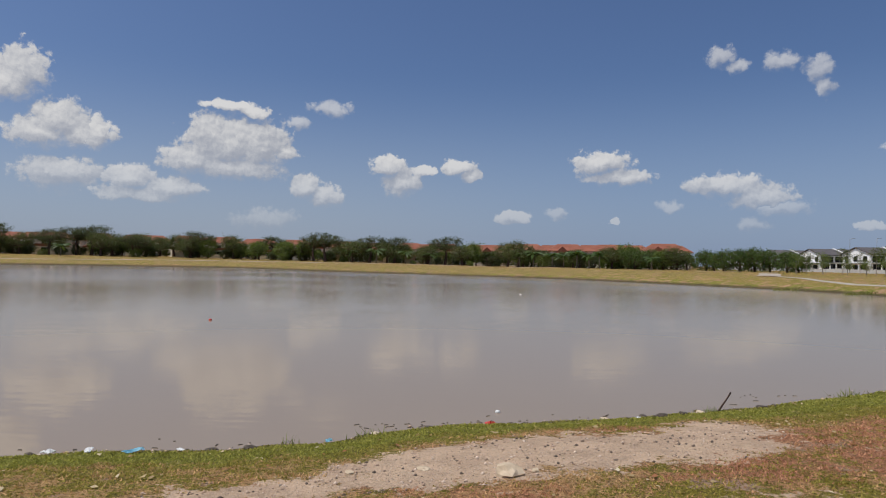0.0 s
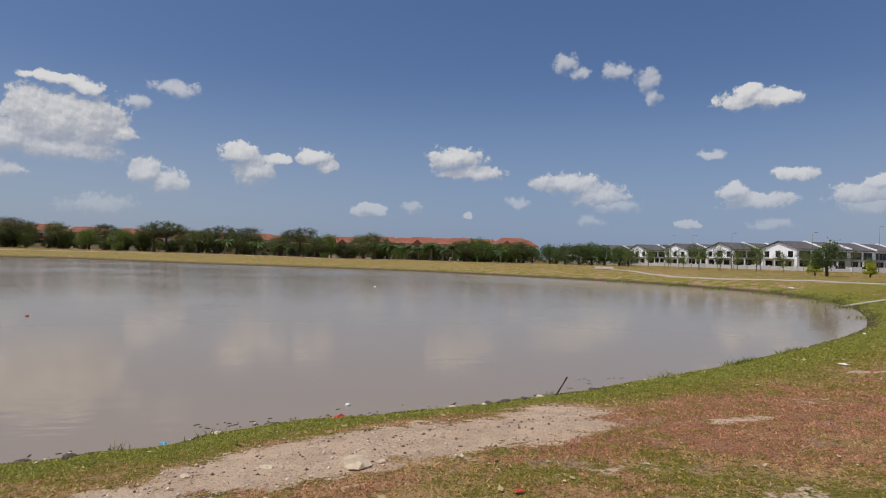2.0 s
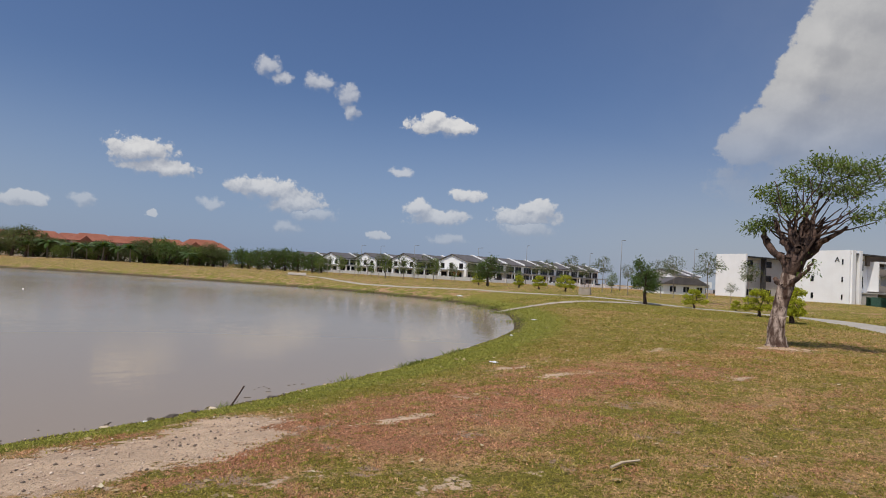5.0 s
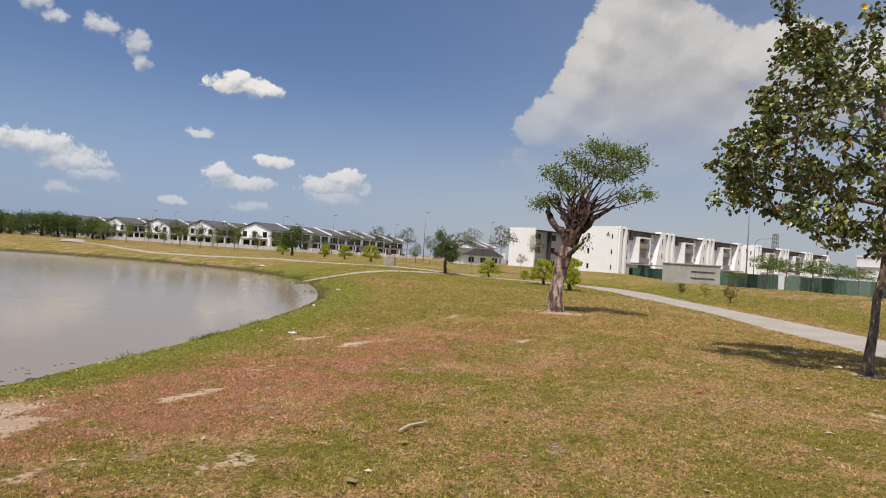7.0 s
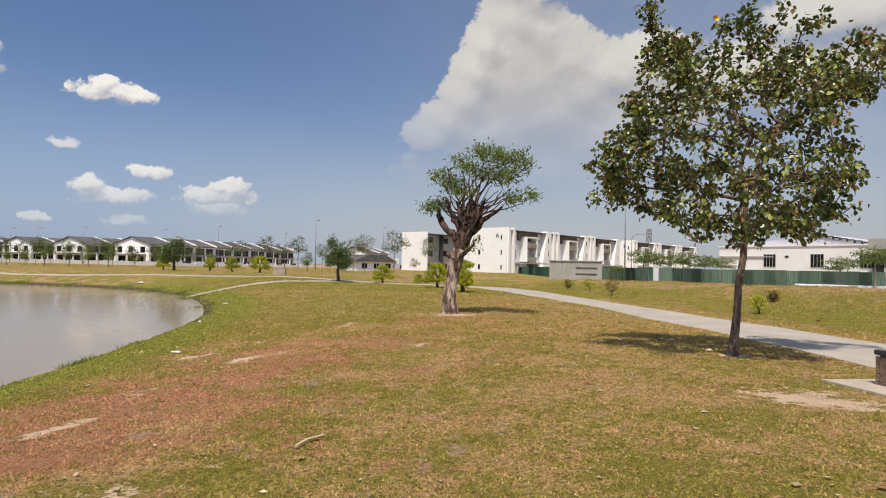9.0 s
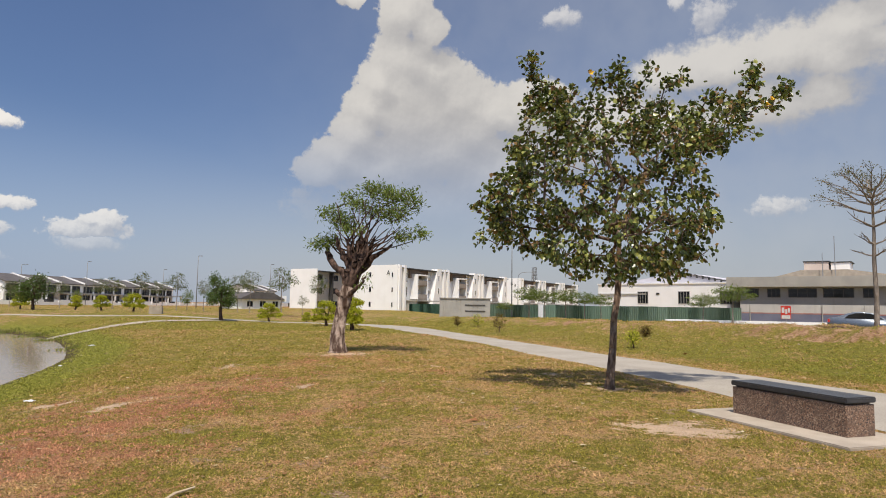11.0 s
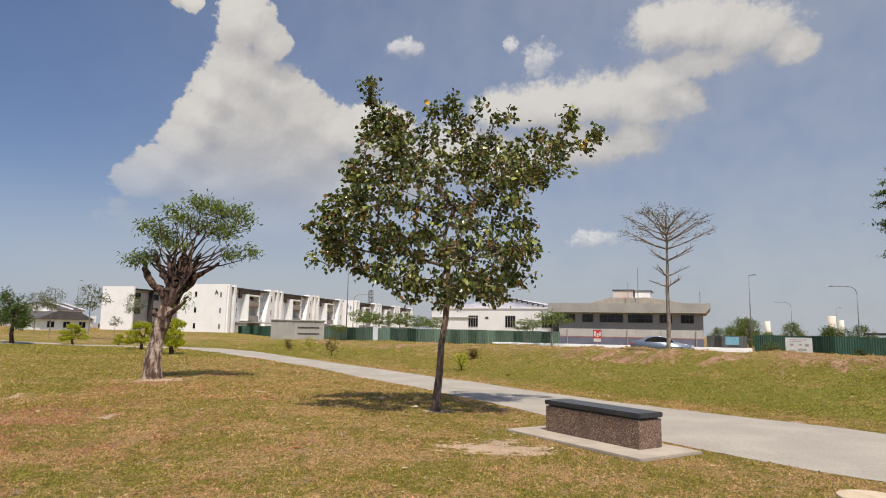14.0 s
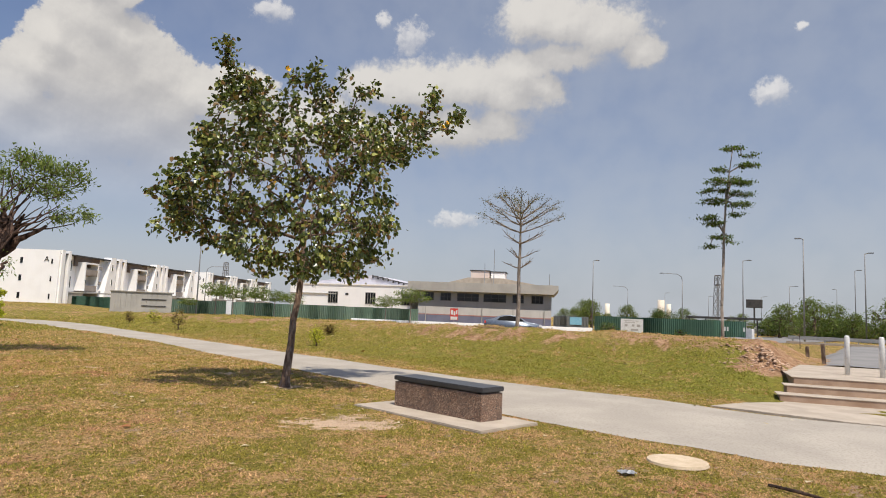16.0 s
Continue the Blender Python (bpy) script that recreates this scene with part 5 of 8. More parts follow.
# thin young trees along the walk
sapling = make_tree("young_tree", stand(by(64.5, 60)), "thin young tree with a sparse open crown", 51, [(0, 0, 0), (0, 0, 0.5), (0.03, 0, 1.4), (0, 0.04, 2.4), (0.0, 0, 3.4)], [0.06, 0.05, 0.045, 0.04, 0.025],
                    [(0, 0, 3.6, 0.9, 0.9, 0.8), (0, -0.9, 3.2, 0.6, 0.5, 0.3), (0, 0.3, 2.9, 0.7, 0.8, 0.4)], 60, 15, 0.15, 0.18, OVAL, LEAF_OLIVE, BARK_GREY, 0.03, 0.006, 4, 0.3, group="young trees along the walk")
for az, d, s, turn in ((67.6, 62, 0.85, 60), (61.9, 70, 0.98, 120), (56.1, 86, 1.05, 200), (53.4, 92, 1.1, 250), (51.4, 95, 0.95, 20), (58.2, 78, 0.8, 90), (47.8, 100, 0.8, 10), (41.6, 112, 0.9, 140), (39.6, 116, 0.9, 70), (37.4, 118, 0.8, 170), (35.4, 125, 0.85, 230),
                       (42.9, 108, 0.75, 30), (40.6, 110, 1.0, 15), (38.4, 113, 0.95, 95), (36.4, 118, 1.0, 300), (44.6, 104, 0.8, 200), (50.4, 96, 0.9, 330), (54.6, 90, 0.85, 44), (60.9, 74, 0.9, 77), (34.3, 122, 1.0, 10), (31.9, 130, 0.9, 20), (33.2, 130, 0.8, 110), (66.3, 66, 0.45, 30)):
    copy_thing(sapling, stand(by(az, d), turn, s))

# flat-topped young trees at the road behind the berm
flat = make_tree("flat_crowned_tree", stand(by(87.6, 66)), "young tree with a flat spreading light green crown", 53, [(0, 0, 0), (0, 0, 0.5), (0.03, 0, 1.2), (0, 0.04, 2.0), (0.0, 0, 2.5)], [0.07, 0.06, 0.05, 0.045, 0.03],
                 [(0, 0, 2.85, 1.3, 1.4, 0.32), (0, 0.6, 2.45, 1.0, 1.1, 0.28), (0, -0.7, 2.3, 0.7, 0.8, 0.22)], 110, 18, 0.13, 0.19, OVAL, LEAF_LIME, BARK_GREY, 0.03, 0.006, 4, 0.2, squash=0.4, group="young trees at the road")
for az, d, s, turn in ((89.4, 68, 1.05, 80), (91.0, 67, 0.95, 160), (86.2, 67, 1.1, 250), (92.4, 69, 0.9, 20), (100.6, 62, 0.9, 140), (102.8, 60, 1.12, 200), (84.1, 70, 0.62, 45)):
    copy_thing(flat, stand(by(az, d), turn, s))

# clipped golden shrubs
shrub = make_tree("golden_shrub", stand(Vector((43.8, 15.4, 0)), 0, 1.3), "clipped golden-leaved shrub of rounded tufts on bare stems", 61, [(0, 0, 0), (0, 0, 0.12), (0.05, 0.05, 0.32), (0, 0, 0.5)], [0.11, 0.09, 0.06, 0.04],
                  [(0, 0.05, 1.18, 0.34, 0.36, 0.13), (0.1, -0.40, 0.92, 0.30, 0.30, 0.11), (0.05, 0.42, 0.84, 0.32, 0.32, 0.12), (-0.1, -0.52, 0.55, 0.34, 0.34, 0.11), (0.1, 0.1, 0.55, 0.36, 0.36, 0.12), (0, 0.56, 0.48, 0.26, 0.26, 0.10)], 170, 34, 0.074, 0.05, OVAL, LEAF_YELLOW, BARK_DARK, 0.04, 0.01, 4, 0.82, flat=0.12, category="shrub", group="golden shrubs along the walk")
for x, y, s, turn in ((38.6, 11.7, 1.1, 120), (48.6, 22.0, 0.85, 50), (54.5, 38.4, 0.95, 200), (56.6, 43.5, 0.85, 90), (58.9, 48.4, 0.85, 300), (58.1, 54.2, 0.85, 10), (50.5, 19.7, 0.5, 80)):
    copy_thing(shrub, stand(Vector((x, y, 0)), turn, s))

# small shrubs planted on the berm
def berm_shrub(name, p, seed, high, wide, leaf, label):
    return make_tree(name, stand(p), label, seed, [(0, 0, 0), (0, 0, 0.1 * high), (0.02, 0, 0.25 * high), (0, 0, 0.4 * high)], [0.03, 0.025, 0.02, 0.015],
                     [(0, 0, 0.6 * high, wide, wide, 0.35 * high)], 34, 14, 0.07, 0.07, OVAL, leaf, BARK_DARK, 0.015, 0.005, 4, 0.3, category="shrub", group="shrubs planted on the berm")


berm_shrub("berm_shrub", by(79.9, 44), 71, 0.75, 0.28, LEAF_RUST, "small rusty brown shrub on the berm")
berm_shrub("berm_shrub", by(81.7, 43), 72, 0.85, 0.42, LEAF_YELLOW, "rounded orange-green shrub on the berm")
berm_shrub("berm_shrub", by(83.6, 36), 73, 1.15, 0.38, LEAF_RUST, "sparse brown and green shrub on the berm")
berm_shrub("berm_shrub", by(95.0, 24.5), 74, 0.75, 0.22, LEAF_YELLOW, "thin yellow-green shrub on the berm slope")
berm_shrub("berm_shrub", by(96.0, 28), 75, 0.5, 0.2, LEAF_RUST, "small orange shrub on the berm top")
berm_shrub("berm_shrub", by(120.2, 28), 76, 0.55, 0.4, LEAF_MID, "low green shrub on the berm top")
berm_shrub("berm_shrub", by(126.0, 28), 77, 0.5, 0.3, LEAF_MID, "low green shrub on the berm top")
berm_shrub("berm_shrub", by(134.6, 52), 78, 3.4, 0.9, LEAF_OLIVE, "thin young tree beside the car park")

# ---- far woods ----
rain_a = make_tree("rain_tree", stand(by(-2.0, 216), 0, 1.0), "dark umbrella-crowned rain tree across the lake", 81, [(0, 0, 0), (0, 0, 1.0), (0.2, 0.1, 2.4), (0.1, 0.3, 3.6)], [0.6, 0.45, 0.4, 0.3],
                   [(0, 0, 6.6, 5.6, 5.6, 1.5), (1.5, 1.0, 7.8, 3.0, 3.0, 0.9), (-2.5, -1, 5.6, 3.0, 3.0, 1.0), (2.5, -2.0, 5.4, 3.0, 3.0, 0.9)], 210, 22, 0.36, 0.55, OVAL, LEAF_DARK, BARK_DARK, 0.25, 0.04, 5, 0.2, 0.1, 0.7, group="trees across the lake", squash=0.5)
rain_b = make_tree("rain_tree", stand(by(-25, 232), 0, 0.95), "broad dark green tree in front of red-roofed houses", 82, [(0, 0, 0), (0, 0, 0.8), (0.1, -0.2, 1.8), (0.1, 0, 2.8)], [0.5, 0.4, 0.34, 0.25],
                   [(0, 0, 4.6, 4.2, 4.4, 2.2), (1.5, 1.5, 6.0, 2.4, 2.4, 1.2), (-2.0, -1.8, 3.6, 2.6, 2.6, 1.4)], 210, 20, 0.36, 0.55, OVAL, LEAF_OLIVE, BARK_DARK, 0.2, 0.04, 5, 0.25, 0.1, 0.6, group="trees across the lake", squash=0.7)
bush_far = make_tree("bushy_tree", stand(by(-14, 224), 0, 1.0), "rounded light green tree on the far bank", 83, [(0, 0, 0), (0, 0, 0.6), (0.1, 0.1, 1.2), (0, 0, 2.0)], [0.3, 0.24, 0.2, 0.14],
                     [(0, 0, 2.9, 2.6, 2.8, 1.9), (0.6, -0.8, 4.2, 1.5, 1.5, 0.9)], 160, 18, 0.30, 0.42, OVAL, LEAF_LIME, BARK_DARK, 0.12, 0.03, 5, 0.3, group="trees across the lake")
bush_mid = make_tree("bushy_tree", stand(by(26.0, 158), 0, 1.0), "dense dark green tree clump by the lake", 84, [(0, 0, 0), (0, 0, 0.6), (0.1, 0.1, 1.2), (0, 0, 2.0)], [0.3, 0.24, 0.2, 0.14],
                     [(0, 0, 2.3, 3.0, 3.2, 2.0), (0.6, -0.8, 3.8, 1.6, 1.8, 0.9), (0, 1.6, 3.2, 1.6, 1.6, 1.2)], 160, 18, 0.32, 0.42, OVAL, LEAF_MID, BARK_DARK, 0.12, 0.03, 5, 0.3, group="trees across the lake")
bush_dark = make_tree("bushy_tree", stand(by(-19, 228), 0, 0.95), "dense dark tree crowding the far gardens", 88, [(0, 0, 0), (0, 0, 0.5), (0.1, 0.1, 1.0), (0, 0, 1.8)], [0.3, 0.24, 0.2, 0.14],
                      [(0, 0, 2.6, 3.1, 3.3, 2.1), (0.9, 1.2, 4.4, 1.7, 1.7, 1.0), (0, -1.8, 3.4, 1.5, 1.6, 1.2)], 190, 18, 0.36, 0.45, OVAL, LEAF_DARK, BARK_DARK, 0.12, 0.03, 5, 0.3, group="trees across the lake")


def build_palm(m):
    root = thing("palm_tree", m, "feathery green palm among the far trees", "palm tree", "trees across the lake")
    bm = bmesh.new()
    tube(bm, [(0, 0, 0), (0.1, 0, 1.2), (0.15, 0.05, 2.4), (0.1, 0.1, 3.2)], [0.2, 0.16, 0.14, 0.12], 7)
    part("trunk", bm, BARK_GREY, root, smooth=True)
    rng = np.random.default_rng(9)
    for k in range(15):
        a = 2 * math.pi * k / 15 + rng.random() * 0.3
        up = 0.5 + 1.3 * rng.random()
        bm = bmesh.new()
        last = None
        for s in range(7):
            t = s / 6
            r = 2.9 * t
            c = Vector((math.cos(a) * r, math.sin(a) * r, 3.2 + up * 1.6 * t - 2.2 * t * t))
            sd = Vector((-math.sin(a), math.cos(a), 0)) * (0.42 * math.sin(math.pi * min(1, t * 0.85 + 0.12)))
            row = [bm.verts.new(c - sd - Vector((0, 0, 0.22))), bm.verts.new(c), bm.verts.new(c + sd - Vector((0, 0, 0.22)))]
            if last:
                bm.faces.new((last[0], last[1], row[1], row[0]))
                bm.faces.new((last[1], last[2], row[2], row[1]))
            last = row
        part("frond", bm, LEAF_MID, root)
    return root


palm = build_palm(stand(by(12.0, 178), 0, 1.0))
rng = np.random.default_rng(17)
AZ_D = ([-36, -25, -10, 0, 6, 14, 22, 30], [236, 232, 226, 212, 200, 184, 172, 160])
for k in range(56):
    az = -35.5 + 58 * (k + 1.2 * rng.random()) / 56
    d = float(np.interp(az, *AZ_D)) + rng.uniform(-9, 16)
    kind = rng.random()
    if az > 4 and kind < 0.45:
        src, s = rain_b, rng.uniform(0.66, 0.86)
    elif kind < 0.30:
        src, s = rain_a, rng.uniform(0.80, 1.12)
    elif kind < 0.66:
        src, s = rain_b, rng.uniform(0.85, 1.12)
    else:
        src, s = bush_far, rng.uniform(0.9, 1.45)
    copy_thing(src, stand(by(az, d), rng.uniform(0, 360), s))
for az, s in ((9.2, 1.0), (10.4, 1.1), (13.0, 0.95), (14.1, 1.15), (15.2, 1.0), (16.1, 1.1), (-5.8, 1.0), (-3.6, 1.15), (-1.0, 1.0), (1.2, 0.9), (-28.5, 0.95), (20.4, 0.8)):
    copy_thing(palm, stand(by(az, float(np.interp(az, *AZ_D)) - 10), rng.uniform(0, 360), s))
for az, s in ((19.0, 1.05), (20.2, 0.9), (18.0, 1.0), (23.2, 0.85), (24.7, 1.0), (27.2, 1.02), (28.3, 1.1), (29.4, 1.0), (30.6, 0.95), (31.4, 0.8), (25.3, 0.8)):
    copy_thing(bush_mid, stand(by(az, float(np.interp(az, *AZ_D)) - 6 + rng.uniform(-3, 4)), rng.uniform(0, 360), s))
# shrubs and low trees fill the gaps under the crowns
for k in range(60):
    az = -35.5 + 57.5 * (k + rng.random()) / 60
    near = k % 6 == 0
    src = (bush_far, bush_dark, bush_dark)[k % 3]
    copy_thing(src, stand(by(az, float(np.interp(az, *AZ_D)) + (-rng.uniform(3, 12) if near else rng.uniform(0, 14))), rng.uniform(0, 360), rng.uniform(0.35, 0.8) if near else rng.uniform(0.5, 1.05), 0.7))
# woods beyond the road
road_wood = make_tree("roadside_tree", stand(by(118.0, 150)), "dark green tree in the belt beyond the road", 85, [(0, 0, 0), (0, 0, 0.8), (0.1, 0.1, 1.8), (0, 0, 2.8)], [0.3, 0.24, 0.2, 0.14],
                      [(0, 0, 2.6, 2.6, 2.8, 2.2), (0.4, -0.5, 4.6, 1.4, 1.5, 0.9)], 170, 20, 0.25, 0.36, OVAL, LEAF_LIME, BARK_DARK, 0.12, 0.03, 5, 0.3, group="trees beyond the road")
road_bush = make_tree("roadside_tree", stand(by(124.6, 140)), "low dark tree in the belt beyond the road", 86, [(0, 0, 0), (0, 0, 0.6), (0.1, 0.1, 1.2), (0, 0, 1.8)], [0.3, 0.24, 0.2, 0.14],
                      [(0, 0, 1.9, 3.0, 3.2, 1.7), (0.4, 1.2, 2.9, 1.6, 1.6, 0.9)], 170, 20, 0.25, 0.36, OVAL, LEAF_MID, BARK_DARK, 0.12, 0.03, 5, 0.3, group="trees beyond the road")
for k in range(34):
    az = 116.2 + 28 * (k + 0.7 * rng.random()) / 34
    d = rng.uniform(118, 150) if az < 131.5 else rng.uniform(92, 120)
    src = road_wood if rng.random() < 0.42 else road_bush
    copy_thing(src, stand(by(az, d), rng.uniform(0, 360), rng.uniform(0.4, 0.78)))
for az, d, s in ((133.2, 88, 0.75), (135.6, 92, 0.9), (136.6, 96, 0.8), (138.0, 90, 0.6), (140.6, 84, 0.9), (141.8, 82, 0.8), (118.6, 118, 0.85)):
    copy_thing(road_wood, stand(by(az, d), rng.uniform(0, 360), s))

# ---- houses ----


def window(parent, x, z, w, h, y, bars=1, material=WHITE_PAINT, rows=1):
    """A window in a wall that faces -y at y: a frame that stands out a little and a pane set back in it."""
    bm = boxes((x, x + w, y - 0.06, y + 0.02, z, z + 0.07), (x, x + w, y - 0.06, y + 0.02, z + h - 0.07, z + h), (x, x + 0.07, y - 0.055, y + 0.02, z + 0.07, z + h - 0.07), (x + w - 0.07, x + w, y - 0.055, y + 0.02, z + 0.07, z + h - 0.07))
    for k in range(bars):
        c = x + w * (k + 1) / (bars + 1)
        box(bm, c - 0.03, c + 0.03, y - 0.045, y + 0.02, z + 0.07, z + h - 0.07)
    for k in range(rows - 1):
        c = z + h * (k + 1) / rows
        box(bm, x + 0.07, x + w - 0.07, y - 0.04, y + 0.02, c - 0.02, c + 0.02)
    fr = part("window", bm, material, parent)
    part("pane", boxes((x + 0.05, x + w - 0.05, y - 0.022, y - 0.006, z + 0.05, z + h - 0.05)), PANE, fr)
    return fr


def terrace_house(m, label, end=False, tint=WHITE_PAINT):
    root = thing("terrace_house", m, label, "house", "white terrace houses")
    w, d, eave, ridge = 7.4, 11.0, 4.9, 6.6
    bm = bmesh.new()
    a = [bm.verts.new((0 if end else 0.02, y, z)) for y, z in ((0, -0.5), (d, -0.5), (d, eave), (d / 2, ridge - 0.15), (0, eave))]
    b = [bm.verts.new((w, y, z)) for y, z in ((0, -0.5), (d, -0.5), (d, eave), (d / 2, ridge - 0.15), (0, eave))]
    bm.faces.new(a[::-1]), bm.faces.new(b)
    for i in range(5):
        j = (i + 1) % 5
        bm.faces.new((a[i], a[j], b[j], b[i]))
    bmesh.ops.recalc_face_normals(bm, faces=bm.faces)
    part("wall", bm, tint, root)
    for side in (1, -1):
        bm = bmesh.new()
        y0, y1 = (-0.7, d / 2) if side == 1 else (d + 0.7, d / 2)
        z0 = eave - 0.22
        x0 = -0.35 if end else 0.12
        vs = [bm.verts.new(p) for p in ((x0, y0, z0), (w - 0.1, y0, z0), (w - 0.1, y1, ridge), (x0, y1, ridge), (x0, y0, z0 + 0.18), (w - 0.1, y0, z0 + 0.18), (w - 0.1, y1, ridge + 0.16), (x0, y1, ridge + 0.16))]
        for q in ((0, 1, 2, 3), (4, 5, 6, 7), (0, 1, 5, 4), (1, 2, 6, 5), (2, 3, 7, 6), (3, 0, 4, 7)):
            bm.faces.new([vs[i] for i in q])
        bmesh.ops.recalc_face_normals(bm, faces=bm.faces)
        part("roof", bm, SLATE_ROOF, root)
    bm = bmesh.new()
    vs = []
    for x in (w - 0.1, w + 0.16):
        vs.append([bm.verts.new((x, y, z)) for y, z in ((-0.75, eave - 0.1), (d / 2, ridge + 0.05), (d + 0.75, eave - 0.1), (d + 0.75, eave + 0.32), (d / 2, ridge + 0.42), (-0.75, eave + 0.32))])
    bm.faces.new(vs[0]), bm.faces.new(vs[1][::-1])
    for i in range(6):
        j = (i + 1) % 6
        bm.faces.new((vs[0][i], vs[0][j], vs[1][j], vs[1][i]))
    bmesh.ops.recalc_face_normals(bm, faces=bm.faces)
    part("party_wall", bm, tint, root)
    # Windows made oversized, their dark panes also standing for shade on the front.
    window(root, 0.5, 2.75, 3.2, 1.7, 0.0, 2, FASCIA)
    window(root, 4.2, 2.75, 2.6, 1.7, 0.0, 1, FASCIA)
    window(root, 0.6, 0.0, 5.6, 2.3, 0.0, 3, FASCIA)
    part("porch_roof", boxes((0.3, w - 0.4, -3.6, -0.03, 2.45, 2.68)), FASCIA, root)
    for x in (0.45, w - 0.8):
        part("porch_column", boxes((x, x + 0.28, -3.4, -3.1, -0.5, 2.45)), tint, root)
    part("garden_wall", boxes((0.1, w - 3.0, -6.1, -5.9, -0.5, 1.0)), tint, root)
    part("gate", boxes(*[(w - 2.9 + k * 0.28, w - 2.78 + k * 0.28, -6.05, -5.95, -0.3, 1.1) for k in range(10)], (w - 2.95, w - 0.1, -6.03, -5.97, 0.95, 1.02)), DARK_STEEL, root)
    if end:
        for y in (1.2, 4.9, 8.4):
            part("side_window", boxes((-0.09, 0.0, y, y + 1.4, 2.9, 4.3)), PANE, root)
        part("side_porch", boxes((-2.6, -0.01, 0.8, 10.2, 2.3, 2.55)), FASCIA, root)
        for y in (1.0, 4.0, 7.0, 9.8):
            part("porch_column", boxes((-2.5, -2.25, y, y + 0.25, -0.5, 2.3)), tint, root)
        # Dark slabs stand in for the shade inside the garage openings.
        for y in (1.6, 4.6, 7.4):
            part("garage_shade", boxes((-0.08, 0.0, y, y + 2.0, -0.3, 2.0)), PANE, root)
    return root


inner = terrace_house(pose(118 + 7.4, 118, land_z(125, 118) + 0.1), "white two-storey terrace house with dark tiled roof")
outer_house = terrace_house(pose(118, 118, land_z(118, 118) + 0.1), "white end-terrace house with a gable wall", True)
for row, (x0, y0, n) in enumerate(((118, 118, 8), (118, 138.5, 4), (119, 159, 4), (119.5, 180, 3), (119, 201, 3), (118, 222, 3), (186, 96, 2))):
    for k in range(n):
        if row == 0 and k < 2:
            continue
        src = outer_house if k == 0 else inner
        drop = -0.0 if row else -0.02 * k
        copy_thing(src, pose(x0 + 7.4 * k, y0, land_z(x0 + 7.4 * k, y0) + 0.1 + drop))
sign = part("red_banner", boxes((117.84, 117.9, 120.4, 122.6, 1.7, 2.7)), RED_PAINT)
tagged(sign, "plain red banner on a white gable wall", "banner")
wall = part("boundary_wall", boxes(*[(112.0, 112.25, 108 + 4 * k, 111.8 + 4 * k, -0.5, 1.35) for k in range(30)], *[(111.9, 112.35, 107.7 + 4 * k, 108.1 + 4 * k, -0.5, 1.5) for k in range(31)]), PALE_BAND)
tagged(wall, "long white boundary wall with posts before the terrace", "wall", kind="structure")
wall = part("boundary_wall", boxes((112.0, 190.0, 104.0, 104.2, -0.5, 1.1), *[(112 + 6 * k, 112.4 + 6 * k, 103.9, 104.3, -0.5, 1.3) for k in range(14)]), WHITE_PAINT)
tagged(wall, "low white boundary wall along the terrace street", "wall", kind="structure")

# bungalow with a grey roof
bungalow = thing("bungalow", pose(*by(61.2, 118, -0.1), 0, 0, -30), "low white bungalow with a dark grey roof", "house")
part("wall", boxes((0, 8.0, 0, 7, -0.4, 2.3)), WHITE_PAINT, bungalow)
bm = bmesh.new()
prism(bm, [(-0.5, 2.25), (8.5, 2.25), (8.5, 2.4), (6.0, 3.5), (2.0, 3.5), (-0.5, 2.4)], -0.5, 7.5)
bmesh.ops.recalc_face_normals(bm, faces=bm.faces)
part("roof", bm, SLATE_ROOF, bungalow)
for x in (1.0, 3.6, 6.2):
    window(bungalow, x, 0.9, 1.3, 1.1, 0.0, 1)
part("gable_fin", boxes((8.5, 8.75, -0.8, 7.8, 1.9, 3.0)), WHITE_PAINT, bungalow)


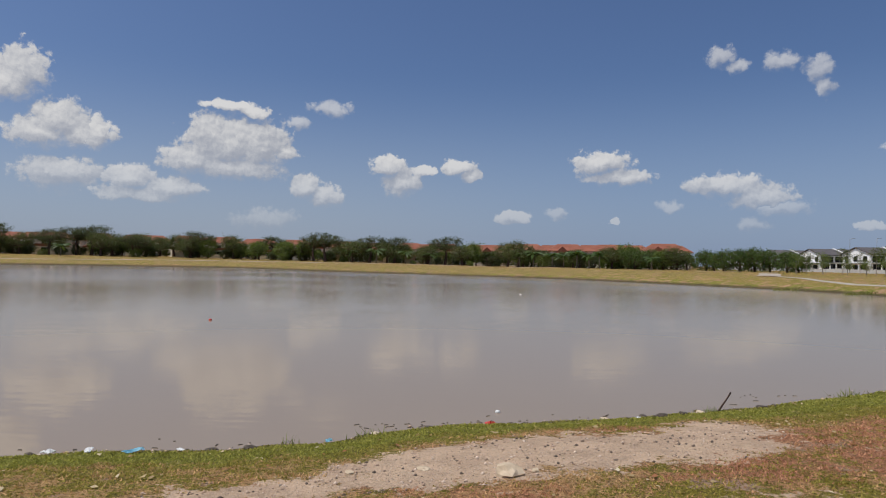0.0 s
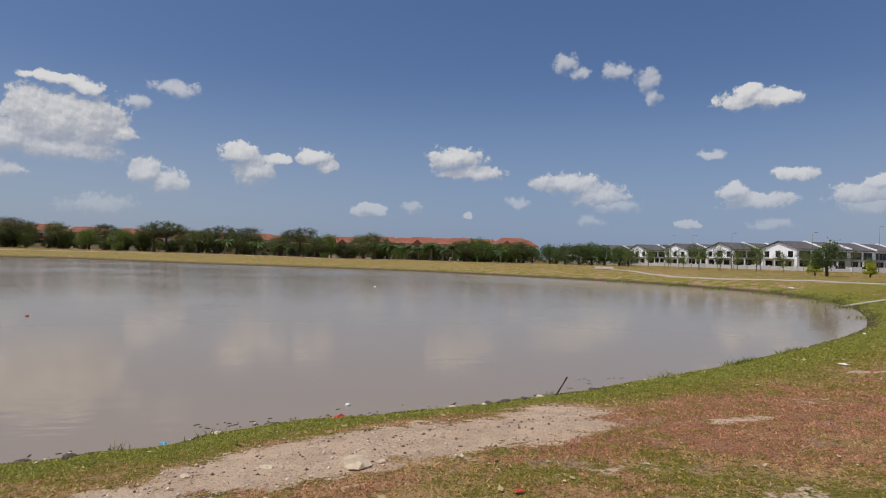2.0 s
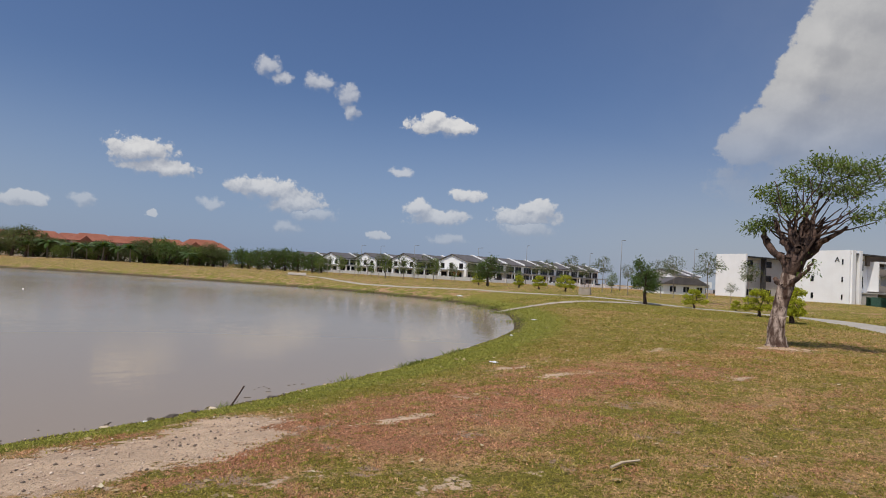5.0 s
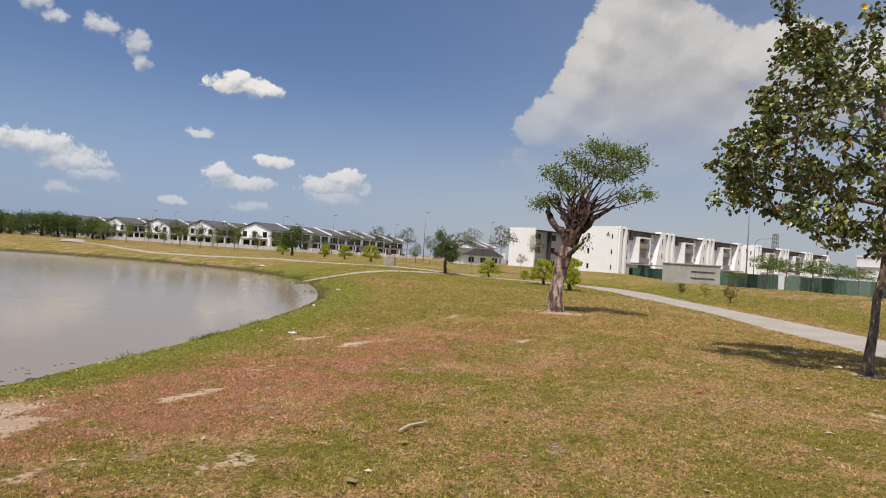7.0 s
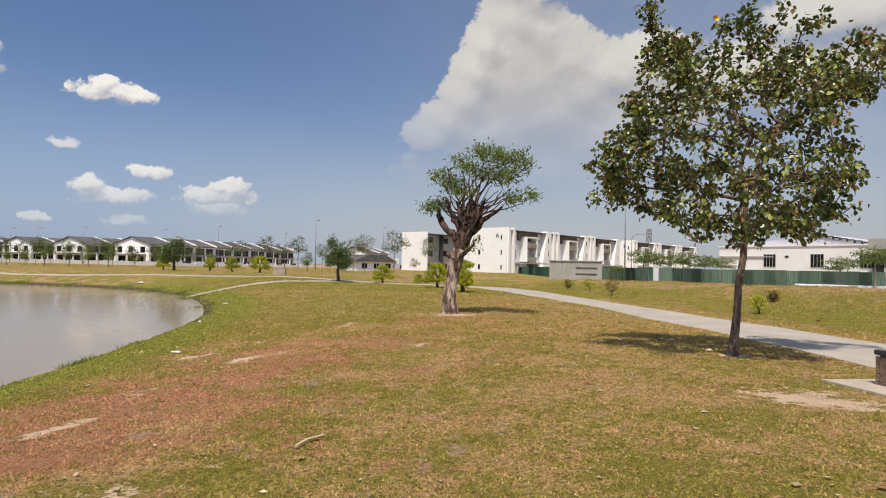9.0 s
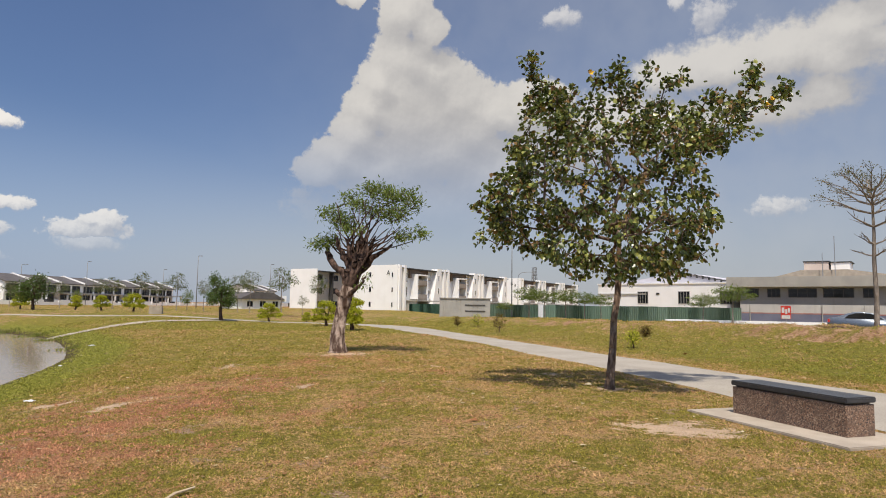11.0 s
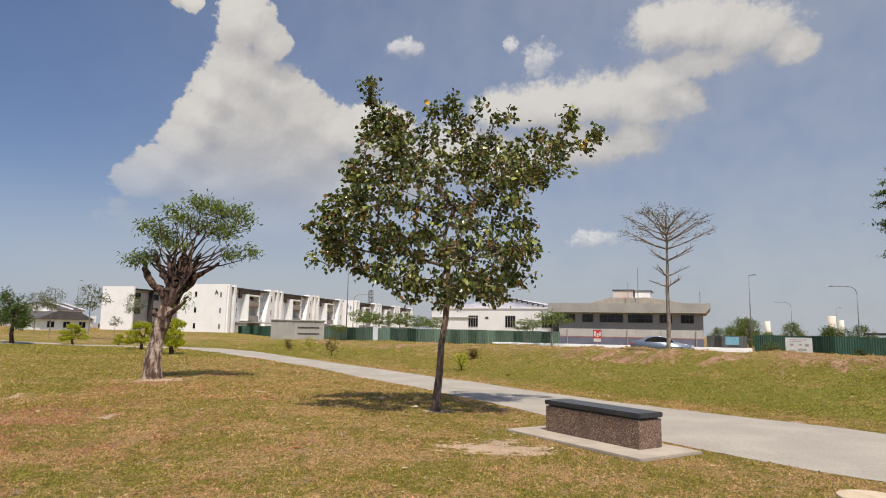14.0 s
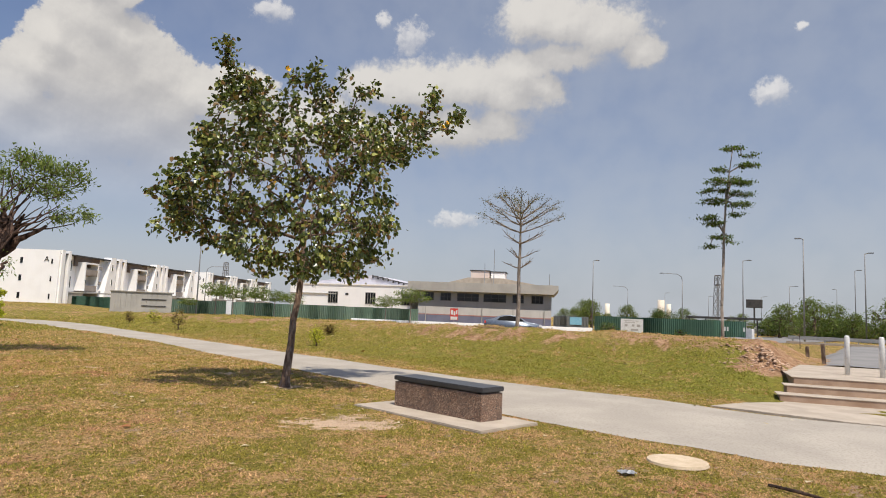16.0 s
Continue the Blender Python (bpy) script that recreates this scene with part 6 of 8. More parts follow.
def apartment_block(m, label, bays, depth, letter, high=9.4, face=None):
    root = thing("apartment_block", m, label, "apartment building", "white three-storey blocks")
    bay = 18.3
    length = bays * bay
    part("wall", boxes((0, length, 1.3, depth, -0.5, high - 0.5)), face or WHITE_PAINT, root)
    part("end_wall", boxes((-0.35, 0.0, 0.0, depth + 0.2, -0.5, high)), WHITE_PAINT, root)
    part("roof_edge", boxes((0.0, length, -0.1, 1.28, high - 0.62, high - 0.42), (0.0, length, 1.28, depth, high - 0.48, high - 0.3)), DARK_STEEL, root)
    for k in range(0 if face else 3):
        part("side_window", boxes((-0.4, -0.345, depth - 4.0, depth - 3.55, 1.1 + 3.0 * k, 2.1 + 3.0 * k)), PANE, root)
        part("side_window", boxes((-0.4, -0.345, 1.1, 1.35, 1.1 + 3.0 * k, 2.0 + 3.0 * k)), PANE, root)
    if face:
        part("fin", boxes((5.6, 5.9, 0.2, 1.3, -0.5, high - 0.6)), DARK_STEEL, root)
        for k in range(3):
            for x in (1.2, 6.8, 12.0):
                window(root, x, 0.9 + 3.0 * k, 2.0, 1.3, 1.3, 1, DARK_STEEL)
        part("far_wall", boxes((length - 0.4, length, 0.0, 1.3, -0.5, high)), WHITE_PAINT, root)
        return root
    for b in range(bays):
        x = b * bay
        part("pilaster", boxes((x + 0.0, x + 0.9, -0.25, 1.3, -0.5, high + 0.05), bevel=0.02), WHITE_PAINT, root)
        part("pilaster", boxes((x + 1.9, x + 2.6, -0.25, 1.3, -0.5, high + 0.05), bevel=0.02), WHITE_PAINT, root)
        part("slot_panel", boxes((x + 0.9, x + 1.9, 0.6, 1.3, -0.5, high - 0.3)), FASCIA, root)
        part("upper_panel", boxes((x + 5.6, x + 13.2, 0.9, 1.3, 7.2, high - 0.62)), BROWN_PANEL, root)
        bm = boxes((x + 6.4, x + 6.65, -0.6, 1.3, 2.8, 8.0), (x + 10.4, x + 10.65, -0.6, 1.3, 2.8, 8.0), (x + 6.65, x + 10.4, -0.6, 1.3, 7.7, 8.0))
        part("balcony_frame", bm, WHITE_PAINT, root)
        for f in range(2):
            z = 2.8 + 2.9 * f
            part("balcony", boxes((x + 6.66, x + 10.39, -0.5, 1.3, z - 0.12, z + 0.08), (x + 6.66, x + 10.39, -0.55, -0.42, z + 0.08, z + 1.05)), TAUPE_PAINT, root)
            window(root, x + 7.0, z + 0.15, 2.9, 2.0, 1.3, 2)
        window(root, x + 2.9, 3.3, 2.3, 2.0, 1.3, 1, DARK_STEEL)
        window(root, x + 2.9, 6.3, 2.3, 2.0, 1.3, 1, DARK_STEEL)
        window(root, x + 2.9, 0.2, 2.3, 1.9, 1.3, 1, DARK_STEEL)
        window(root, x + 11.6, 4.0, 0.8, 1.3, 1.3, 0)
        window(root, x + 11.6, 6.9, 0.8, 1.3, 1.3, 0)
        bm = bmesh.new()
        a = [bm.verts.new((x + xx, -0.2, z)) for xx, z in ((13.0, -0.5), (17.2, -0.5), (17.2, high), (15.4, high))]
        c = [bm.verts.new((x + xx, 1.3, z)) for xx, z in ((13.0, -0.5), (17.2, -0.5), (17.2, high), (15.4, high))]
        bm.faces.new(a), bm.faces.new(c[::-1])
        for i in range(4):
            j = (i + 1) % 4
            bm.faces.new((a[j], a[i], c[i], c[j]))
        part("slanted_wall", bm, WHITE_PAINT, root)
        for z in (4.1, 6.9):
            part("air_conditioner", boxes((x + 12.2, x + 13.1, 0.2, 0.65, z, z + 0.65), bevel=0.03), FASCIA, root)
            window(root, x + 15.6, z, 0.55, 1.3, -0.2, 0)
        part("porch_canopy", boxes((x + 2.8, x + 12.4, -2.6, 1.3, 2.35, 2.55)), FASCIA, root)
        for xx in (3.0, 7.5):
            part("porch_wall", boxes((x + xx, x + xx + 0.25, -2.5, 1.3, -0.5, 2.35)), FASCIA, root)
    if letter:
        cu = bpy.data.curves.new("block_letter", "FONT")
        cu.body, cu.size, cu.extrude = letter, 1.25, 0.03
        ob = new("block_letter", cu)
        ob.data.materials.append(INK)
        ob.parent = root
        ob.matrix_basis = pose(-0.39, 2.6, high - 2.0, 90, 0, -90)
    return root


AP_TURN = -17.7
apartment_block(pose(*by(74.6, 128, 0.0), 0, 0, AP_TURN), "white three-storey apartment block with taupe balconies", 3, 10.4, "A", 9.55)
apartment_block(pose(*by(85.4, 182, 0.0), 0, 0, AP_TURN), "white three-storey apartment block farther along", 3, 10.4, "B", 9.6)
apartment_block(pose(*by(67.5, 146, 0.0), 0, 0, AP_TURN), "white and grey three-storey block behind the others", 1, 7.5, "", 9.4, PALE_BAND)

# substation of grey sheeting
sub = thing("substation", pose(*by(78.3, 76, 0), 0, 0, -83), "grey concrete and sheet-clad substation hut", "hut")
for k in range(12):
    part("wall_panel", boxes((0.5 * k, 0.5 * k + 0.46, 0.0, 0.12, -0.4, 2.4)), FASCIA, sub)
part("wall", boxes((0.02, 5.94, 0.1, 3.2, -0.4, 2.38)), FASCIA, sub)
part("roof", boxes((-0.1, 6.1, -0.1, 3.3, 2.4, 2.5)), FASCIA, sub)
for z in (0.9, 1.6):
    part("louvre", boxes((3.0, 5.4, -0.05, 0.0, z, z + 0.12)), DARK_STEEL, sub)

# white hall
p0, p1 = by(92.2, 104), by(102.7, 95)
hall_turn = math.degrees(math.atan2(p1.y - p0.y, p1.x - p0.x))
hall_len = (p1 - p0).length
hall = thing("white_hall", pose(p0.x, p0.y, 0, 0, 0, hall_turn), "white rendered hall with barred windows and pale roof", "building")
part("wall", boxes((0, hall_len, 0, 9, -0.4, 5.15)), WHITE_PAINT, hall)
part("parapet", boxes((-0.1, hall_len + 0.1, -0.12, 0.2, 5.15, 5.32)), WHITE_PAINT, hall)
bm = bmesh.new()
prism(bm, [(hall_len * 0.10, 5.1), (hall_len + 0.2, 5.1), (hall_len + 0.2, 5.5), (hall_len * 0.66, 6.75), (hall_len * 0.10, 5.45)], 1.0, 10)
bmesh.ops.recalc_face_normals(bm, faces=bm.faces)
part("roof", bm, surface("pale_lilac_roof", (0.55, 0.54, 0.60), (0.62, 0.61, 0.66), 0.5, 0.6, grain=8, grain_amount=0.1), hall)
for k in range(7):
    x = hall_len * 0.67 + k * 0.85
    part("eave_bracket", boxes((x, x + 0.16, 0.75, 1.0, 6.38 - k * 0.175, 6.78 - k * 0.175), (x + 0.16, x + 0.84, 0.80, 0.95, 6.55 - k * 0.175, 6.68 - k * 0.175)), DARK_STEEL, hall)
part("ledge", boxes((0, hall_len * 0.40, -0.14, 0, 3.65, 3.8), (0, hall_len * 0.40, -0.14, 0, 1.55, 1.7)), FASCIA, hall)
for x in (hall_len * 0.33, hall_len * 0.64, hall_len * 0.93):
    window(hall, x, 2.3, 1.7, 1.8, 0.0, 3, FASCIA, 1)
part("vent", boxes((hall_len * 0.475, hall_len * 0.5, -0.05, 0.0, 3.6, 3.9)), DARK_STEEL, hall)

# long grey workshop with a deep fascia
g0, g1 = by(103.4, 91), by(115.15, 89)
g_turn = math.degrees(math.atan2(g1.y - g0.y, g1.x - g0.x))
g_len = (g1 - g0).length
shop = thing("workshop", pose(g0.x, g0.y, 0, 0, 0, g_turn), "long grey workshop with deep fascia and dark windows", "building")
part("wall", boxes((0, g_len, 0, 11, 2.35, 4.5)), GREY_PAINT, shop)
part("lower_wall", boxes((0, g_len, -0.03, 11, 1.3, 2.35)), PALE_BAND, shop)
part("red_line", boxes((0, g_len, -0.05, 11, 1.16, 1.3)), surface("faded_red_paint", (0.34, 0.16, 0.14), (0.40, 0.22, 0.19), 0.5, 0.8, grain=8), shop)
part("plinth", boxes((0, g_len, -0.04, 11, -0.5, 1.16)), surface("blue_grey_paint", (0.15, 0.16, 0.23), (0.19, 0.20, 0.27), 0.5, 0.8, grain=8, grain_amount=0.1), shop)
bm = bmesh.new()
prism(bm, [(-1.4, 4.5), (g_len + 0.35, 4.5), (g_len + 0.95, 5.2), (g_len + 0.95, 5.75), (-1.4, 5.75)], -0.9, 11.5)
bmesh.ops.recalc_face_normals(bm, faces=bm.faces)
part("fascia", bm, FASCIA, shop)
bm = bmesh.new()
prism(bm, [(g_len * 0.2, 5.75), (g_len * 0.92, 5.75), (g_len * 0.64, 6.6), (g_len * 0.37, 6.6)], 1, 10)
bmesh.ops.recalc_face_normals(bm, faces=bm.faces)
part("roof", bm, CONCRETE, shop)
part("roof_house", boxes((g_len * 0.375, g_len * 0.52, 3, 8, 6.0, 7.7), bevel=0.03), surface("pale_pink_render", (0.66, 0.55, 0.49), (0.72, 0.62, 0.55), 0.5, 0.8, grain=8), shop)
part("roof_box", boxes((g_len * 0.53, g_len * 0.64, 3.5, 7.5, 6.0, 7.6), bevel=0.03), WHITE_PAINT, shop)
part("roof_house_cap", boxes((g_len * 0.37, g_len * 0.525, 2.9, 8.1, 7.7, 7.82), (g_len * 0.525, g_len * 0.65, 3.4, 7.6, 7.6, 7.72)), DARK_STEEL, shop)
for f0, f1 in ((0.04, 0.12), (0.173, 0.252), (0.30, 0.465), (0.50, 0.67), (0.717, 0.80), (0.857, 0.943)):
    window(shop, g_len * f0, 3.2, g_len * (f1 - f0), 1.1, 0.0, max(2, int(g_len * (f1 - f0) * 0.9)), DARK_STEEL, 2)
for f in (0.06, 0.49, 0.72, 0.95):
    part("downpipe", boxes((g_len * f, g_len * f + 0.1, -0.16, -0.05, -0.5, 2.3)), FASCIA, shop)
poster = part("poster_board", boxes((0, 1.1, -0.05, 0.02, 0.55, 2.15)), RED_PAINT)
poster.matrix_basis = shop.matrix_basis @ pose(g_len * 0.262, -1.2, 0)
tagged(poster, "red poster board with white figures on posts", "sign board")
part("poster_print", boxes((0.10, 0.40, -0.07, -0.052, 1.3, 1.95), (0.48, 0.72, -0.07, -0.052, 1.2, 1.75), (0.80, 1.0, -0.07, -0.052, 1.35, 1.9), (0.08, 1.02, -0.07, -0.052, 0.60, 1.02)), WHITE_PLASTIC, poster, "white printed bars")
part("poster_leg", boxes((0.5, 0.58, 0.025, 0.07, -0.5, 2.0)), STEEL, poster)

# red-roofed houses across the lake


def red_house(m, label, seed):
    root = thing("red_roofed_house", m, label, "house", "red-roofed houses across the lake")
    rng = random.Random(seed)
    w, d = 11.5, 10.0
    part("wall", boxes((-w / 2, w / 2, -d / 2, d / 2, -0.8, 5.4)), CREAM_PAINT, root)
    bm = bmesh.new()
    e, r = 0.8, 7.4
    lo = [bm.verts.new(p) for p in ((-w / 2 - e, -d / 2 - e, 5.2), (w / 2 + e, -d / 2 - e, 5.2), (w / 2 + e, d / 2 + e, 5.2), (-w / 2 - e, d / 2 + e, 5.2))]
    hi = [bm.verts.new(p) for p in ((-w / 2 + 2.6, 0, r), (w / 2 - 2.6, 0, r))]
    for f in ((lo[0], lo[1], hi[1], hi[0]), (lo[1], lo[2], hi[1]), (lo[2], lo[3], hi[0], hi[1]), (lo[3], lo[0], hi[0]), (lo[3], lo[2], lo[1], lo[0])):
        bm.faces.new(f)
    part("roof", bm, RED_ROOF, root)
    gx = -2.4 if seed % 2 else 1.8
    bm = bmesh.new()
    prism(bm, [(gx - 2.2, 4.6), (gx + 2.2, 4.6), (gx, 6.5)], -d / 2 - 1.4, -d / 2 + 3)
    bmesh.ops.recalc_face_normals(bm, faces=bm.faces)
    part("dormer_roof", bm, RED_ROOF, root)
    part("dormer_wall", boxes((gx - 1.7, gx + 1.7, -d / 2 - 0.9, -d / 2, -0.8, 4.75)), CREAM_PAINT, root)
    window(root, gx - 1.0, 3.0, 2.0, 1.4, -d / 2 - 0.9, 1)
    window(root, -gx - 1.2, 3.1, 2.2, 1.3, -d / 2, 2)
    window(root, -gx - 1.4, 0.2, 2.6, 2.0, -d / 2, 2)
    bm = bmesh.new()
    prism(bm, [(-w / 2 + 0.3, 2.5), (w / 2 - 0.3, 2.5), (w / 2 - 1.6, 3.3), (-w / 2 + 1.6, 3.3)], -d / 2 - 4.2, -d / 2 - 0.95)
    bmesh.ops.recalc_face_normals(bm, faces=bm.faces)
    part("porch_roof", bm, RED_ROOF, root)
    for x in (-w / 2 + 0.6, w / 2 - 0.9):
        part("porch_column", boxes((x, x + 0.35, -d / 2 - 4.0, -d / 2 - 3.65, -0.8, 2.5)), CREAM_PAINT, root)
    part("garden_wall", boxes((-w / 2, w / 2 - 3.4, -d / 2 - 7.1, -d / 2 - 6.9, -0.8, 1.1)), CREAM_PAINT, root)
    return root


def facing(p, extra=0.0):
    return math.degrees(math.atan2(STAND.y - p.y, STAND.x - p.x)) + 90 + extra


HD = ([-36, -25, -10, 0, 6, 14, 24], [262, 258, 252, 240, 228, 214, 198])
houses = []
az = -35.5
k = 0
while az < 23.5:
    d = float(np.interp(az, *HD)) + (6 if k % 3 == 1 else 0)
    p = by(az, d)
    m = pose(p.x, p.y, land_z(p.x, p.y) - 0.1, 0, 0, facing(p, 8 if k % 2 else -6))
    if k < 2:
        houses.append(red_house(m @ Matrix.Scale(1.02, 4), "cream two-storey house with an orange-red tiled roof", k))
    else:
        copy_thing(houses[k % 2], m @ Matrix.Scale(1.02, 4))
    az += math.degrees((13.2 if k % 4 else 17.0) / d)
    k += 1
# rows of roofs behind the front row
for az, d, s in ((-34, 292, 1.1), (-30, 292, 1.12), (-26, 290, 1.1), (-22, 290, 1.12), (-18, 292, 1.1), (-14, 290, 1.1), (-6, 292, 1.12), (0.5, 272, 1.1), (5.5, 262, 1.12), (8.8, 258, 1.12), (12, 254, 1.12), (15.4, 248, 1.12), (18.8, 242, 1.1), (-3, 290, 1.12), (-9, 296, 1.1), (22, 238, 1.08)):
    p = by(az, d)
    copy_thing(houses[0], pose(p.x, p.y, land_z(p.x, p.y) - 0.1, 0, 0, facing(p)) @ Matrix.Scale(s, 4))

# ---- hoardings, walls, roads, lamps and cars ----


def sheet_mesh(name, w, h, folds=5):
    bm = bmesh.new()
    n = folds * 2
    low, top = [], []
    for k in range(n + 1):
        x, y = w * k / n, (0.035 if k % 2 else -0.02)
        low.append(bm.verts.new((x, y, 0))), top.append(bm.verts.new((x, y, h)))
    for k in range(n):
        bm.faces.new((low[k], low[k + 1], top[k + 1], top[k]))
    bmesh.ops.solidify(bm, geom=list(bm.faces), thickness=0.01)
    me = bpy.data.meshes.new(name)
    bm.to_mesh(me)
    bm.free()
    return me


def hoarding(p0, p1, high, material, label, z=-0.2, posts=True):
    turn = math.degrees(math.atan2(p1.y - p0.y, p1.x - p0.x))
    run = (p1 - p0).length
    root = thing("hoarding", pose(p0.x, p0.y, z, 0, 0, turn), label, "fence")
    me = sheet_mesh("panel", 1.13, high)
    me.materials.append(material)
    rng = random.Random(int(run * 10))
    for k in range(int(run / 1.1)):
        ob = new("panel", me)
        ob.parent = root
        ob.matrix_basis = pose(k * 1.1, 0, rng.uniform(-0.03, 0.03), rng.uniform(-0.5, 0.5), rng.uniform(-0.2, 0.2), 0)
    part("rail", boxes((0, run, 0.08, 0.14, high * 0.25, high * 0.25 + 0.06), (0, run, 0.08, 0.14, high * 0.8, high * 0.8 + 0.06)), STEEL, root)
    if posts:
        for k in range(int(run / 3.3) + 1):
            part("post", boxes((k * 3.3, k * 3.3 + 0.07, 0.14, 0.21, -0.3, high)), STEEL, root)
    return root


hoarding(by(80.6, 85), by(104.0, 79), 2.0, FADED_SHEET, "green corrugated metal hoarding with faded panels")
hoarding(by(118.9, 80), by(131.3, 79), 2.05, GREEN_SHEET, "green hoarding with patched panels along the road")
hoarding(by(115.4, 84), by(118.9, 80), 1.9, GREY_SHEET, "grey site fence joined to the hoarding")
hoarding(by(75.6, 120), by(78.6, 112), 2.0, GREEN_SHEET, "short green hoarding before the flats")

low = part("kerb_wall", boxes((0, 22.4, 0, 0.22, -0.3, 0.66), bevel=0.02), WHITE_PAINT)
a, b = by(97.6, 61), by(118.6, 61)
low.matrix_basis = pose(a.x, a.y, 0, 0, 0, math.degrees(math.atan2(b.y - a.y, b.x - a.x)))
tagged(low, "low white painted wall along the road", "wall", kind="structure")

notice = thing("notice_board", pose(*by(122.0, 72, 0), 0, 0, facing(by(122.0, 72))), "white notice board with faded print on two legs", "sign board")
part("panel", boxes((-1.15, 1.15, -0.04, 0.04, 0.1, 1.65)), WHITE_PLASTIC, notice)
for x, z, w, h in ((-0.8, 1.42, 1.5, 0.06), (-0.8, 1.25, 1.1, 0.05), (-0.75, 0.85, 0.3, 0.22), (0.0, 0.85, 0.25, 0.22), (0.5, 0.8, 0.35, 0.28), (-0.1, 0.4, 0.75, 0.2), (-0.8, 0.4, 0.4, 0.08)):
    part("print_bar", boxes((x, x + w, -0.052, -0.041, z, z + h)), FASCIA, notice)
for x in (-0.9, 0.9):
    part("leg", boxes((x - 0.04, x + 0.04, 0.045, 0.12, -0.4, 1.6)), STEEL, notice)
panel = part("upright_sign", boxes((-0.3, 0.3, -0.03, 0.03, 0.0, 1.9)), WHITE_PLASTIC)
panel.matrix_basis = pose(*by(87.25, 80.5, 0), 0, 0, facing(by(87.25, 80)))
tagged(panel, "tall white notice panel on the hoarding", "sign board")
blue = part("blue_tarpaulin", boxes((-0.7, 0.7, -0.03, 0.03, 0.7, 1.6)), BLUE_PLASTIC)
blue.matrix_basis = pose(*by(117.3, 79.5, 0), 0, 0, facing(by(117.3, 80)))
tagged(blue, "light blue sheet hung on the site fence", "tarpaulin")
for az in (129.0, 130.6):
    for k in range(3):
        bar = part("sprayed_mark", boxes((0.28 * k, 0.28 * k + 0.16, -0.03, -0.01, 0.75, 1.2)), WHITE_PLASTIC)
        bar.matrix_basis = pose(*by(az, 78.7, 0), 0, 0, facing(by(az, 79)))
        tagged(bar, "white sprayed mark on the green hoarding", "marking")
cabinet = part("meter_cabinet", boxes((-0.35, 0.35, -0.25, 0.25, -0.3, 1.1), bevel=0.03), WHITE_PLASTIC)
cabinet.matrix_basis = pose(*by(131.1, 76, 0), 0, 0, 20)
tagged(cabinet, "white meter cabinet beside the hoarding", "cabinet")


def road_strip(points, width, lift, material, name, label, category="road"):
    c = spline(points, 10)
    t = np.gradient(c, axis=0)
    t /= np.linalg.norm(t, axis=1)[:, None]
    nrm = np.stack([-t[:, 1], t[:, 0]], 1)
    cols = 6
    v = np.concatenate([c + nrm * width * (j / cols - 0.5) for j in range(cols + 1)])
    z = land(v[:, 0], v[:, 1])[0] + lift
    n = len(c)
    verts = np.column_stack([v, z])
    faces = [(j * n + i, j * n + i + 1, (j + 1) * n + i + 1, (j + 1) * n + i) for i in range(n - 1) for j in range(cols)]
    return tagged(raw(name, verts, faces, material, smooth=True), label, category, kind="structure")


road_strip([by(85, 79)[:2], by(90, 71)[:2], by(100, 56)[:2], by(112, 50)[:2], by(124, 55)[:2], by(130, 66)[:2], by(134, 84)[:2], by(137, 110)[:2]], 8.0, 0.06, ROAD_GREY, "road", "grey asphalt road behind the berm")
gv, gf = [], []
for i in range(25):
    for j in range(15):
        p = by(136.0 + 0.02 * j + i * 0.58, 22.5 + 2.0 * j)
        gv.append((p.x, p.y))
gv = np.array(gv)
gz = land(gv[:, 0], gv[:, 1])[0] + 0.05
gf = [(i * 15 + j, i * 15 + j + 1, (i + 1) * 15 + j + 1, (i + 1) * 15 + j) for i in range(24) for j in range(14)]
tagged(raw("car_park", np.column_stack([gv, gz]), gf, ROAD_GREY, smooth=True), "grey asphalt forecourt beyond the steps", "car park", kind="structure")
road_strip([(34.0, 28.9), (37.5, 27.6), (41.0, 26.3), (44.0, 25.2), (47.5, 23.9)], 1.0, 0.03, CONCRETE, "drain_apron", "pale concrete drain apron from lake to footpath", "concrete path")
road_strip([(44.6, 75.0), (50.0, 84.0), (54.0, 92.0)], 2.6, 0.08, CONCRETE, "drain_apron", "pale concrete apron on the far shore", "concrete path")
road_strip([by(-36, 205)[:2], by(-20, 204)[:2], by(-5, 192)[:2], by(5, 176)[:2], by(14, 160)[:2], by(23, 148)[:2], by(30, 138)[:2]], 2.4, 0.06, CONCRETE, "pavement_far", "pale path below the far houses", "footpath")

# bollards at the top of the steps
for k, (x, y) in enumerate(((14.2, -14.3), (13.6, -14.62))):
    bm = bmesh.new()
    tube(bm, [(0, 0, 0), (0, 0, 0.86), (0, 0, 0.9)], [0.055, 0.055, 0.04], 14)
    post = part("bollard", bm, WHITE_PLASTIC, None, "", True)
    post.matrix_basis = pose(x, y, 0.49)
    tagged(post, "white painted post at the head of the steps", "bollard", "white posts")
for x, y, high in ((18.1, -17.7, 0.70), (19.9, -18.9, 0.42)):
    post = part("dark_post", boxes((-0.055, 0.055, -0.05, 0.05, -0.2, high), bevel=0.01), BARK_BROWN)
    post.matrix_basis = pose(x, y, land_z(x, y), 0, 3, 40)
    tagged(post, "weathered brown timber post at the forecourt edge", "post", "timber posts")
rail = thing("guard_rail", pose(*by(136.0, 64, 0), 0, 0, facing(by(139, 64))), "grey steel guard rail beyond the forecourt", "guard rail")
part("beam", boxes((-2.5, 16, -0.04, 0.04, 0.45, 0.75), bevel=0.02), STEEL, rail)
part("beam", boxes((-2.5, 16, -1.6, -1.5, 0.1, 0.3), bevel=0.02), CONCRETE, rail)
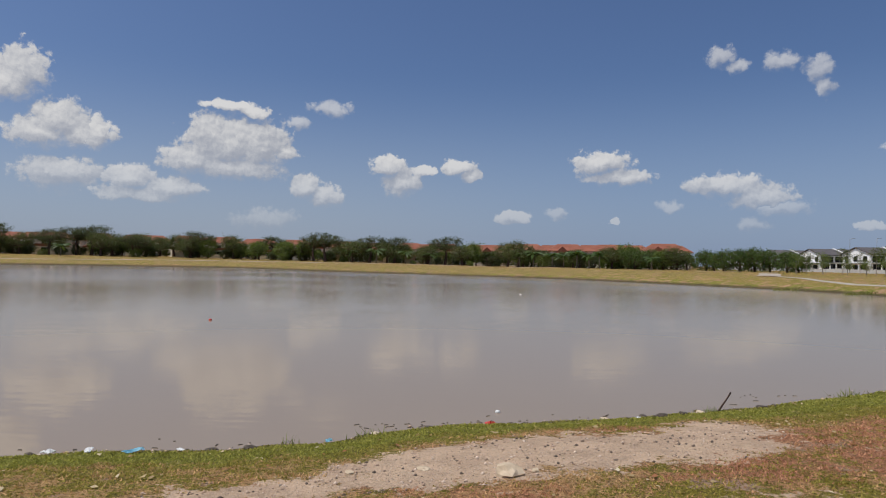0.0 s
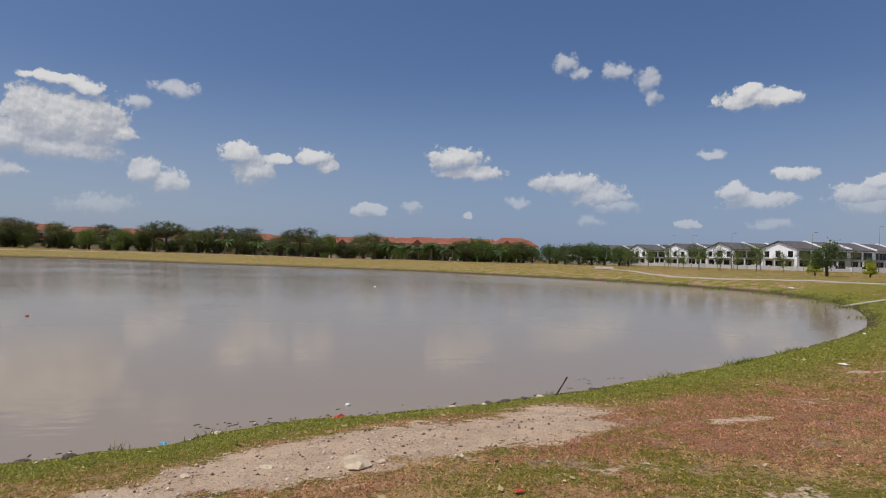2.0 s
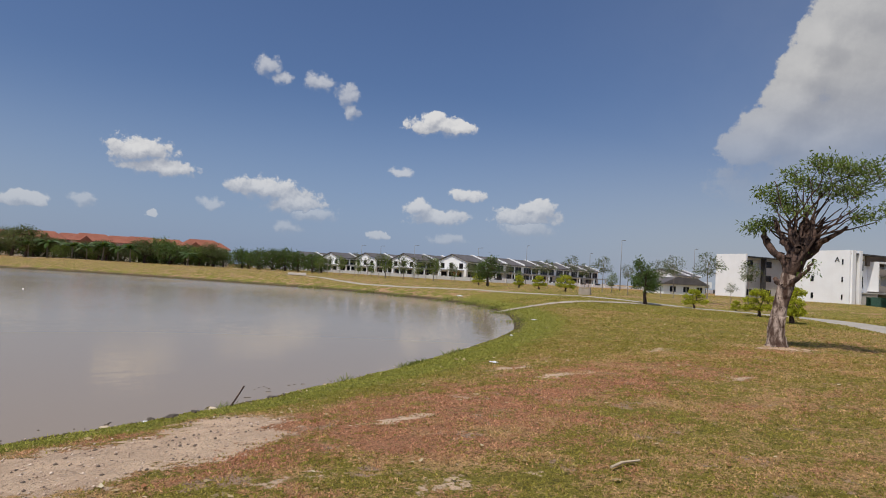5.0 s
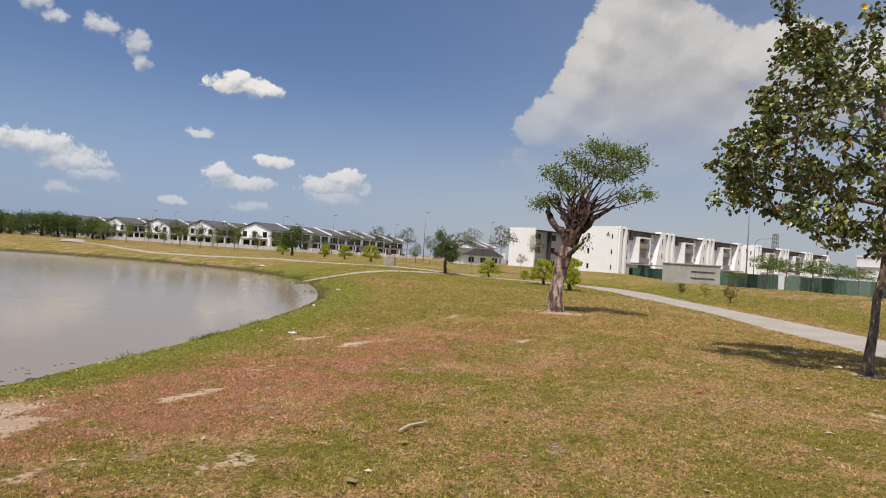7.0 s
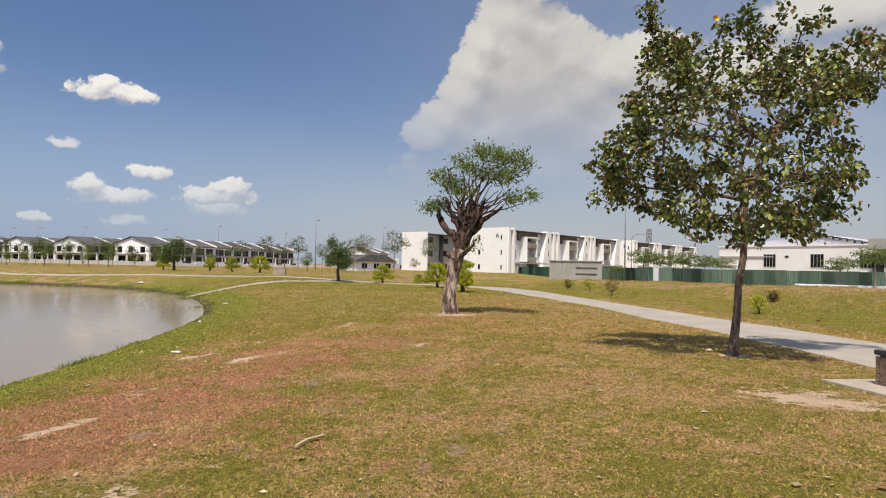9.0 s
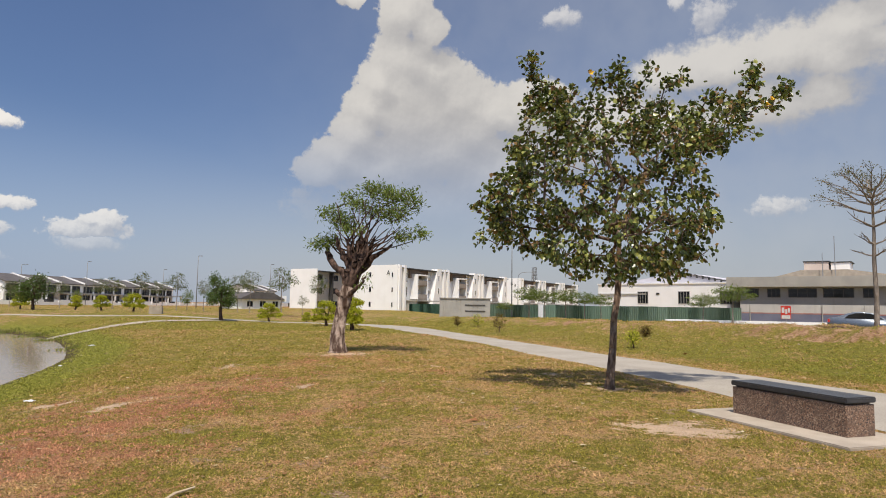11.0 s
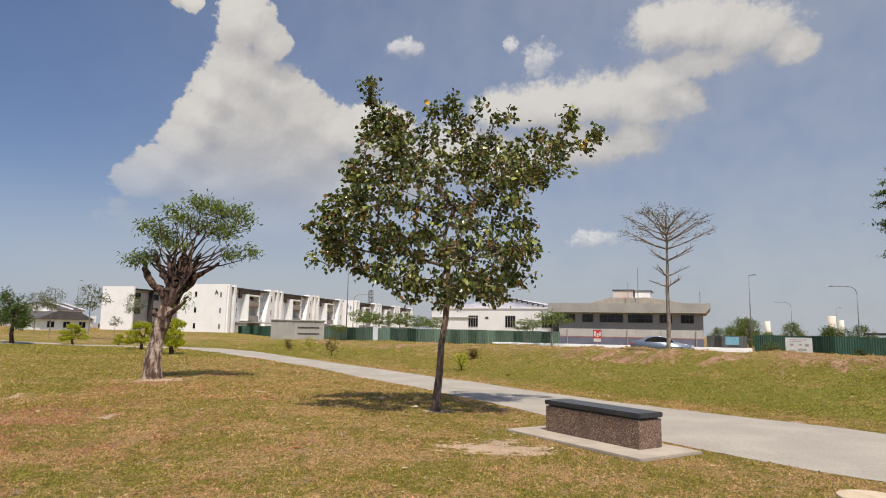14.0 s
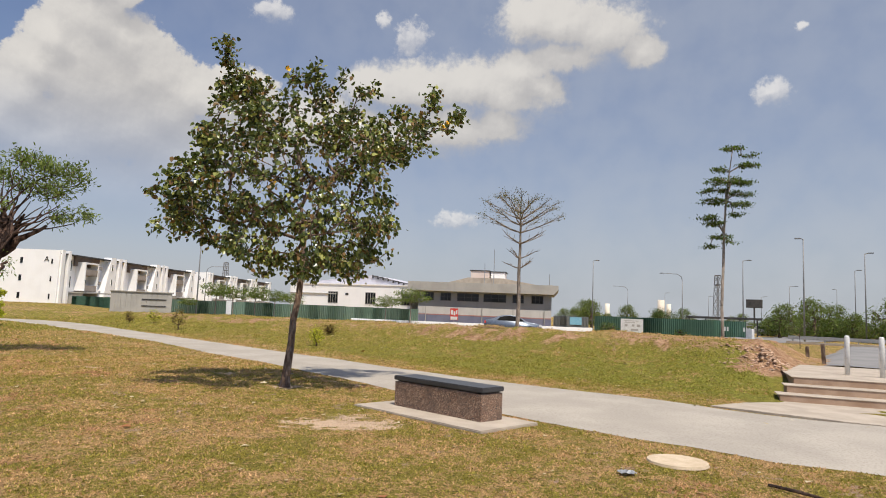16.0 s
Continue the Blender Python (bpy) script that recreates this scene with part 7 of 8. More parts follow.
for k in range(8):
    part("post", boxes((-2.2 + 2.4 * k, -2.08 + 2.4 * k, 0.045, 0.13, -0.4, 0.75)), STEEL, rail)


def street_lamp(m, high, arm=1.6, double=False, label="tall grey steel street lamp", curved=False):
    root = thing("street_lamp", m, label, "street lamp", "street lamps")
    bm = bmesh.new()
    tube(bm, [(0, 0, -0.3), (0, 0, high * 0.5), (0, 0, high)], [0.09, 0.07, 0.05], 8)
    part("pole", bm, POLE_GREY, root, "", True)
    for s in ((1, -1) if double else (1,)):
        bm = bmesh.new()
        if curved:
            tube(bm, [(0, 0, high - 0.02), (s * 0.15, 0, high + 0.5), (s * 0.7, 0, high + 0.9), (s * (arm + 0.6), 0, high + 1.0)], [0.055, 0.05, 0.045, 0.04], 6)
            z = high + 1.0
            x = s * (arm + 0.6)
        else:
            tube(bm, [(0, 0, high - 0.05), (s * arm * 0.6, 0, high + 0.05)], [0.045, 0.04], 6)
            z, x = high + 0.05, s * arm * 0.6
        part("arm", bm, POLE_GREY, root)
        lo, hi = sorted((x, x + s * 0.55))
        part("lamp_head", boxes((lo, hi, -0.14, 0.14, z - 0.05, z + 0.06), bevel=0.02), POLE_GREY, root)
    return root


for az, d, top, arm, curved in ((49.5, 150, 9.4, 0.2, False), (55.0, 158, 8.7, 0.2, False), (57.6, 118, 9.4, 0.2, False), (63.5, 138, 9.5, 0.2, False), (84.7, 78, 10.2, 0.3, False), (85.25, 112, 6.6, 2.0, True),
                                (39.5, 170, 9.0, 1.0, False), (45.2, 160, 8.8, 1.0, False), (34.8, 190, 9.0, 1.0, False), (36.5, 200, 9.5, 1.0, False)):
    street_lamp(pose(*by(az, d, 0), 0, 0, facing(by(az, d))), top, arm, False, "tall thin grey street lamp", curved)
for az, d, top, arm, curved in ((134.9, 70, 9.9, -0.3, False), (138.9, 85, 9.9, 0.5, False), (138.25, 106, 9.6, 0.5, False), (137.06, 160, 9.7, -0.5, False), (130.6, 92, 9.8, 0.8, False), (118.7, 90, 9.4, 0.5, False), (126.0, 100, 7.6, -2.0, True), (121.6, 150, 8.0, -2.0, True),
                                (133.9, 130, 8.6, 1.4, False), (131.9, 190, 9.0, 1.4, False), (124.6, 180, 9.0, 1.0, False), (128.0, 210, 9.5, 1.0, False)):
    lamp = street_lamp(pose(*by(az, d, 0), 0, 0, facing(by(az, d))), top, abs(arm), False, "tall grey street lamp beside the road", curved)
    if arm < 0:
        lamp.matrix_basis = lamp.matrix_basis @ pose(0, 0, 0, 0, 0, 180)
# thin aerial masts on the workshop
for f, z1 in ((0.50, 8.6), (0.57, 10.6), (0.985, 7.4)):
    bm = bmesh.new()
    tube(bm, [(0, 0, 5.7), (0, 0, z1)], [0.06, 0.04], 6)
    mast = part("roof_mast", bm, STEEL)
    mast.matrix_basis = shop.matrix_basis @ pose(g_len * f, 0.4, 0)
    tagged(mast, "thin steel mast on the workshop roof", "mast")


def lattice_tower(m, high, wide):
    root = thing("pylon", m, "far steel lattice pylon", "pylon", "lattice pylons")
    legs = [(-1, -1), (1, -1), (1, 1), (-1, 1)]
    for lx, ly in legs:
        bm = bmesh.new()
        tube(bm, [(lx * wide, ly * wide, -1), (lx * wide * 0.55, ly * wide * 0.55, high)], 0.12, 4)
        part("leg", bm, POLE_GREY, root)
    bm = bmesh.new()
    n = 7
    for k in range(n):
        z0, z1 = high * k / n, high * (k + 1) / n
        r0, r1 = wide * (1 - 0.45 * k / n), wide * (1 - 0.45 * (k + 1) / n)
        for a in range(4):
            (x0, y0), (x1, y1) = legs[a], legs[(a + 1) % 4]
            tube(bm, [(x0 * r0, y0 * r0, z0), (x1 * r1, y1 * r1, z1)], 0.06, 4)
            tube(bm, [(x1 * r0, y1 * r0, z0), (x0 * r1, y0 * r1, z1)], 0.06, 4)
            tube(bm, [(x0 * r1, y0 * r1, z1), (x1 * r1, y1 * r1, z1)], 0.06, 4)
    part("bracing", bm, POLE_GREY, root)
    for z in (high * 0.82, high):
        part("crossarm", boxes((-wide * 1.1, wide * 1.1, -0.15, 0.15, z - 0.2, z + 0.2)), POLE_GREY, root)
    return root


lattice_tower(pose(*by(128.7, 250, 0)), 18.6, 1.3)
lattice_tower(pose(*by(86.7, 330, 0), 0, 0, 30), 21.5, 1.5)
board = thing("billboard", pose(*by(131.4, 135, 0), 0, 0, facing(by(131.4, 135))), "dark billboard on posts beyond the hoarding", "billboard")
part("panel", boxes((-1.4, 1.4, -0.2, 0.2, 4.7, 6.3)), DARK_STEEL, board)
part("post", boxes((-0.15, 0.15, -0.1, 0.1, -0.5, 4.7)), DARK_STEEL, board)
for az, d, w, h in ((124.3, 210, 1.1, 8.0), (124.9, 215, 0.7, 7.0), (119.9, 220, 0.8, 6.6)):
    bm = bmesh.new()
    bmesh.ops.create_cone(bm, cap_ends=True, segments=20, radius1=w, radius2=w * 0.95, depth=h)
    tank = part("storage_tank", bm, CREAM_PAINT, None, "", True)
    tank.matrix_basis = pose(*by(az, d, h / 2))
    tagged(tank, "far pale upright storage tank", "tank", "far tanks")
site = thing("site_canopy", pose(*by(129.3, 86, 0), 0, 0, facing(by(129.3, 86))), "dark site canopy behind the green hoarding", "canopy")
part("roof", boxes((-4.5, 4.0, -0.4, 2.5, 2.1, 2.35), bevel=0.03), DARK_STEEL, site)
for k in range(5):
    part("post", boxes((-4.2 + 1.9 * k, -4.05 + 1.9 * k, -0.1, 0.05, -0.3, 2.1)), DARK_STEEL, site)


def build_car(m, label, paint, profile, glass_line, length, width, name):
    root = thing(name, m, label, "car", "parked cars")
    bm = bmesh.new()
    prism(bm, profile, -width / 2, width / 2)
    bmesh.ops.recalc_face_normals(bm, faces=bm.faces)
    bmesh.ops.bevel(bm, geom=list(bm.edges), offset=0.06, segments=2, affect="EDGES")
    part("body", bm, paint, root, "", True)
    for y in (-width / 2 - 0.012, width / 2 + 0.004):
        bm = bmesh.new()
        prism(bm, glass_line, y, y + 0.008)
        bmesh.ops.recalc_face_normals(bm, faces=bm.faces)
        part("side_window", bm, PANE, root)
    for x in (length * 0.19, length * 0.80):
        for y in (-width / 2 - 0.02, width / 2 - 0.18):
            bm = bmesh.new()
            tube(bm, [(x, y, 0.32), (x, y + 0.2, 0.32)], 0.32, 18)
            wheel = part("wheel", bm, TYRE, root, "", True)
            bm = bmesh.new()
            tube(bm, [(x, y - 0.012, 0.32), (x, y + 0.212, 0.32)], 0.19, 12)
            part("rim", bm, STEEL, wheel)
    part("tail_lamp", boxes((-0.02, 0.1, -width / 2 - 0.01, -width / 2 + 0.25, 0.75, 0.95)), RED_PAINT, root)
    part("headlamp", boxes((length - 0.2, length - 0.02, -width / 2 - 0.01, -width / 2 + 0.25, 0.62, 0.78)), WHITE_PLASTIC, root)
    return root


SEDAN = [(0.0, 0.35), (4.5, 0.35), (4.5, 0.66), (4.38, 0.78), (3.9, 0.88), (3.35, 0.96), (2.95, 1.20), (2.55, 1.38), (2.1, 1.45), (1.6, 1.44), (1.15, 1.32), (0.72, 1.10), (0.12, 1.02), (0.0, 0.8)]
SEDAN_GLASS = [(0.95, 1.02), (3.15, 0.98), (2.85, 1.18), (2.5, 1.32), (2.1, 1.38), (1.62, 1.37), (1.2, 1.25)]
SUV = [(0.0, 0.4), (4.4, 0.4), (4.4, 0.85), (4.2, 0.98), (3.3, 1.08), (2.6, 1.6), (0.5, 1.66), (0.05, 1.1)]
SUV_GLASS = [(0.5, 1.1), (3.15, 1.1), (2.55, 1.52), (0.65, 1.56)]
p = by(109.4, 52)
build_car(pose(p.x, p.y, 0.10, 0, 0, facing(by(111.3, 51), 4)), "blue-grey saloon car parked behind the berm", CAR_SILVER, SEDAN, SEDAN_GLASS, 4.5, 1.75, "saloon_car")
p = by(131.4, 104)
build_car(pose(p.x, p.y, -0.1, 0, 0, facing(by(132.45, 104), -8)), "white hatchback car on the road beyond the berm", CAR_WHITE, SUV, SUV_GLASS, 4.4, 1.8, "hatchback_car")

p = by(54.6, 60.0)
drain = thing("drain_box", stand(p, 30), "open concrete drain box beside the lakeside walk", "drain box")
part("wall", boxes((-0.75, 0.75, -0.5, -0.36, -0.2, 0.62), bevel=0.02), CONCRETE, drain)
part("wall", boxes((-0.75, 0.75, 0.36, 0.5, -0.2, 0.62), bevel=0.02), CONCRETE, drain)
part("end_wall", boxes((-0.75, -0.61, -0.355, 0.355, -0.2, 0.58), bevel=0.02), CONCRETE, drain)
part("end_wall", boxes((0.61, 0.75, -0.355, 0.355, -0.2, 0.58), bevel=0.02), CONCRETE, drain)
part("lid", boxes((-0.7, 0.1, -0.48, 0.48, 0.625, 0.70), bevel=0.01), CONCRETE, drain, "pale concrete lid slab")

# ---- small things on the ground ----


def lump(bm, r, squash, seed):
    """An uneven stone."""
    rng = random.Random(seed)
    bmesh.ops.create_icosphere(bm, subdivisions=2, radius=r)
    off = Vector((rng.random() * 9, rng.random() * 9, rng.random() * 9))
    sx, sy = rng.uniform(0.8, 1.3), rng.uniform(0.7, 1.1)
    for v in bm.verts:
        k = 1 + 0.55 * noise.noise(v.co / r * 1.1 + off)
        v.co = Vector((v.co.x * k * sx, v.co.y * k * sy, v.co.z * k * squash))
    return bm


STONES = ((2.62, 4.28, 0.115, 0.62, PALE_STONE, "pale limestone lump at the gravel edge"), (1.9, 4.62, 0.06, 0.35, PALE_STONE, "small pale stone in the gravel"), (-0.6, 6.7, 0.075, 0.45, DARK_STONE, "brown stone at the water's edge"),
          (-0.15, 6.72, 0.07, 0.5, DARK_STONE, "small dark stone at the water's edge"), (5.85, 8.38, 0.075, 0.45, DARK_STONE, "dark stone at the water's edge"), (5.5, 8.3, 0.085, 0.4, DARK_STONE, "dark stone at the water's edge"),
          (5.2, 8.28, 0.08, 0.5, DARK_STONE, "small dark stone at the water's edge"), (-2.5, 6.3, 0.07, 0.6, DARK_STONE, "small dark stone at the water's edge"), (6.15, 8.45, 0.07, 0.5, PALE_STONE, "small pale stone at the water's edge"),
          (4.6, 8.22, 0.06, 0.5, PALE_STONE, "small pale stone at the water's edge"), (1.3, 7.35, 0.06, 0.5, PALE_STONE, "small pale stone at the water's edge"), (2.0, 7.7, 0.05, 0.5, DARK_STONE, "small dark stone at the water's edge"),
          (2.85, 4.36, 0.05, 0.5, PALE_STONE, "small pale stone in the gravel"), (1.25, 4.55, 0.045, 0.35, PALE_STONE, "small pale stone in the gravel"), (7.4, 9.0, 0.07, 0.5, DARK_STONE, "small dark stone at the water's edge"))
for k, (x, y, r, sq, mat, label) in enumerate(STONES):
    ob = part("stone", lump(bmesh.new(), r, sq, k), mat)
    ob.matrix_basis = pose(x, y, max(WATER_Z, land_z(x, y)) + r * sq * 0.35, 0, 0, 37 * k)
    tagged(ob, label, "stone", "stones on the shore")

# stick standing in the shallows
bm = bmesh.new()
tube(bm, [(-0.05, 0.02, -0.1), (0.06, -0.03, 0.11), (0.13, -0.06, 0.24), (0.18, -0.08, 0.34)], [0.016, 0.015, 0.013, 0.014], 6)
ob = part("stick", bm, BARK_DARK)
ob.matrix_basis = pose(6.5, 8.66, land_z(6.5, 8.66))
tagged(ob, "dark bare stick leaning out of the shore", "stick")
bm = bmesh.new()
tube(bm, [(0, 0, 0.02), (-0.3, -0.05, 0.035), (-0.6, -0.14, 0.03)], [0.014, 0.017, 0.01], 6)
ob = part("stick", bm, BARK_DARK)
ob.matrix_basis = pose(7.6, -6.08, land_z(7.6, -6.08))
tagged(ob, "dark fallen stick lying in the grass", "stick")
bm = bmesh.new()
tube(bm, [(-0.2, 0, 0.03), (0.0, 0.02, 0.035), (0.22, -0.02, 0.03)], [0.012, 0.014, 0.009], 6)
ob = part("stick", bm, PALE_STONE)
ob.matrix_basis = pose(7.15, 2.1, land_z(7.15, 2.1))
tagged(ob, "pale dry stick lying in the grass", "stick")


def crumpled(w, d, h, seed):
    """A crushed bag or wrapper."""
    rng = random.Random(seed)
    bm = bmesh.new()
    bmesh.ops.create_grid(bm, x_segments=7, y_segments=7, size=0.5)
    for v in bm.verts:
        k = 1 - 1.6 * max(abs(v.co.x), abs(v.co.y)) ** 2
        v.co = Vector((v.co.x * w + rng.uniform(-0.06, 0.06) * w, v.co.y * d + rng.uniform(-0.06, 0.06) * d, h * max(0.0, k) * rng.uniform(0.3, 1.0) + 0.004))
    bmesh.ops.solidify(bm, geom=list(bm.faces), thickness=0.003)
    return bm


LITTER = ((3.62, 3.15, 0.075, 0.05, 0.025, RED_PAINT, "crushed red drink carton on the grass"), (-1.4, 6.42, 0.22, 0.1, 0.05, BLUE_PLASTIC, "light blue plastic bag at the water's edge"), (-1.9, 6.4, 0.2, 0.08, 0.03, WHITE_PLASTIC, "white plastic litter at the water's edge"),
          (-2.25, 6.22, 0.13, 0.09, 0.06, WHITE_PLASTIC, "white plastic cup lying at the shore"), (2.85, 7.62, 0.13, 0.1, 0.05, RED_PAINT, "faded red litter at the water's edge"), (8.1, -4.85, 0.16, 0.12, 0.04, STEEL, "crumpled clear plastic bag on the grass"),
          (-0.9, 6.5, 0.1, 0.06, 0.03, WHITE_PLASTIC, "white scrap at the water's edge"), (0.75, 7.0, 0.08, 0.08, 0.06, BLUE_PLASTIC, "pale green plastic scrap at the water's edge"), (5.0, 7.9, 0.1, 0.05, 0.02, WHITE_PLASTIC, "white scrap on the shore grass"),
          (12.2, 8.4, 0.16, 0.1, 0.05, WHITE_PLASTIC, "white litter on the lake bank"), (28.0, 20.4, 0.3, 0.15, 0.08, WHITE_PLASTIC, "white litter on the lake bank"), (20.2, 15.0, 0.2, 0.1, 0.05, WHITE_PLASTIC, "white litter on the lake bank"),
          (42.4, 41.0, 0.5, 0.3, 0.15, WHITE_PLASTIC, "white litter on the far bank"))
for k, (x, y, w, d, h, mat, label) in enumerate(LITTER):
    ob = part("litter", crumpled(w, d, h, k), mat)
    ob.matrix_basis = pose(x, y, max(land_z(x, y), WATER_Z) + 0.012, 0, 0, 53 * k)
    tagged(ob, label, "litter", "litter on the shore")
for x, y, r, mat, label in ((-5.8, 23.1, 0.06, RED_PAINT, "small red float on the lake"), (9.5, 45.4, 0.06, WHITE_PLASTIC, "small white float on the lake"), (3.1, 8.75, 0.04, WHITE_PLASTIC, "small white scrap floating by the shore")):
    bm = bmesh.new()
    bmesh.ops.create_uvsphere(bm, u_segments=16, v_segments=10, radius=r)
    for v in bm.verts:
        v.co.z *= 0.7
    ob = part("float", bm, mat, None, "", True)
    ob.matrix_basis = pose(x, y, WATER_Z + r * 0.3)
    tagged(ob, label, "float")


def stuff_mesh(name, verts, faces, material, label, category, masks=None):
    me = bpy.data.meshes.new(name)
    n, k = len(faces), faces.shape[1]
    me.vertices.add(len(verts))
    me.vertices.foreach_set("co", np.asarray(verts, np.float32).ravel())
    me.loops.add(n * k)
    me.loops.foreach_set("vertex_index", faces.ravel().astype(np.int32))
    me.polygons.add(n)
    me.polygons.foreach_set("loop_start", np.arange(0, n * k, k).astype(np.int32))
    me.update(calc_edges=True)
    for key, values in (masks or {}).items():
        at = me.attributes.new(key, "FLOAT", "POINT")
        at.data.foreach_set("value", np.repeat(np.clip(values, 0, 1), len(verts) // len(values)).astype(np.float32))
    return tagged(hang(name, me, material), label, category, kind="stuff")


def on_lawn(x, y):
    z, d, po, k = land(x, y)
    g = np.array(GRAVEL)
    gd, _ = segments_distance(x, y, g, True)
    in_gravel = inside(x, y, g) & (gd > 0.12)
    ring = np.concatenate([PATH_IN, PATH_OUT[::-1]])
    on_path = inside(x, y, ring)
    rx, ry = (x - 11.83), (y + 3.96)
    ca, sa = math.cos(radians(b_turn)), math.sin(radians(b_turn))
    on_slab = (np.abs(rx * ca + ry * sa) < 1.38) & (np.abs(-rx * sa + ry * ca) < 0.64)
    on_cover = np.hypot(x - 8.49, y + 5.70) < 0.33
    ax, ay = x - 13.15, y + 11.35
    along, across = -ax * 0.61 - ay * 0.79, ax * 0.79 - ay * 0.61
    on_steps_area = ((along > -0.9 - 0.2 * across) & (across > -2.6) & (across < 0.2)) | ((along > -0.05) & (across >= 0.35))
    return z, d, po, k, ~(in_gravel | on_path | on_slab | on_cover | on_steps_area) & (d > 0.05)


def blades(rng, x, y, z, high, wide, lean=0.5):
    n = len(x)
    a = rng.random(n) * 2 * math.pi
    h = high * (0.5 + rng.random(n))
    w = wide * (0.6 + 0.8 * rng.random(n))
    lx, ly = rng.normal(size=n) * lean * h, rng.normal(size=n) * lean * h
    v = np.empty((n, 3, 3))
    v[:, 0] = np.stack([x - np.cos(a) * w, y - np.sin(a) * w, z - 0.004], 1)
    v[:, 1] = np.stack([x + np.cos(a) * w, y + np.sin(a) * w, z - 0.004], 1)
    v[:, 2] = np.stack([x + lx, y + ly, z + h], 1)
    return v.reshape(-1, 3), np.arange(n * 3).reshape(n, 3)


def sow(seed, count, r0, r1, az0=-42, az1=146):
    rng = np.random.default_rng(seed)
    r = r0 + (r1 - r0) * rng.random(count) ** 1.25
    az = np.radians(az0 + (az1 - az0) * rng.random(count))
    return rng, STAND.x + r * np.sin(az), STAND.y + r * np.cos(az)


def lay_turf(rng, x, y, high, wide, lean, names, gain=1.0):
    """Blades on the lawn, thick or thin in patches, sorted by zone: plain, fresh, dead."""
    z, d, po, k, ok = on_lawn(x, y)
    masks = turf_masks(x, y, d, po, k)
    thick = wave(x, y, 1.9, 2.0) + 0.6 * wave(x, y, 5.3, 1.0) + rng.normal(size=len(x)) * 0.45
    ok &= ((thick > -0.55) | (d < 2)) & (masks["bare"] + rng.normal(size=len(x)) * 0.16 < 0.42) & (masks["clay"] + rng.normal(size=len(x)) * 0.3 < 0.75)
    dead = ok & (masks["russet"] > 0.3) & (d > 1.4)
    fresh = ok & ~dead & (masks["lush"] > 0.2)
    far = np.hypot(x - STAND.x, y - STAND.y)
    h, w = high + 0.0009 * gain * far, wide + 0.0005 * gain * far
    for zone, (name, label) in zip((ok & ~dead & ~fresh, fresh, dead), names):
        if not zone.any():
            continue
        v, f = blades(rng, x[zone], y[zone], z[zone], h[zone], w[zone], lean)
        stuff_mesh(name, v, f, GRASS_BLADES, label, "grass", {key: masks[key][zone] for key in ("lush", "russet")})


rng, x, y = sow(101, 520000, 2.3, 20)
lay_turf(rng, x, y, 0.010, 0.0062, 0.85, (("grass", "short dry green and straw-coloured grass blades"), ("shore_grass", "fresh green grass along the shore and the berm foot"), ("dead_grass", "russet dead grass in worn patches")))
rng, x, y = sow(102, 230000, 15, 52, 34, 146)
lay_turf(rng, x, y, 0.012, 0.007, 0.8, (("grass_tufts", "straw and green grass tufts farther out on the lawn"), ("berm_grass", "clumped green grass on the berm slope"), ("dead_grass_tufts", "russet dead grass tufts farther out")))

rng, x, y = sow(103, 80000, 42, 235, -37, 80)
lay_turf(rng, x, y, 0.03, 0.006, 0.9, (("far_grass", "olive and straw grass on the far banks"), ("far_fresh_grass", "greener grass along the far shore"), ("far_dead_grass", "russet dead grass on the far banks")), 0.5)

# taller weeds at the shore
rng = np.random.default_rng(5)
wx, wy = [], []
for cx, cy, r, n in ((12.15, 11.1, 0.2, 150), (12.6, 11.3, 0.1, 40), (14.75, 12.45, 0.16, 80), (15.3, 12.75, 0.12, 40), (0.25, 7.0, 0.06, 14), (1.2, 7.3, 0.12, 24), (6.4, 8.6, 0.1, 50), (28.2, 21.6, 0.5, 120), (33.5, 27.7, 0.6, 160), (36.5, 31.6, 0.7, 200), (39.0, 36.4, 0.7, 200), (40.5, 41.0, 0.8, 220), (41.0, 48.0, 0.8, 220), (41.2, 54.0, 0.8, 220), (39.4, 62.0, 0.8, 200), (9.6, 10.15, 0.2, 40)):
    wx.append(cx + rng.normal(size=n) * r), wy.append(cy + rng.normal(size=n) * r * 0.6)
wx, wy = np.concatenate(wx), np.concatenate(wy)
wz = np.maximum(land(wx, wy)[0], WATER_Z)
v, f = blades(rng, wx, wy, wz, 0.07 + 0.0016 * np.hypot(wx - 2, wy), 0.004 + 0.0004 * np.hypot(wx, wy), 0.6)
stuff_mesh("weeds", v, f, SHORE_GRASS, "tufts of taller green weeds at the water's edge", "weeds")

# fallen leaves
rng, x, y = sow(77, 1500, 2.6, 34)
z, d, po, k, ok = on_lawn(x, y)
ok = ok | ((po < 0) & (po > -3) & (rng.random(len(x)) < 0.25))
x, y, z = x[ok], y[ok], z[ok]
tx, ty = 13.5 + rng.normal(size=90) * 3.0, -1.5 + rng.normal(size=90) * 2.5
x, y = np.concatenate([x, tx]), np.concatenate([y, ty])
z = land(x, y)[0]
n = len(x)
a = rng.random(n) * 2 * math.pi
big = rng.random(n) < 0.07
s = 0.012 + 0.026 * rng.random(n) ** 2 + np.where(big, 0.03, 0.0) + 0.0013 * np.hypot(x - STAND.x, y - STAND.y)
tilt = rng.normal(size=(n, 4)) * 0.35
v = np.empty((n, 4, 3))
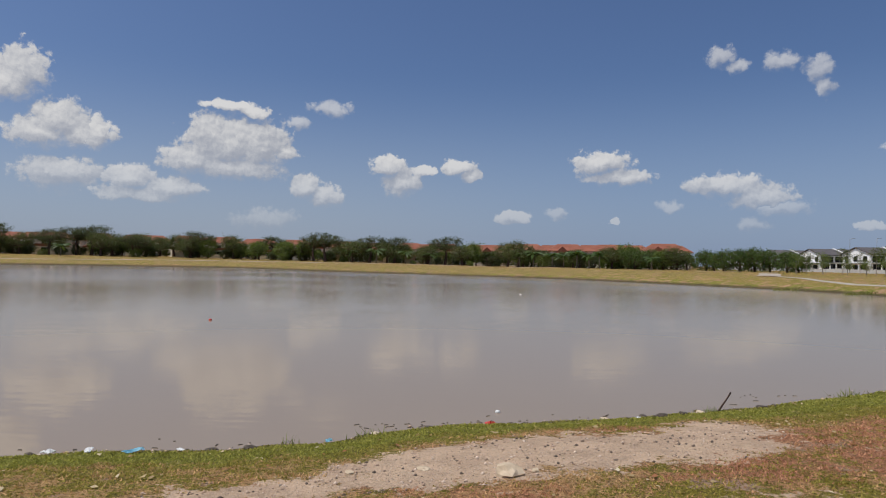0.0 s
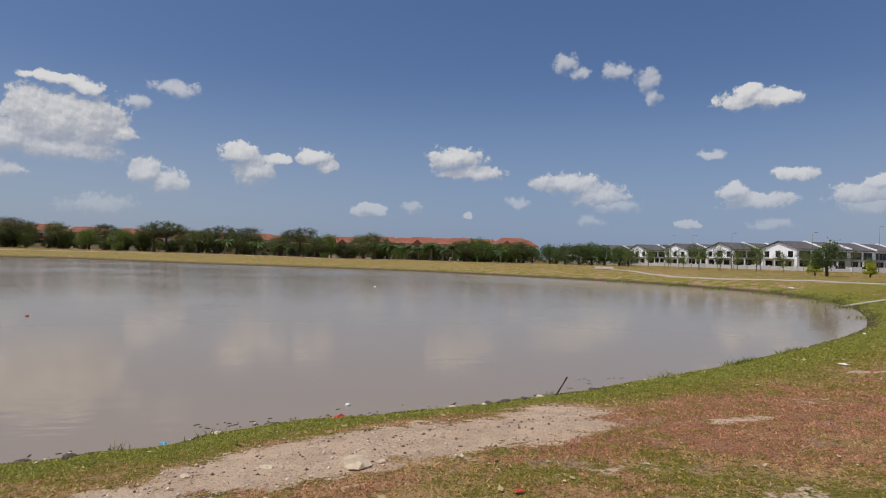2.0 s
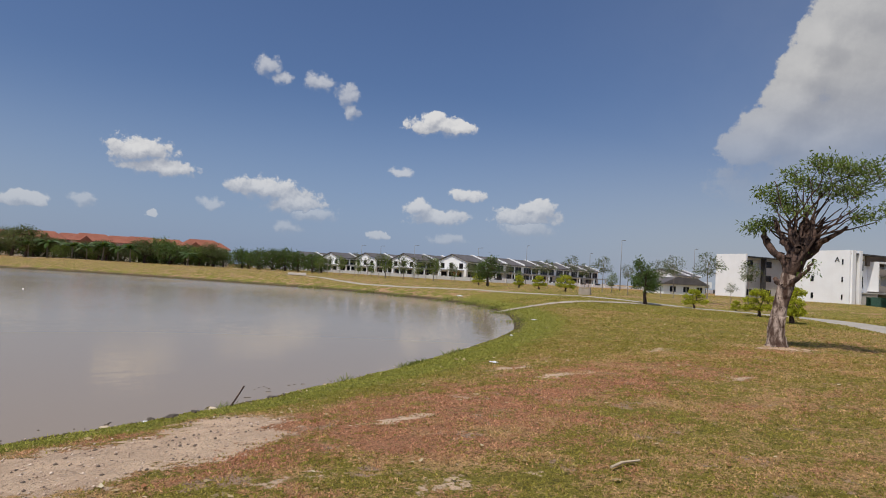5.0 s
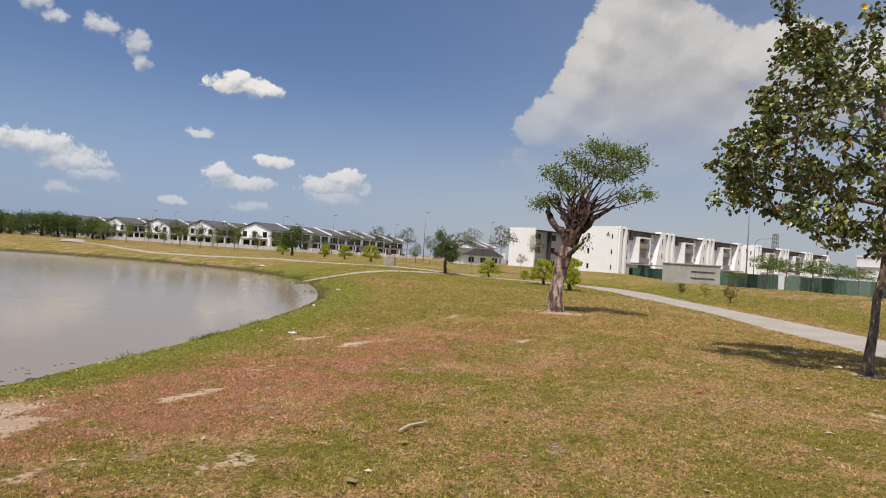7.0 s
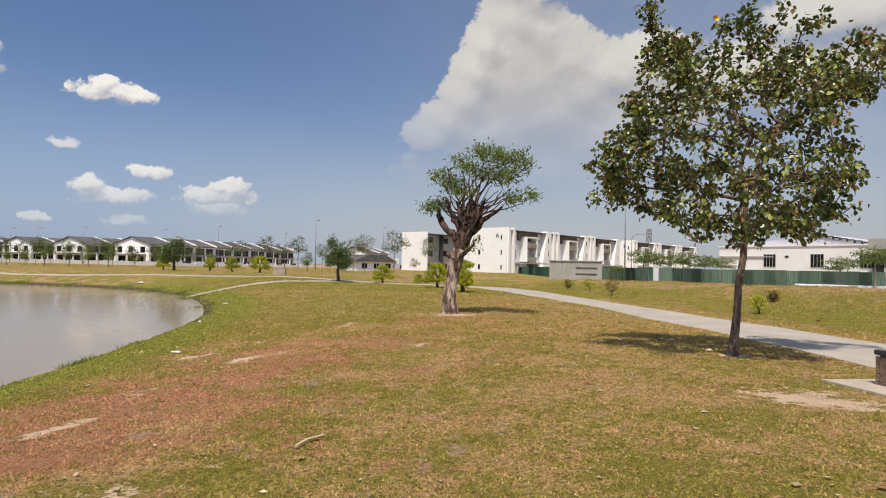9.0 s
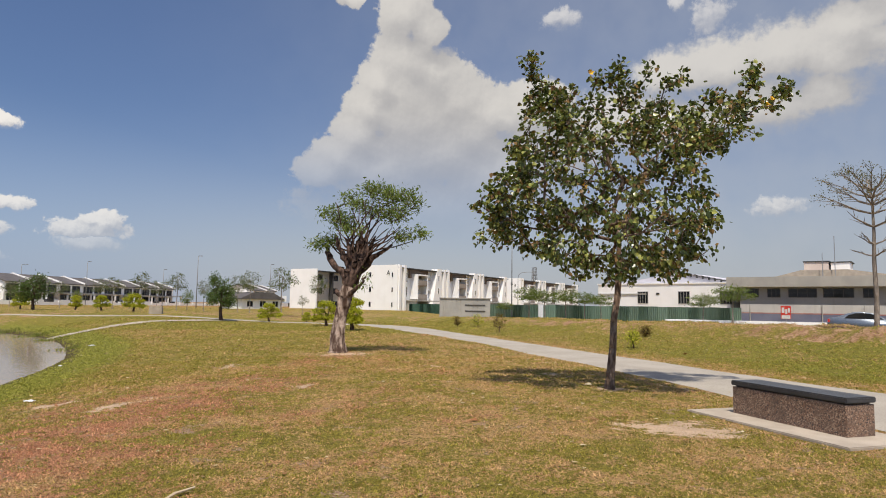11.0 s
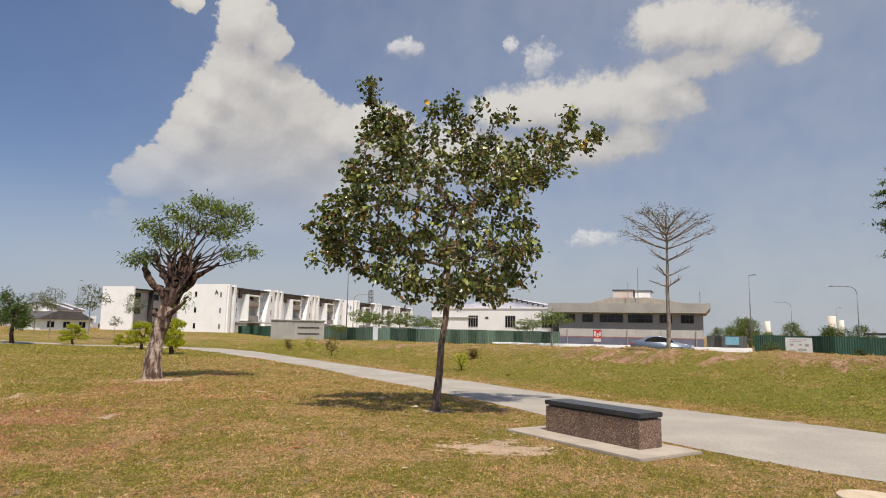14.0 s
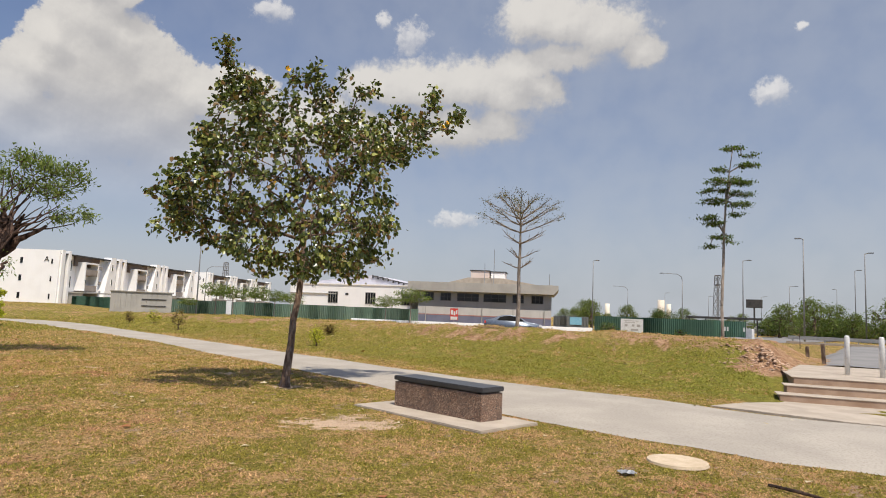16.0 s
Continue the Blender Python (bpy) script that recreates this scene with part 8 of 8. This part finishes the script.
for k, (du, dv) in enumerate(((-1, 0), (0, -0.55), (1, 0), (0, 0.55))):
    v[:, k, 0] = x + s * (du * np.cos(a) - dv * np.sin(a))
    v[:, k, 1] = y + s * (du * np.sin(a) + dv * np.cos(a))
    v[:, k, 2] = z + 0.012 + s * np.abs(tilt[:, k]) * 0.8
stuff_mesh("fallen_leaves", v.reshape(-1, 3), np.arange(n * 4).reshape(n, 4), FALLEN_LEAF, "pale dry leaves scattered over the lawn", "leaves")

# pebbles in the bare gravel and along the shore
rng = np.random.default_rng(31)
px_, py_ = rng.uniform(-1.5, 7.2, 7000), rng.uniform(3.5, 7.6, 7000)
g = np.array(GRAVEL)
keep = inside(px_, py_, g)
px_, py_ = px_[keep], py_[keep]
k = rng.integers(0, 40, 150)
line = LAKE[:40]
sx = line[k % 39, 0] + (line[k % 39 + 1, 0] - line[k % 39, 0]) * rng.random(150) + rng.normal(size=150) * 0.10
sy = line[k % 39, 1] + (line[k % 39 + 1, 1] - line[k % 39, 1]) * rng.random(150) + rng.normal(size=150) * 0.10 - 0.08
px_, py_ = np.concatenate([px_, sx]), np.concatenate([py_, sy])
pz_ = np.maximum(land(px_, py_)[0], WATER_Z)
n = len(px_)
r = 0.005 + 0.017 * rng.random(n) ** 3
r[-150:] *= 1.5
octa = np.array([(1, 0, 0), (0, 1, 0), (-1, 0, 0), (0, -1, 0), (0, 0, 0.7), (0, 0, -0.7)])
tri = np.array([(0, 1, 4), (1, 2, 4), (2, 3, 4), (3, 0, 4), (1, 0, 5), (2, 1, 5), (3, 2, 5), (0, 3, 5)])
jit = 1 + rng.normal(size=(n, 6, 1)) * 0.25
v = np.stack([px_, py_, pz_ + r * 0.25], 1)[:, None, :] + octa[None] * r[:, None, None] * jit
f = (np.arange(n)[:, None, None] * 6 + tri[None]).reshape(-1, 3)
stuff_mesh("pebbles", v.reshape(-1, 3), f, foliage("pebble_stone", (0.46, 0.325, 0.23), (0.60, 0.44, 0.325), (0.76, 0.61, 0.48), 0.85, (0.16, 0.12, 0.09), 0.22, 0.0), "mixed pale and brown pebbles in the gravel", "gravel")
# dark driftwood scraps in the shallows
bx_, by2 = [], []
for cx, cy, n, rx in ((-2.0, 6.75, 8, 0.9), (-0.4, 7.05, 8, 0.7), (2.2, 7.95, 40, 0.6), (3.2, 8.15, 26, 0.5), (5.0, 8.5, 24, 0.8), (7.8, 9.5, 10, 0.8), (9.3, 10.2, 8, 0.6), (7.6, 10.1, 5, 0.3)):
    bx_.append(cx + rng.normal(size=n) * rx), by2.append(cy + rng.normal(size=n) * 0.09 - 0.06)
bx_, by2 = np.concatenate(bx_), np.concatenate(by2)
n = len(bx_)
a = rng.normal(size=n) * 0.5 + 0.35
ln, wd = 0.015 + 0.055 * rng.random(n) ** 2, 0.005 + 0.011 * rng.random(n)
z0 = np.maximum(land(bx_, by2)[0], WATER_Z)
cube = np.array([(-1, -1, -1), (1, -1, -1), (1, 1, -1), (-1, 1, -1), (-0.8, -0.7, 1), (0.9, -0.6, 1), (0.7, 0.8, 1), (-0.9, 0.6, 1)], float)
quad = np.array([(4, 5, 6, 7), (0, 1, 5, 4), (1, 2, 6, 5), (2, 3, 7, 6), (3, 0, 4, 7)])
lx, ly = cube[None, :, 0] * ln[:, None] * rng.uniform(0.5, 1.0, (n, 8)), cube[None, :, 1] * wd[:, None] * rng.uniform(0.3, 1.0, (n, 8))
v = np.stack([bx_[:, None] + lx * np.cos(a)[:, None] - ly * np.sin(a)[:, None], by2[:, None] + lx * np.sin(a)[:, None] + ly * np.cos(a)[:, None], z0[:, None] + 0.005 + cube[None, :, 2] * 0.006 * np.ones((n, 1))], 2)
f = (np.arange(n)[:, None, None] * 8 + quad[None]).reshape(-1, 4)
stuff_mesh("driftwood", v.reshape(-1, 3), f, DARK_STONE, "dark wet driftwood scraps at the water's edge", "driftwood")

# clods of dry clay on the berm
rng = np.random.default_rng(44)
cx_ = np.concatenate([15.8 + rng.normal(size=700) * 0.55, rng.uniform(15, 34, 900)])
cy_ = np.concatenate([-13.8 + rng.normal(size=700) * 0.6, rng.uniform(-16, 4, 900)])
z, d, po, k = land(cx_, cy_)
side = -(cx_ - 13.15) * 0.61 - (cy_ + 11.35) * 0.79 - 0.2 * ((cx_ - 13.15) * 0.79 - (cy_ + 11.35) * 0.61)
keep = (po > 4.6) & (po < 10.5) & (side < 0.5)
keep[:700] &= po[:700] > 3.4
cx_, cy_, z = cx_[keep], cy_[keep], z[keep]
n = len(cx_)
r = 0.012 + 0.042 * rng.random(n) ** 3
r[: keep[:700].sum()] *= 1.35
jit = 1 + rng.normal(size=(n, 6, 1)) * 0.3
v = np.stack([cx_, cy_, z + r * 0.2], 1)[:, None, :] + (octa[None] * jit * np.stack([1.0 + 0.9 * rng.random(n), 0.7 + 0.6 * rng.random(n), 0.45 + 0.4 * rng.random(n)], 1)[:, None, :]) * r[:, None, None]
f = (np.arange(n)[:, None, None] * 6 + tri[None]).reshape(-1, 3)
stuff_mesh("clods", v.reshape(-1, 3), f, foliage("dry_clay", (0.36, 0.215, 0.135), (0.52, 0.345, 0.235), (0.68, 0.50, 0.37), 0.9, None, 0.0, 0.0), "dry clods of pinkish clay on the berm", "clods")
